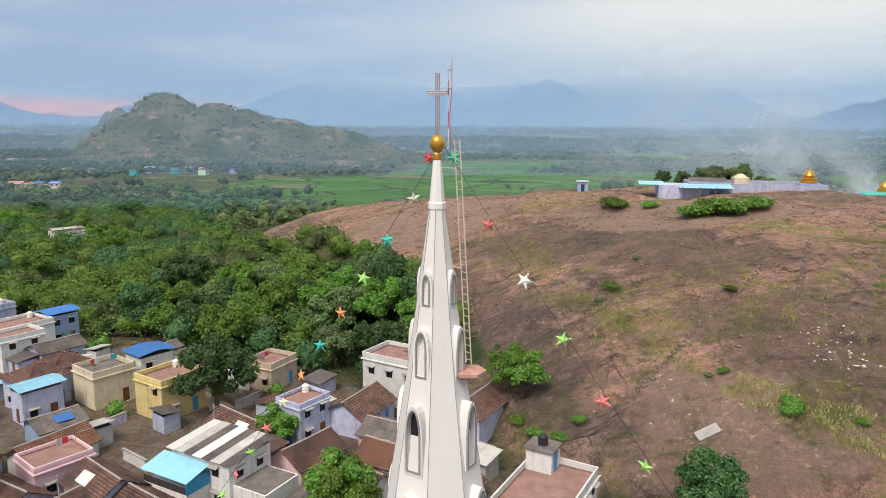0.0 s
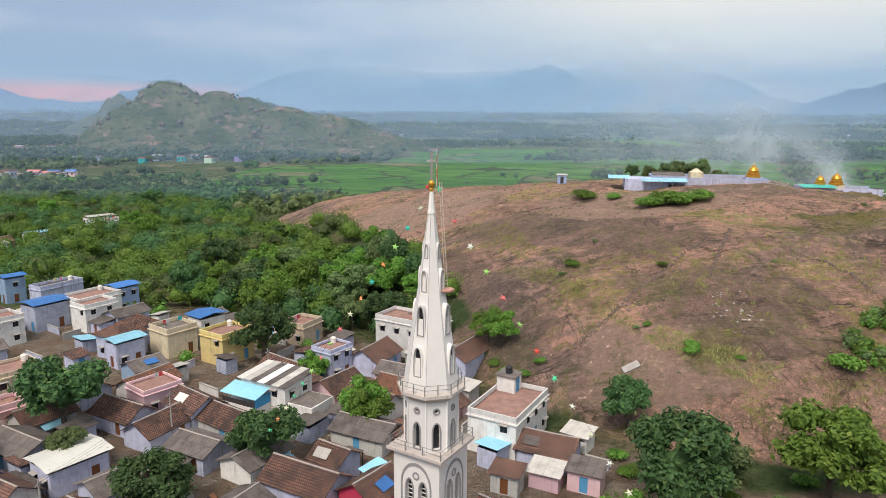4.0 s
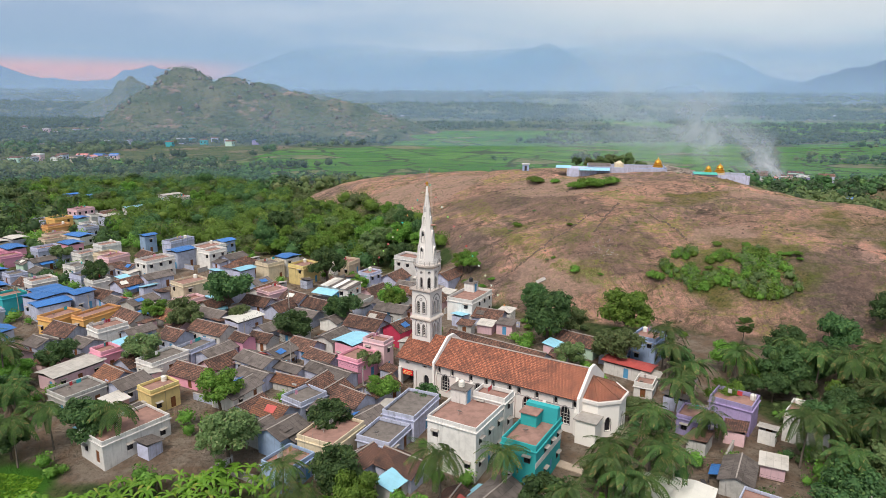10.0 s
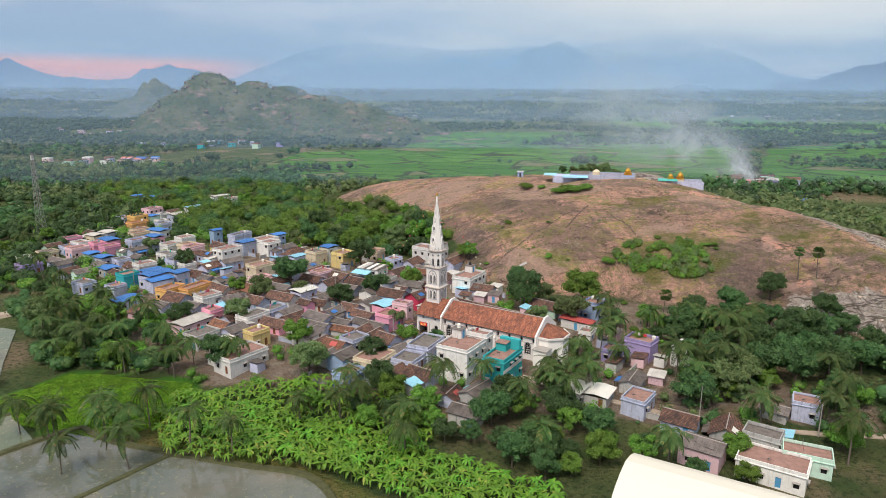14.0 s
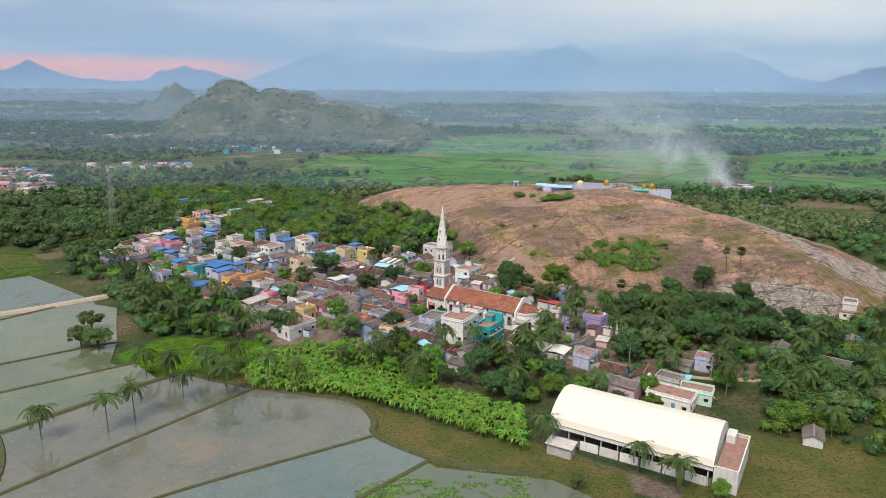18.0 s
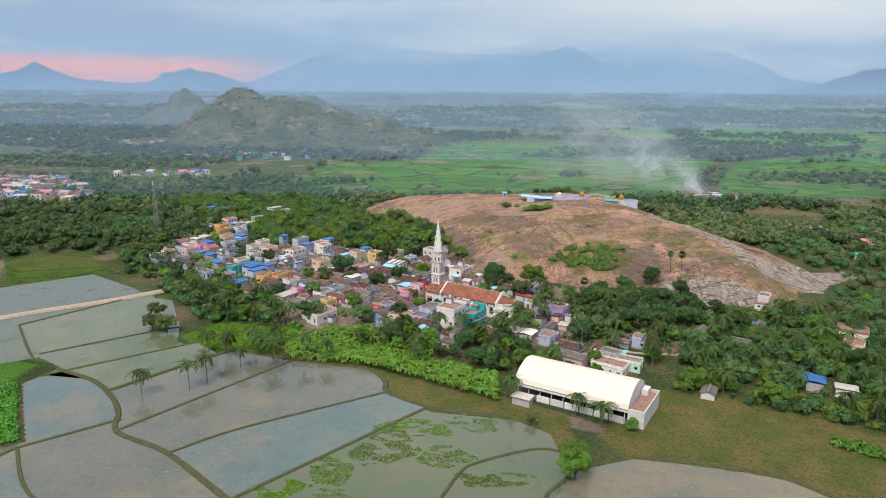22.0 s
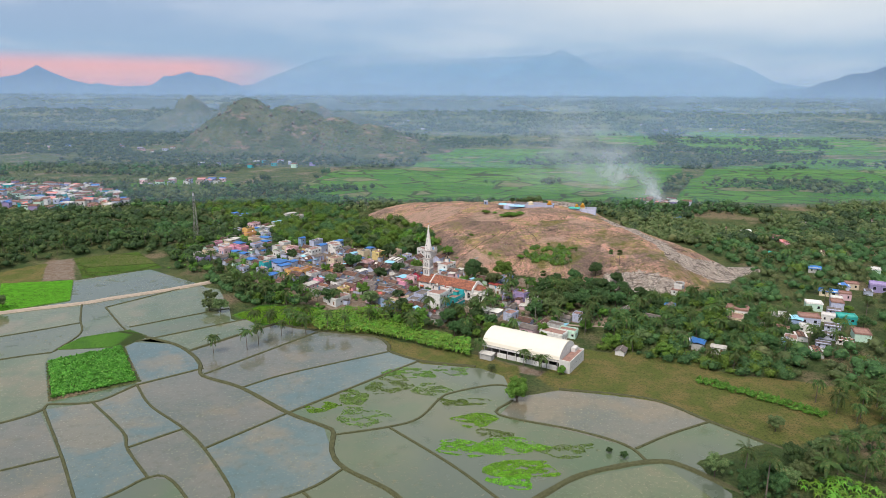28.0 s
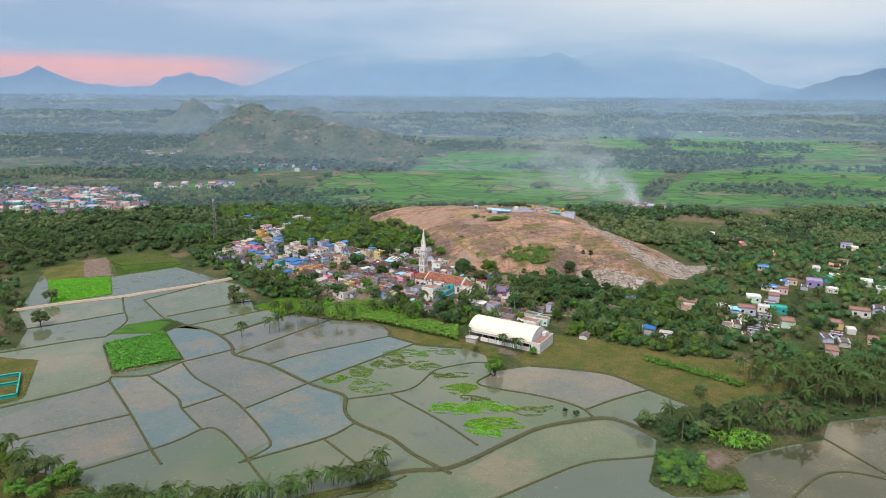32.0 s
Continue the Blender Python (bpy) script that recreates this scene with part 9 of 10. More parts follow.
def range_of(name, y, ridge, material, label, deep=260.0, jag=14.0, seed=50):
    """A mountain range: a ridge through a few summits, with spurs running down to the plain."""
    xs = np.linspace(ridge[0][0], ridge[-1][0], 420)
    top = np.interp(xs, [p[0] for p in ridge], [p[1] for p in ridge])
    ker = np.exp(-np.linspace(-2, 2, 9) ** 2)
    top = np.convolve(np.pad(top, 4, "edge"), ker / ker.sum(), "valid") + jag * (fbm(xs / 90, xs * 0 + seed, seed, 5) - 0.5) * 2
    rows = []
    for k, t in enumerate((0.0, 0.25, 0.5, 0.75, 1.0)):
        w = deep * (1 - t) * (1 + 0.7 * (fbm(xs / 130, xs * 0 + 3.0 + k * 0.2, seed + 1) - 0.5))
        rows.append(np.stack([xs, y - w, np.maximum(top * (0.15 * t + 0.85 * t * t), 0) - 4 * (1 - t)], -1))
    v = np.concatenate(rows)
    m = len(xs)
    i = np.arange(len(v)).reshape(-1, m)
    q = np.stack([i[:-1, :-1], i[:-1, 1:], i[1:, 1:], i[1:, :-1]], -1).reshape(-1, 4)
    single(name, array_mesh(name, v, q, material, True), None, label, "mountains", kind="structure")


# blues are haze put into the emission colour, second tint for the foot
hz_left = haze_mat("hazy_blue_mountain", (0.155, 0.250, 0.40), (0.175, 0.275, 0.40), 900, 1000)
hz_mid = haze_mat("hazy_cloud_mountain", (0.225, 0.385, 0.56), (0.205, 0.34, 0.48), 190, 460, 0.80)
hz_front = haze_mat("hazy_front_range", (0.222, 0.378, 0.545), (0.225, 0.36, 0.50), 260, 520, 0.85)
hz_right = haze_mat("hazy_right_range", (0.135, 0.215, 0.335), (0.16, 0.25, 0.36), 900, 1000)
range_of("backdrop_mountains", 4520, [(-1700, 90), (-1573, 165), (-1490, 168), (-1249, 265), (-1100, 320), (-1008, 340), (-900, 372), (-692, 400), (-325, 380), (-22, 352), (300, 360), (520, 385), (780, 372), (950, 392), (1061, 428), (1180, 416), (1292, 436), (1450, 420), (1602, 412), (1700, 372), (1838, 352), (2038, 280), (2225, 190), (2600, 150), (3300, 120)], hz_mid, "mountains in painted pale blue haze, fading into cloud", 120, 9, 60)
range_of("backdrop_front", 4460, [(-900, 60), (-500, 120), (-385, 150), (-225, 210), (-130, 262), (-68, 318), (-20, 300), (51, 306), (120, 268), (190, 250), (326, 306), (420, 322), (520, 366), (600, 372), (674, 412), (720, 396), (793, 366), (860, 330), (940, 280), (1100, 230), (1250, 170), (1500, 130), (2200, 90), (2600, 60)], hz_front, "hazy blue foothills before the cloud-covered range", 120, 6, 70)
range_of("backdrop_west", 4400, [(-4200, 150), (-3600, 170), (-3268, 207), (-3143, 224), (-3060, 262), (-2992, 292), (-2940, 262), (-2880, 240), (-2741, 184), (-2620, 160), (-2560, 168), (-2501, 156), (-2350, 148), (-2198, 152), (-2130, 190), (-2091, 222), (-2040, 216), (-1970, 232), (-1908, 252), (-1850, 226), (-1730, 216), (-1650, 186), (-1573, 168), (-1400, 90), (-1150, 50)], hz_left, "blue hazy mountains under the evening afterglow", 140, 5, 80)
range_of("backdrop_east", 4300, [(2000, 90), (2100, 138), (2140, 150), (2240, 140), (2300, 150), (2431, 199), (2500, 214), (2573, 246), (2719, 262), (2817, 300), (2950, 310), (3300, 260), (4200, 200)], hz_right, "wooded mountain in painted dark blue haze at the plain's edge", 120, 7, 90)


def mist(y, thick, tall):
    """A translucent blue sheet across the plain, added to stand in for distance haze."""
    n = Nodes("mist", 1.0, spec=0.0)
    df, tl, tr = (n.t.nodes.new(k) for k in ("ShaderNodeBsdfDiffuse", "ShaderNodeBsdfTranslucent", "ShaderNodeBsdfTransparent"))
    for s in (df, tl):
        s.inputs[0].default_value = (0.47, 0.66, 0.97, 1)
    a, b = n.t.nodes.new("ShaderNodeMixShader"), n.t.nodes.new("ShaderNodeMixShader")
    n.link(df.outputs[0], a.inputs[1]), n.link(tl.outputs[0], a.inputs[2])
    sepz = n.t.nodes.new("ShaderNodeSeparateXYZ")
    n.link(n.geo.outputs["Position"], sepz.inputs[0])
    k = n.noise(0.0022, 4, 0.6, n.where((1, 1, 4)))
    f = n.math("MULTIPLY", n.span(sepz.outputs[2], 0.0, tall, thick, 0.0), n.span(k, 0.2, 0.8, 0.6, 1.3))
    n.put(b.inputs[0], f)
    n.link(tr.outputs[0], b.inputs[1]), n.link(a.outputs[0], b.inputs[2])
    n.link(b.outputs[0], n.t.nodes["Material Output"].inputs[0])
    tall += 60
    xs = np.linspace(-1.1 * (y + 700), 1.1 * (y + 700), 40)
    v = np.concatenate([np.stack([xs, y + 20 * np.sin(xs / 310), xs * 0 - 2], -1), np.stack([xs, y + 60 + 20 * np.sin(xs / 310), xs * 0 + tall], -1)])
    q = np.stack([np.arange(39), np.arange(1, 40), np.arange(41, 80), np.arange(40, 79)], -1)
    ob = single("mist_bank", array_mesh("mist_bank", v, q, n.m, True), None, "translucent blue sheet added for distance haze over the plain", "mist", kind="structure")


# added sheets veil what lies behind: place along y, strength
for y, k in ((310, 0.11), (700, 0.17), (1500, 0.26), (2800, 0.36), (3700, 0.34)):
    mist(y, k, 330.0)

# ---- far settlements, smoke, mast, field crops ----
COTTAGE = {}
for key, sheet in (("brown", brown_tile), ("blue", SHEETS["blue"]), ("grey", SHEETS["asbestos"]), ("red", SHEETS["salmon"])):
    r = Shape()
    for sg in (1, -1):
        r.slab([(-0.56, sg * -0.58, 0.78), (0.56, sg * -0.58, 0.78), (0.56, 0, 1.12), (-0.56, 0, 1.12)][::sg], 0.04)
    COTTAGE[key] = r.data("roof", sheet)
FLAT_ROOF = Shape().box(-0.53, 0.53, -0.53, 0.53, 0.92, 0.97).box(-0.5, 0.5, -0.5, -0.46, 0.97, 1.1).box(-0.5, 0.5, 0.46, 0.5, 0.97, 1.1).box(-0.5, -0.46, -0.46, 0.46, 0.97, 1.1).box(0.46, 0.5, -0.46, 0.46, 0.97, 1.1)
COTTAGE["flat"] = FLAT_ROOF.data("roof", terrace)
COTTAGE["violet"] = FLAT_ROOF.data("roof", WALLS["violet"])
COTTAGE["green"] = FLAT_ROOF.data("roof", SHEETS["green"])
COTTAGE["pale"] = FLAT_ROOF.data("roof", WALLS["white"])
BODY = {k: Shape().box(-0.5, 0.5, -0.5, 0.5, -0.35, 0.92).data("wall", m) for k, m in WALLS.items()}
SLIT = Shape().box(-0.07, 0.07, -0.512, -0.49, 0.35, 0.68).data("window", dark_glass)


def cottage(x, y, w, d, h, roof, wall, turn):
    ob = thing("cottage", f"small {wall} village house with {roof} roof", "house", pose(x, y, ground_at(x, y), 0, 0, turn) @ Matrix.Diagonal((w, d, h, 1)), "houses of the next hamlets")
    part("wall", BODY[wall], None, ob), part("roof", COTTAGE[roof], None, ob)
    for dx in (-0.25, 0.25):
        part("window", SLIT, None, ob).matrix_basis = Matrix.Translation((dx, 0, 0))


def hamlet(poly, gap, count, turn):
    for x, y in scatter(poly, gap, count, False):
        flat = random.random() < 0.6
        cottage(x, y, random.uniform(7, 10), random.uniform(5.5, 8), random.uniform(3.2, 6.4), random.choice(("flat", "pale", "flat")) if flat else random.choice(("brown", "brown", "blue", "grey", "red")), random.choice(("white", "white", "white", "grey", "lavender", "lavender", "lavender", "blush", "cream", "mint", "teal", "violet")), turn + random.choice((0, 90)) + random.uniform(-6, 6))


# the eastern hamlet: place, width, depth, height, roof, wall
for x, y, w, d, h, roof, wall in (
    (164, -22, 12, 9, 6.2, "flat", "white"), (184, -26, 8, 7, 4.2, "pale", "white"), (179, -40, 9, 7, 3.6, "flat", "cream"), (196, -32, 11, 8, 5.6, "flat", "lavender"),
    (209, -11, 9, 7, 5.4, "pale", "mint"), (231, 15, 11, 7, 4.8, "blue", "cream"), (246, 27, 7, 6, 4.4, "blue", "lavender"), (252, 30, 8, 6, 4.6, "flat", "cream"),
    (265, 25, 11, 9, 6.0, "violet", "violet"), (223, -8, 8, 7, 5.2, "flat", "lavender"), (236, 8, 7, 6, 5.0, "flat", "blush"), (216, -30, 10, 7, 4.8, "green", "teal"),
    (208, -28, 7, 6, 4.4, "pale", "white"), (204, -40, 8, 6, 3.8, "grey", "lavender"), (195, -51, 9, 6, 3.8, "grey", "lavender"), (182, -53, 8, 6, 3.4, "brown", "white"),
    (172, -61, 7, 5, 3.8, "blue", "mint"), (211, -52, 10, 8, 5.0, "flat", "mint"), (181, -70, 8, 6, 3.4, "brown", "grey"), (285, 62, 8, 6, 5.4, "pale", "mint"),
    (306, 76, 8, 6, 4.2, "red", "blush"), (291, 47, 8, 6, 3.6, "pale", "white"), (281, 38, 7, 6, 4.6, "green", "teal"), (303, 30, 11, 8, 4.4, "pale", "white"),
    (302, 11, 9, 8, 4.6, "pale", "white"), (336, 65, 9, 7, 4.6, "grey", "lavender"), (261, -35, 12, 8, 5.4, "flat", "white"), (275, -30, 9, 7, 5.2, "grey", "lavender"),
    (237, -54, 8, 7, 4.8, "flat", "yellow"), (241, -62, 6, 5, 3.6, "pale", "white"), (222, -73, 9, 6, 3.6, "grey", "lavender"), (228, -79, 9, 6, 3.4, "grey", "grey"),
    (217, -88, 10, 7, 3.6, "flat", "blush"), (245, -76, 9, 6, 3.4, "flat", "cream"), (249, 67, 8, 7, 5.0, "blue", "grey"), (241, 110, 7, 6, 3.4, "green", "mint"),
    (267, 162, 9, 7, 4.8, "flat", "pink"), (268, 149, 9, 7, 4.2, "red", "pink"), (251, 181, 9, 7, 5.4, "pale", "white"), (242, 193, 8, 6, 4.8, "flat", "white"),
    (317, 227, 10, 7, 4.4, "grey", "white"), (318, 267, 9, 7, 4.0, "pale", "white"), (215, 245, 8, 6, 4.2, "blue", "blue"), (387, 232, 13, 8, 5.8, "flat", "blush"),
    (353, 145, 10, 7, 4.6, "violet", "lavender"), (355, 136, 7, 6, 3.8, "pale", "cream"), (281, 116, 8, 6, 3.6, "brown", "cream"), (143, 9, 8, 5, 3.0, "flat", "white"),
    (133, -9, 6, 5, 3.0, "blue", "blue"), (130, -57, 6, 5, 3.2, "blue", "grey"), (190, -42, 7, 6, 3.8, "pale", "white"), (200, -58, 8, 6, 3.4, "brown", "white"),
    (188, -62, 7, 5, 3.2, "grey", "lavender"), (230, -68, 7, 6, 3.4, "brown", "lavender"), (216, -18, 7, 6, 4.2, "grey", "lavender"), (228, 2, 7, 5, 4.0, "pale", "blush"),
    (270, 12, 8, 6, 3.8, "pale", "white"), (255, 18, 6, 5, 3.6, "grey", "lavender"), (320, 90, 8, 6, 3.8, "flat", "white"), (345, 160, 8, 6, 4.0, "grey", "white")):
    cottage(x, y, 0.88 * w, 0.88 * d, 0.8 * h, roof, wall, -22 + 90 * ((x + y) % 2) + random.uniform(-9, 9))
hamlet([(-610, 452), (-444, 470), (-318, 300), (-330, 268), (-367, 256), (-480, 262)], 9.5, 170, 10)
hamlet([(-395, 480), (-300, 520), (-290, 490), (-370, 455)], 12.0, 14, 0)
hamlet([(200, 345), (240, 350), (262, 320), (212, 315)], 9.0, 10, -25)
hamlet([(-430, 700), (-300, 760), (-200, 700), (-300, 640)], 26.0, 10, 0)
hamlet([(-900, 1000), (-560, 900), (-560, 1150)], 30.0, 12, 0)
hamlet([(420, 1900), (900, 2300), (1300, 2000), (900, 1600)], 90.0, 10, 0)
hamlet([(-300, 1300), (100, 1900), (-200, 2200), (-700, 1900)], 100.0, 12, 0)

for poly, gap, count in ((HAMLET, 8.0, 40), (HAMLET_S, 8.0, 26)):
    homes = [o.location for o in bpy.data.objects if o.name.split(".")[0] == "cottage" and o.location.x < 300]
    for x, y in scatter(poly, gap, count):
        if all((x - q.x) ** 2 + (y - q.y) ** 2 > 36 for q in homes):
            (palm(x, y, random.uniform(7, 10)) if random.random() < 0.4 else tree(x, y, random.uniform(2.2, 3.6), random.choice("ddfo")))
WEST_CORNER = [(-300, 44), (-284, 30), (-262, 2), (-248, -34), (-222, -66), (-212, -92), (-240, -110), (-320, -100), (-420, -40)]
for k, m in enumerate((leaf_deep, leaf_olive)):
    some = mask_spots(WEST_CORNER, 420, 335 + k)
    clump_field("corner_greens", some, rr.uniform(1.6, 4.0, len(some)), 90, 0.11, m, "dark trees at the end of the field road", 340 + k)
for x, y in scatter(WEST_CORNER, 9.0, 26):
    palm(x, y, random.uniform(7, 10))
tree(100.5, -167.0, 4.0, "o")
for x, y in ((108, -174), (115, -177), (121, -172), (127, -168), (134, -162), (141, -154), (128, -160), (117, -168), (168, -166), (173, -158)):
    tree(x, y, random.uniform(2.8, 4.0), random.choice("ddo"))
palm(111.5, -178.5, 13.5), palm(108.0, -170.0, 12.0)
for x, y in ((140, -165), (146, -169), (152, -171), (158, -172), (163, -171), (169, -167), (147, -158), (154, -162), (162, -160), (140, -158), (133, -170), (150, -152), (158, -152), (166, -154)):
    palm(x, y, random.uniform(6.5, 9.0))
for x, y in scatter([(122, -173), (136, -168), (149, -175), (138, -184), (127, -182)], 1.8, 46, False):
    banana(x, y, random.uniform(0.8, 1.2))
for k, (poly, m) in enumerate((([(99, -187), (116, -184), (115, -196), (111, -208), (95, -209)], leaf_fresh), ([(98, -188), (115, -186), (112, -207), (96, -208)], leaf_deep), ([(112, -200), (125, -200), (124, -209), (110, -211)], leaf_fresh))):
    some = mask_spots(poly, 90, 310 + k)
    clump_field("bank_bushes", some, rr.uniform(0.8, 2.3, len(some)), 260, 0.085, m, "dense green bushes on the paddy bank", 320 + k)
for x, y in scatter([(158, -112), (200, -104), (236, -112), (230, -148), (205, -148), (182, -142), (166, -132)], 5.2, 62, False):
    palm(x, y, random.uniform(7.5, 11))
isle = mask_spots([(106, -178), (118, -180), (140, -172), (172, -164), (178, -156), (204, -148), (232, -148), (238, -116), (190, -116), (172, -130), (146, -140), (124, -152), (104, -162)], 420, 171)
clump_field("island_greens", isle, rr.uniform(0.7, 2.0, len(isle)), 110, 0.13, leaf_deep, "dark undergrowth below palms on the paddy bank", 172)
for x, y in scatter([(-100, -222), (-60, -225), (-39, -222), (-22, -214), (0, -206), (3, -210), (-23, -219), (-60, -232), (-100, -236)], 3.6, 34, False):
    palm(x, y, random.uniform(5.5, 7.5))
for x, y in scatter([(-190, -186), (-157, -190), (-128, -207), (-104, -216), (-130, -240), (-190, -230)], 4.2, 34, False):
    (tree(x, y, random.uniform(2.6, 4.2), random.choice("dff")) if random.random() < 0.6 else palm(x, y, random.uniform(6, 9)))
for x, y in scatter([(60, 30), (78, 22), (98, -18), (84, -44), (50, -50), (40, -40), (62, -22), (62, 0), (40, 6), (44, 22)], 6.4, 24):
    tree(x, y, random.uniform(2.4, 4.0), random.choice("ddff"))
for x, y in scatter([(60, 30), (78, 22), (98, -18), (84, -44), (50, -50), (40, -40), (62, -22), (36, 0), (44, 22)], 8.0, 8):
    palm(x, y, random.uniform(7, 11))


def tufts(name, poly, count, size, material, label, seed, patch=0.0, scale=9.0, lift=0.0):
    """Upright blades in small bunches over a plot; patch thins them to clumps."""
    p = mask_spots(poly, count, seed)
    if patch:
        p = p[fbm(p[:, 0] / scale, p[:, 1] / (scale * 0.45), seed, 4) > patch]
    r = np.random.default_rng(seed)
    n = len(p)
    z = np.maximum(height(p[:, 0], p[:, 1]), lift)
    a = r.random(n) * 6.28
    s = size * (0.6 + 0.8 * r.random(n))
    dx, dy = np.cos(a) * s, np.sin(a) * s
    c = np.stack([p[:, 0], p[:, 1], z], -1)
    lean = r.normal(size=(n, 2)) * 0.5 * s[:, None]
    v = np.stack([c + np.stack([-dx, -dy, 0 * dx], -1), c + np.stack([dx, dy, 0 * dx], -1), c + np.stack([dx * 1.2 + lean[:, 0], dy * 1.2 + lean[:, 1], s * 0.9], -1), c + np.stack([-dx * 1.2 + lean[:, 0], -dy * 1.2 + lean[:, 1], s * 0.9], -1)], 1).reshape(-1, 3)
    single(name, array_mesh(name, v, np.arange(len(v)).reshape(-1, 4), material), None, label, "plants", kind="stuff")


young_rice = leafy("thin_rice", (0.14, 0.25, 0.05), (0.19, 0.31, 0.06), (0.25, 0.33, 0.09))
seedling = leafy("rice_seedlings", (0.17, 0.40, 0.03), (0.22, 0.48, 0.04), (0.30, 0.52, 0.06))
for k, (x, y, a, b) in enumerate(((-35, -124, 5.4, 3.9), (-24, -116, 5.0, 9.0), (-18, -130, 8.5, 6.7), (-10, -102, 8.3, 8.0), (-2, -90, 9.8, 6.0), (16, -86, 7.4, 4.9), (25, -132, 7.3, 4.5), (20, -117, 8.9, 3.9), (21, -152, 9.7, 4.6), (36, -150, 11.7, 4.6), (40, -164, 10.1, 5.9), (36, -171, 6.2, 4.2), (55, -153, 7.7, 3.3), (64, -150, 3.5, 2.8), (31, -142, 6.0, 3.3), (7, -106, 7.0, 4.4))):
    ring = [(x + a * 1.15 * math.cos(t) * (1 + 0.22 * math.sin(3 * t + k)), y + b * 1.15 * math.sin(t) * (1 + 0.25 * math.sin(2 * t + 2 * k))) for t in (0.35 * q for q in range(18))]
    dense = k in (0, 6, 8, 9, 10, 11)
    tufts("rice_seedlings", ring, int(a * b * (170 if dense else 90)), 0.15, seedling if dense else young_rice, "bright green rice seedlings standing in water", 300 + k, 0.40 if dense else 0.47, 4.0, 0.0)
tufts("rice_seedlings", FIELD, 52000, 0.13, seedling, "dense bright green young rice in a small field", 63, 0.0, 9.0, 0.0)
crop = mask_spots([(-165, -86), (-142, -67), (-117, -104), (-142, -121)], 4200, 65)
clump_field("taro_crop", crop, rr.uniform(0.5, 0.95, len(crop)), 16, 0.5, crop_leaves, "leafy green root crop in a square plot", 66, lift=0.8)
tufts("rice_seedlings", [(-270, 34), (-230, 44), (-208, 3), (-235, -20)], 42000, 0.20, seedling, "dense bright green young rice beside the road", 330, 0.0, 9.0, 0.0)
tufts("young_rice", [(-262, 100), (-225, 121), (-188, 79), (-226, 49)], 30000, 0.18, young_rice, "thin young rice in a field before the woods", 331, 0.0, 9.0, 0.0)
row = np.stack([np.linspace(119, 156, 60), np.linspace(-95, -125, 60)], -1)
row = np.concatenate([row + rr.normal(size=row.shape) * 0.6 + o for o in ((0, 0), (2.5, 2.0))])
clump_field("crop_rows", row, rr.uniform(0.7, 1.3, len(row)), 24, 0.4, crop_leaves, "rows of young banana plants along a meadow", 67, lift=0.9)


def blades(name, poly, bunches, per, tall, material, label, seed, patch=0.0, scale=12.0):
    """Bunches of narrow arching grass blades."""
    p = mask_spots(poly, bunches, seed)
    if patch:
        p = p[fbm(p[:, 0] / scale, p[:, 1] / scale, seed, 4) > patch]
    r = np.random.default_rng(seed)
    p = np.repeat(p, per, 0) + r.normal(size=(len(p) * per, 2)) * 0.28
    n_ = len(p)
    z = height(p[:, 0], p[:, 1]) - 0.05
    a, h = r.random(n_) * 6.28, tall * (0.4 + 0.8 * r.random(n_))
    w = 0.05 + 0.05 * r.random(n_)
    side = np.stack([np.cos(a) * w, np.sin(a) * w, 0 * w], -1)
    lean = np.stack([r.normal(size=n_) * 0.3 * h, r.normal(size=n_) * 0.3 * h, h], -1)
    c = np.stack([p[:, 0], p[:, 1], z], -1)
    v = np.stack([c - side, c + side, c + lean + side * 0.3, c + lean - side * 0.3], 1).reshape(-1, 3)
    single(name, array_mesh(name, v, np.arange(len(v)).reshape(-1, 4), material), None, label, "grass", kind="stuff")


blades("dry_grass", ROCK, 4200, 10, 0.36, grass_blades, "dry yellow grass in the cracks of the rock", 68, 0.57, 15.0)
for k, (a, b, wide) in enumerate((((14, 136), (19, 108), 4), ((19, 108), (22, 93), 3), ((22, 93), (32, 74), 2.4), ((32, 74), (38, 67), 3), ((38, 67), (48, 62), 4.5), ((56, 82), (62, 92), 4), ((52, 116), (66, 107), 6), ((24, 100), (44, 96), 1.6), ((10, 112), (26, 84), 1.5))):
    blades("crack_grass", [(a[0] - wide * 0.5, a[1] - wide * 0.4), (b[0] - wide * 0.5, b[1] - wide * 0.4), (b[0] + wide * 0.5, b[1] + wide * 0.4), (a[0] + wide * 0.5, a[1] + wide * 0.4)], 420, 10, 0.30, grass_blades, "band of yellow-green grass along a crack in the rock", 200 + k, 0.44, 5.0)
blades("dry_grass", [(16, 62), (40, 56), (100, 50), (110, 66), (60, 100), (20, 96)], 1100, 12, 0.6, grass_blades, "tall dry grass on the rock's lower flank", 69, 0.56, 9.0)
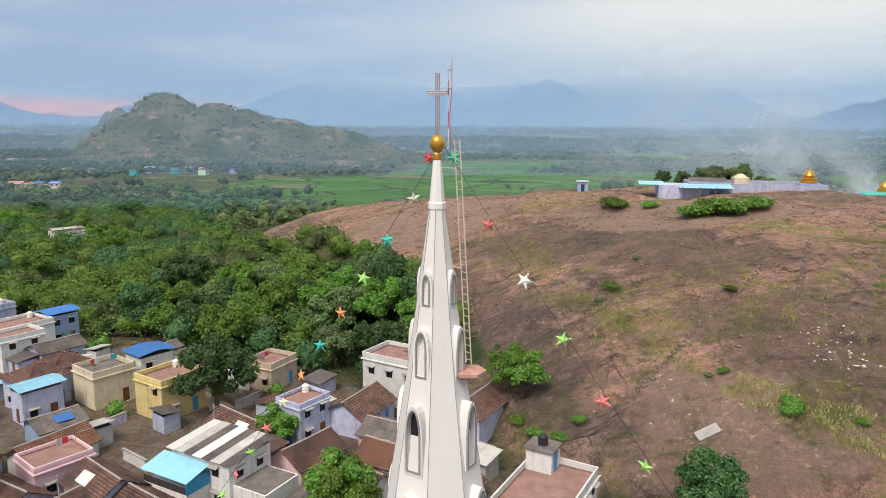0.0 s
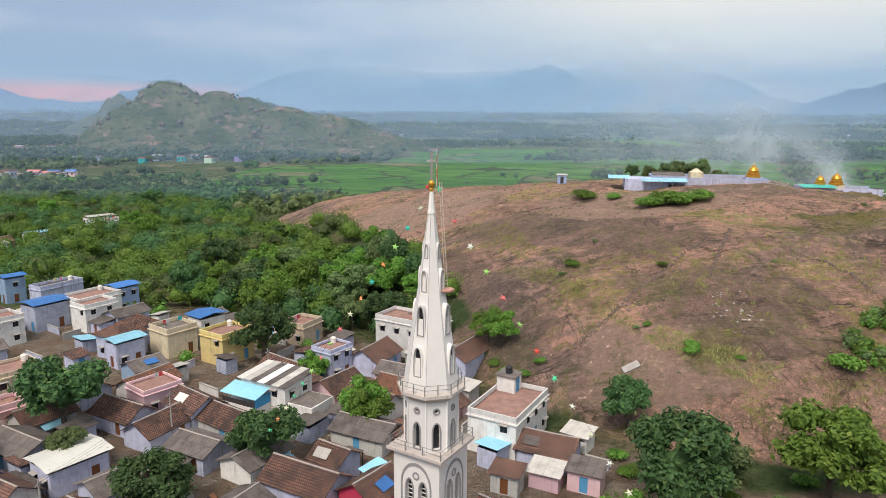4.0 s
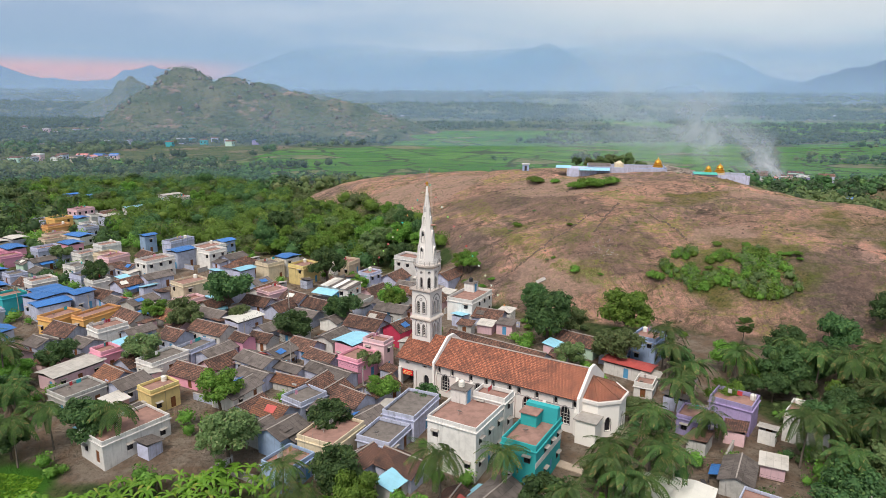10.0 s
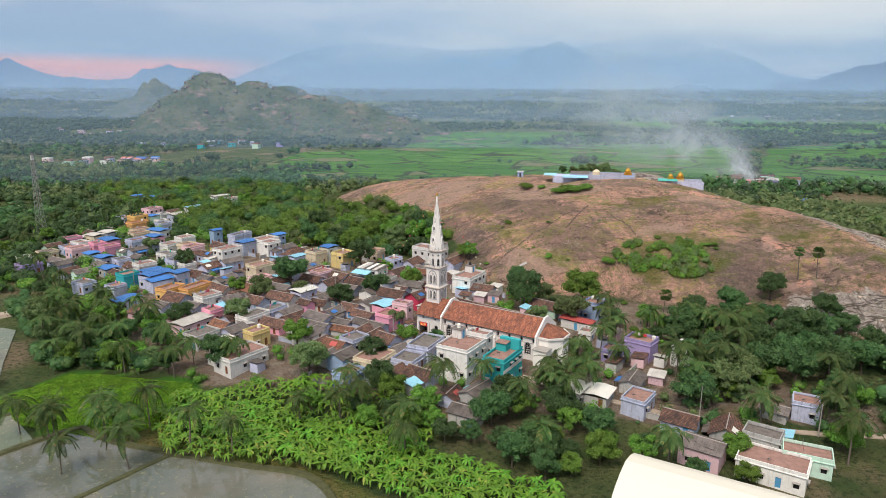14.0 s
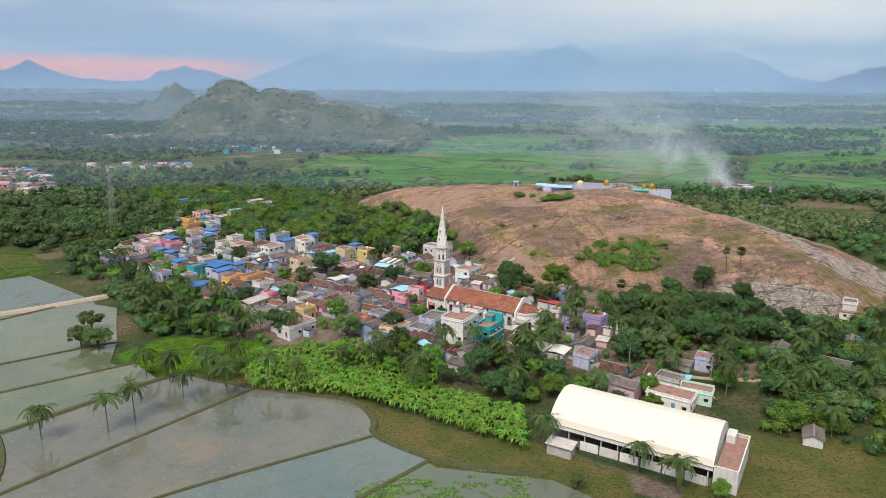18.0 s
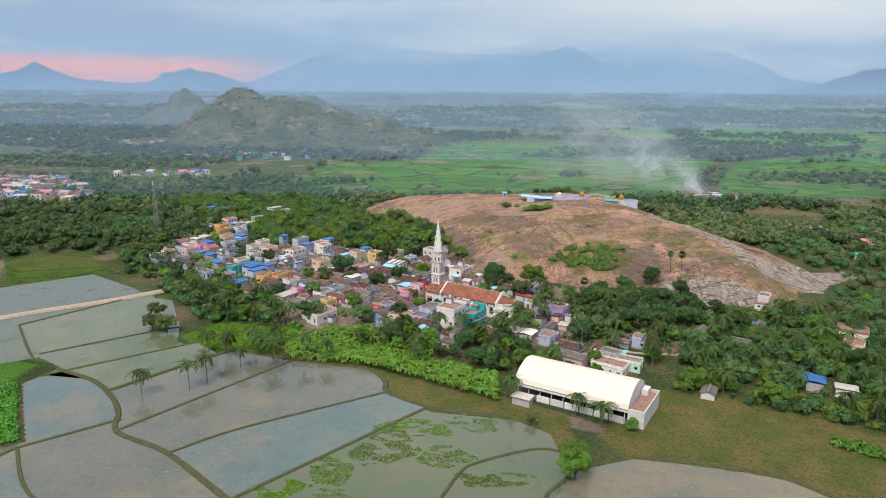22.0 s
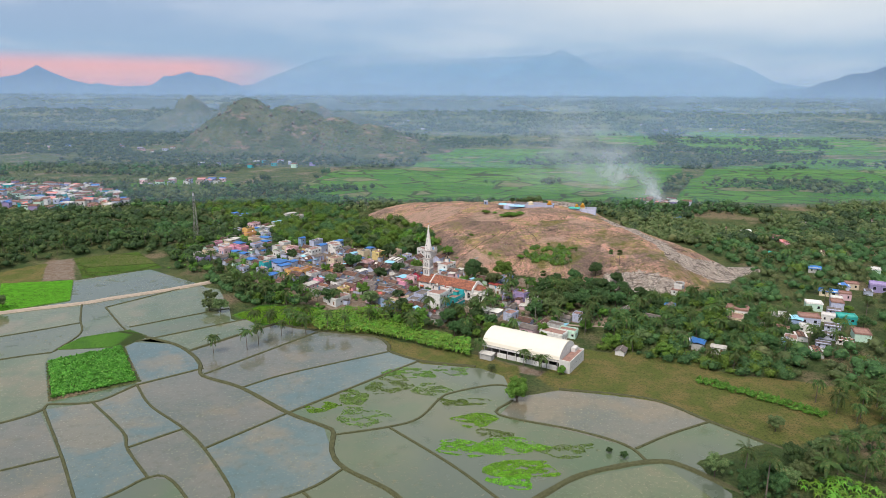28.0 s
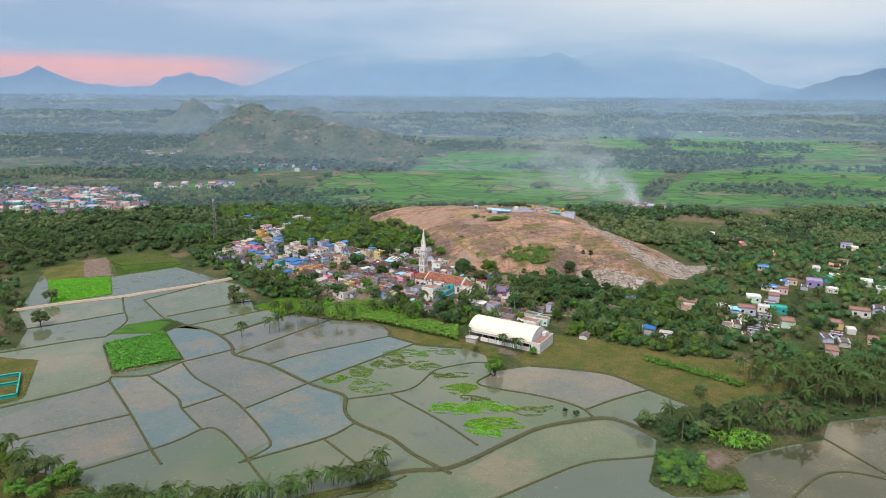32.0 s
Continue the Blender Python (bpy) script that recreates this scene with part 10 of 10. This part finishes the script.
# loose stones strewn on the rock
def stones(name, poly, count, lo, hi, material, label, seed, patch=0.0):
    p = mask_spots(poly, count, seed)
    if patch:
        p = p[fbm(p[:, 0] / 15, p[:, 1] / 15, seed) > patch]
    r = np.random.default_rng(seed)
    n = len(p)
    base = np.array([(-1, -1, -0.5), (1, -1, -0.5), (1, 1, -0.5), (-1, 1, -0.5), (-0.7, -0.6, 0.6), (0.6, -0.7, 0.5), (0.7, 0.6, 0.65), (-0.6, 0.7, 0.5)])
    s = r.uniform(lo, hi, (n, 1, 1)) * r.uniform(0.6, 1.3, (n, 1, 3)) * (np.array([1.0, 1.0, 0.14]) if hi > 2 else 1.0)
    v = base[None] * s + r.normal(size=(n, 8, 3)) * 0.12 * s
    a = r.random(n) * 6.28
    x = v[..., 0] * np.cos(a)[:, None] - v[..., 1] * np.sin(a)[:, None]
    y = v[..., 0] * np.sin(a)[:, None] + v[..., 1] * np.cos(a)[:, None]
    v = np.stack([x + p[:, :1], y + p[:, 1:2], v[..., 2] + height(p[:, 0], p[:, 1])[:, None] + 0.05], -1)
    q = np.array([(0, 3, 2, 1), (4, 5, 6, 7), (0, 1, 5, 4), (1, 2, 6, 5), (2, 3, 7, 6), (3, 0, 4, 7)])
    f = (q[None] + 8 * np.arange(n)[:, None, None]).reshape(-1, 4)
    single(name, array_mesh(name, v.reshape(-1, 3), f, material), None, label, "stones", kind="stuff")


grey_stone = plain("grey_brown_stone", (0.22, 0.16, 0.13), 0.95, vary=0.4, scale=1.5)
white_stone = plain("white_broken_stone", (0.66, 0.62, 0.57), 0.9, vary=0.2, scale=1.5)
stones("loose_stones", ROCK, 9000, 0.06, 0.30, grey_stone, "loose brown stones strewn over the rock", 81, 0.5)
stones("white_rubble", [(43, 72), (50, 72), (51, 79), (44, 79)], 80, 0.05, 0.17, white_stone, "patch of broken white stones on the rock", 83)
for _k, _p in enumerate(PALE_ROCK):
    stones("quarry_rocks", _p, 160 - 50 * _k, 0.15, 0.6, plain("pale_quarried_rock", (0.50, 0.39, 0.32), 0.9, vary=0.5, scale=0.35), "pale broken granite at the rock's edge", 84 + _k, 0.40)


def stone_row(a, b, n_, seed):
    r = random.Random(seed)
    pts = [(a[0] + (b[0] - a[0]) * i / n_ + r.uniform(-0.3, 0.3), a[1] + (b[1] - a[1]) * i / n_ + r.uniform(-0.3, 0.3)) for i in range(n_)]
    s = Shape()
    for x, y in pts:
        k, z = r.uniform(0.15, 0.4), ground_at(x, y)
        s.prism([(x + k * math.cos(t) * r.uniform(0.7, 1.2), y + k * math.sin(t) * r.uniform(0.7, 1.2)) for t in (0, 1.2, 2.5, 3.8, 5.0)], z - 0.2, z + r.uniform(0.1, 0.35))
    tagged(single("stone_row", s, grey_stone, "rough line of stones laid across the rock", "stone row"), kind="stuff")


stone_row((22, 74), (52, 100), 90, 1)
stone_row((46, 84), (58, 104), 60, 2)
stone_row((64, 96), (70, 76), 50, 3)

# smoke from a small fire behind the rock
n = Nodes("smoke", 1.0, spec=0.0)
df, tl, trn = (n.t.nodes.new(k) for k in ("ShaderNodeBsdfDiffuse", "ShaderNodeBsdfTranslucent", "ShaderNodeBsdfTransparent"))
for s in (df, tl):
    s.inputs[0].default_value = (0.80, 0.84, 0.90, 1)
ma, mb = n.t.nodes.new("ShaderNodeMixShader"), n.t.nodes.new("ShaderNodeMixShader")
n.link(df.outputs[0], ma.inputs[1]), n.link(tl.outputs[0], ma.inputs[2])
at_ = n.t.nodes.new("ShaderNodeAttribute")
at_.attribute_name = "thick"
puff = n.noise(0.035, 6, 0.62, n.where((1, 1, 1.3)), 0.30, 0.68, distort=0.6)
n.put(mb.inputs[0], n.math("MULTIPLY", at_.outputs["Fac"], puff))
n.link(trn.outputs[0], mb.inputs[1]), n.link(ma.outputs[0], mb.inputs[2])
n.link(mb.outputs[0], n.t.nodes["Material Output"].inputs[0])
smoke = thing("smoke_plume", "thin grey smoke drifting up from a small fire", "smoke", pose(228, 343, 2))
for k in range(2):
    nu, nv = 40, 16
    t, w = np.meshgrid(np.linspace(0, 1, nu), np.linspace(-1, 1, nv))
    half = 6 + 78 * t ** 0.8
    cx_, cz_ = -150 * t ** 1.3 + 6 * np.sin(5 * t + k), 66 * t ** 0.7
    x_, z_ = cx_ + w * half * (0.35 + 0.3 * t), cz_ + w * half * (0.5 + 0.3 * t)
    y_ = 60 * t + 10 * k - 10 + 5 * np.sin(3 * w + 4 * t + k)
    iv = np.arange(nu * nv).reshape(nv, nu)
    qd = np.stack([iv[:-1, :-1], iv[:-1, 1:], iv[1:, 1:], iv[1:, :-1]], -1).reshape(-1, 4)
    me = array_mesh("veil", np.stack([x_, y_, np.maximum(z_, 0)], -1).reshape(-1, 3), qd, n.m, True)
    th = me.attributes.new("thick", "FLOAT", "POINT")
    th.data.foreach_set("value", ((1 - w ** 2) ** 1.5 * (1 - t) ** 0.7 * 0.62 * np.clip(t * 12 + 0.3, 0, 1)).astype(np.float32).ravel())
    part("veil", me, None, smoke)

# telecom mast beyond the fields
mast2 = thing("telecom_mast", "slender grey lattice telecom mast above the trees", "mast", pose(-185, 135, ground_at(-185, 135)))
H_ = 40.0
for sx_, sy_ in ((-1, -1), (1, -1), (1, 1), (-1, 1)):
    part("leg", Shape().tube([(1.7 * sx_, 1.7 * sy_, -1), (0.4 * sx_, 0.4 * sy_, H_)], 0.09, 5), steel, mast2)
brace = Shape()
for i in range(16):
    z0, z1 = H_ * i / 16, H_ * (i + 1) / 16
    r0, r1 = 1.7 - 1.3 * i / 16, 1.7 - 1.3 * (i + 1) / 16
    for (ax, ay), (bx, by) in (((-1, -1), (1, -1)), ((1, -1), (1, 1)), ((1, 1), (-1, 1)), ((-1, 1), (-1, -1))):
        brace.tube([(ax * r0, ay * r0, z0), (bx * r1, by * r1, z1)], 0.04, 4).tube([(bx * r0, by * r0, z0), (ax * r1, ay * r1, z1)], 0.04, 4)
part("bracing", brace, steel, mast2)
for k in range(3):
    part("antenna", Shape().box(0.5 * math.cos(2.1 * k) - 0.15, 0.5 * math.cos(2.1 * k) + 0.15, 0.5 * math.sin(2.1 * k) - 0.15, 0.5 * math.sin(2.1 * k) + 0.15, H_ - 3, H_ - 1), white_paint, mast2)


def pole(x, y, h=7.5):
    ob = thing("utility_pole", "slim concrete power pole in the village", "utility pole", pose(x, y, ground_at(x, y), 0, 0, random.uniform(0, 180)), "power poles")
    part("shaft", Shape().tube([(0, 0, -0.5), (0, 0, h)], [0.13, 0.08], 6), concrete, ob)
    part("crossarm", Shape().box(-0.7, 0.7, -0.05, 0.05, h - 0.6, h - 0.5), steel, ob)
    return Vector((x, y, ground_at(x, y) + h - 0.45))


def wires(*poles):
    for a, b in zip(poles, poles[1:]):
        for o in (-0.5, 0.0, 0.5):
            d = (b - a).normalized()
            s_ = Vector((-d.y, d.x, 0)) * o
            single("power_line", Shape().tube([tuple(a.lerp(b, t) + s_ - Vector((0, 0, 1.6 * t * (1 - t)))) for t in (0, 0.2, 0.4, 0.6, 0.8, 1)], 0.014, 3), cable_black, "thin black overhead power line", "power line")


wires(pole(-12, 10), pole(-28, 22), pole(-41, 35), pole(-36, 56), pole(-27, 72))
wires(pole(36, -17), pole(58, -27), pole(80, -34), pole(104, -40))
wires(pole(-60, 46), pole(-84, 52), pole(-108, 62))


# dishes and a parked car
DISH = Shape().lathe([(0.02, 0.0), (0.22, 0.03), (0.40, 0.12), (0.42, 0.13), (0.40, 0.14), (0.2, 0.06), (0.02, 0.03)], 14)
DISH.smooth = True
DISH = DISH.data("dish", concrete)
ARM = Shape().tube([(0, 0, -0.5), (0, 0, 0.0)], 0.03, 5).tube([(0.35, 0, 0.12), (0.1, 0, 0.45)], 0.015, 4).data("arm", steel)
flat_homes = [o for o in bpy.data.objects if o.name.split(".")[0] == "house" and "flat" in o.get("label", "")]
for o in flat_homes[::2]:
    top = max((v[2] for c in o.children if c.name.split(".")[0] == "terrace" for v in c.bound_box), default=4.0)
    q = o.matrix_basis @ Vector((-1.2, 0.6, top + 0.5))
    d = thing("satellite_dish", "small grey satellite dish on a flat roof", "satellite dish", pose(*q, 0, 48, random.uniform(60, 120)), "rooftop dishes")
    part("dish", DISH, None, d), part("arm", ARM, None, d)
car_blue = plain("dark_blue_car_paint", (0.02, 0.035, 0.09), 0.25, 0.2, vary=0.03)
cz = ground_at(-25.5, 8.0)
car = thing("car", "small dark blue hatchback parked in the lane", "car", pose(-25.5, 8.0, cz, 0, 0, 60))
s = Shape().rings([[(x, y, z) for x, y in ((-1.8, -0.75), (1.8, -0.75), (1.8, 0.75), (-1.8, 0.75))] for z in (0.25,)] + [[(-1.85, -0.8, 0.6), (1.85, -0.8, 0.6), (1.85, 0.8, 0.6), (-1.85, 0.8, 0.6)], [(-1.75, -0.76, 0.85), (1.5, -0.76, 0.85), (1.5, 0.76, 0.85), (-1.75, 0.76, 0.85)], [(-1.5, -0.62, 1.4), (0.5, -0.62, 1.4), (0.5, 0.62, 1.4), (-1.5, 0.62, 1.4)]])
part("body", s, car_blue, car)
part("windscreen", Shape().add([(1.46, -0.66, 0.88), (1.46, 0.66, 0.88), (0.55, 0.56, 1.38), (0.55, -0.56, 1.38)], [(0, 1, 2, 3)]), dark_glass, car)
for x in (-1.15, 1.2):
    for y in (-0.74, 0.62):
        part("wheel", Shape().lathe([(0.12, 0), (0.28, 0), (0.30, 0.03), (0.30, 0.10), (0.28, 0.13), (0.12, 0.13)], 14), tank_black, car).matrix_basis = Matrix.Translation((x, y + 0.13, 0.30)) @ pose(0, 0, 0, 90, 0, 0)
net = plain("teal_shade_net", (0.03, 0.42, 0.36), 0.7, vary=0.2, scale=1.0)
pen = thing("net_pen", "seedbed fenced with teal shade net on the meadow", "net pen", pose(-183, -141, 0.35, 0, 0, -60))
for x0, x1, y0, y1 in ((-13, 13, -6, -5.9), (-13, 13, 5.9, 6), (-13, -12.9, -5.9, 5.9), (12.9, 13, -5.9, 5.9), (-2.0, -1.9, -5.9, 5.9)):
    part("net_panel", Shape().box(x0, x1, y0, y1, 0.0, 1.5), net, pen)
    part("top_hem", Shape().box(x0 - 0.4, x1 + 0.4, y0 - 0.25, y1 + 0.25, 1.5, 1.62), net, pen)
for x in (-12.8, -6, 0, 6, 12.8):
    for y in (-5.7, 5.7):
        part("post", Shape().box(x - 0.06, x + 0.06, y - 0.06, y + 0.06, -0.6, 1.75), shade_wood, pen)
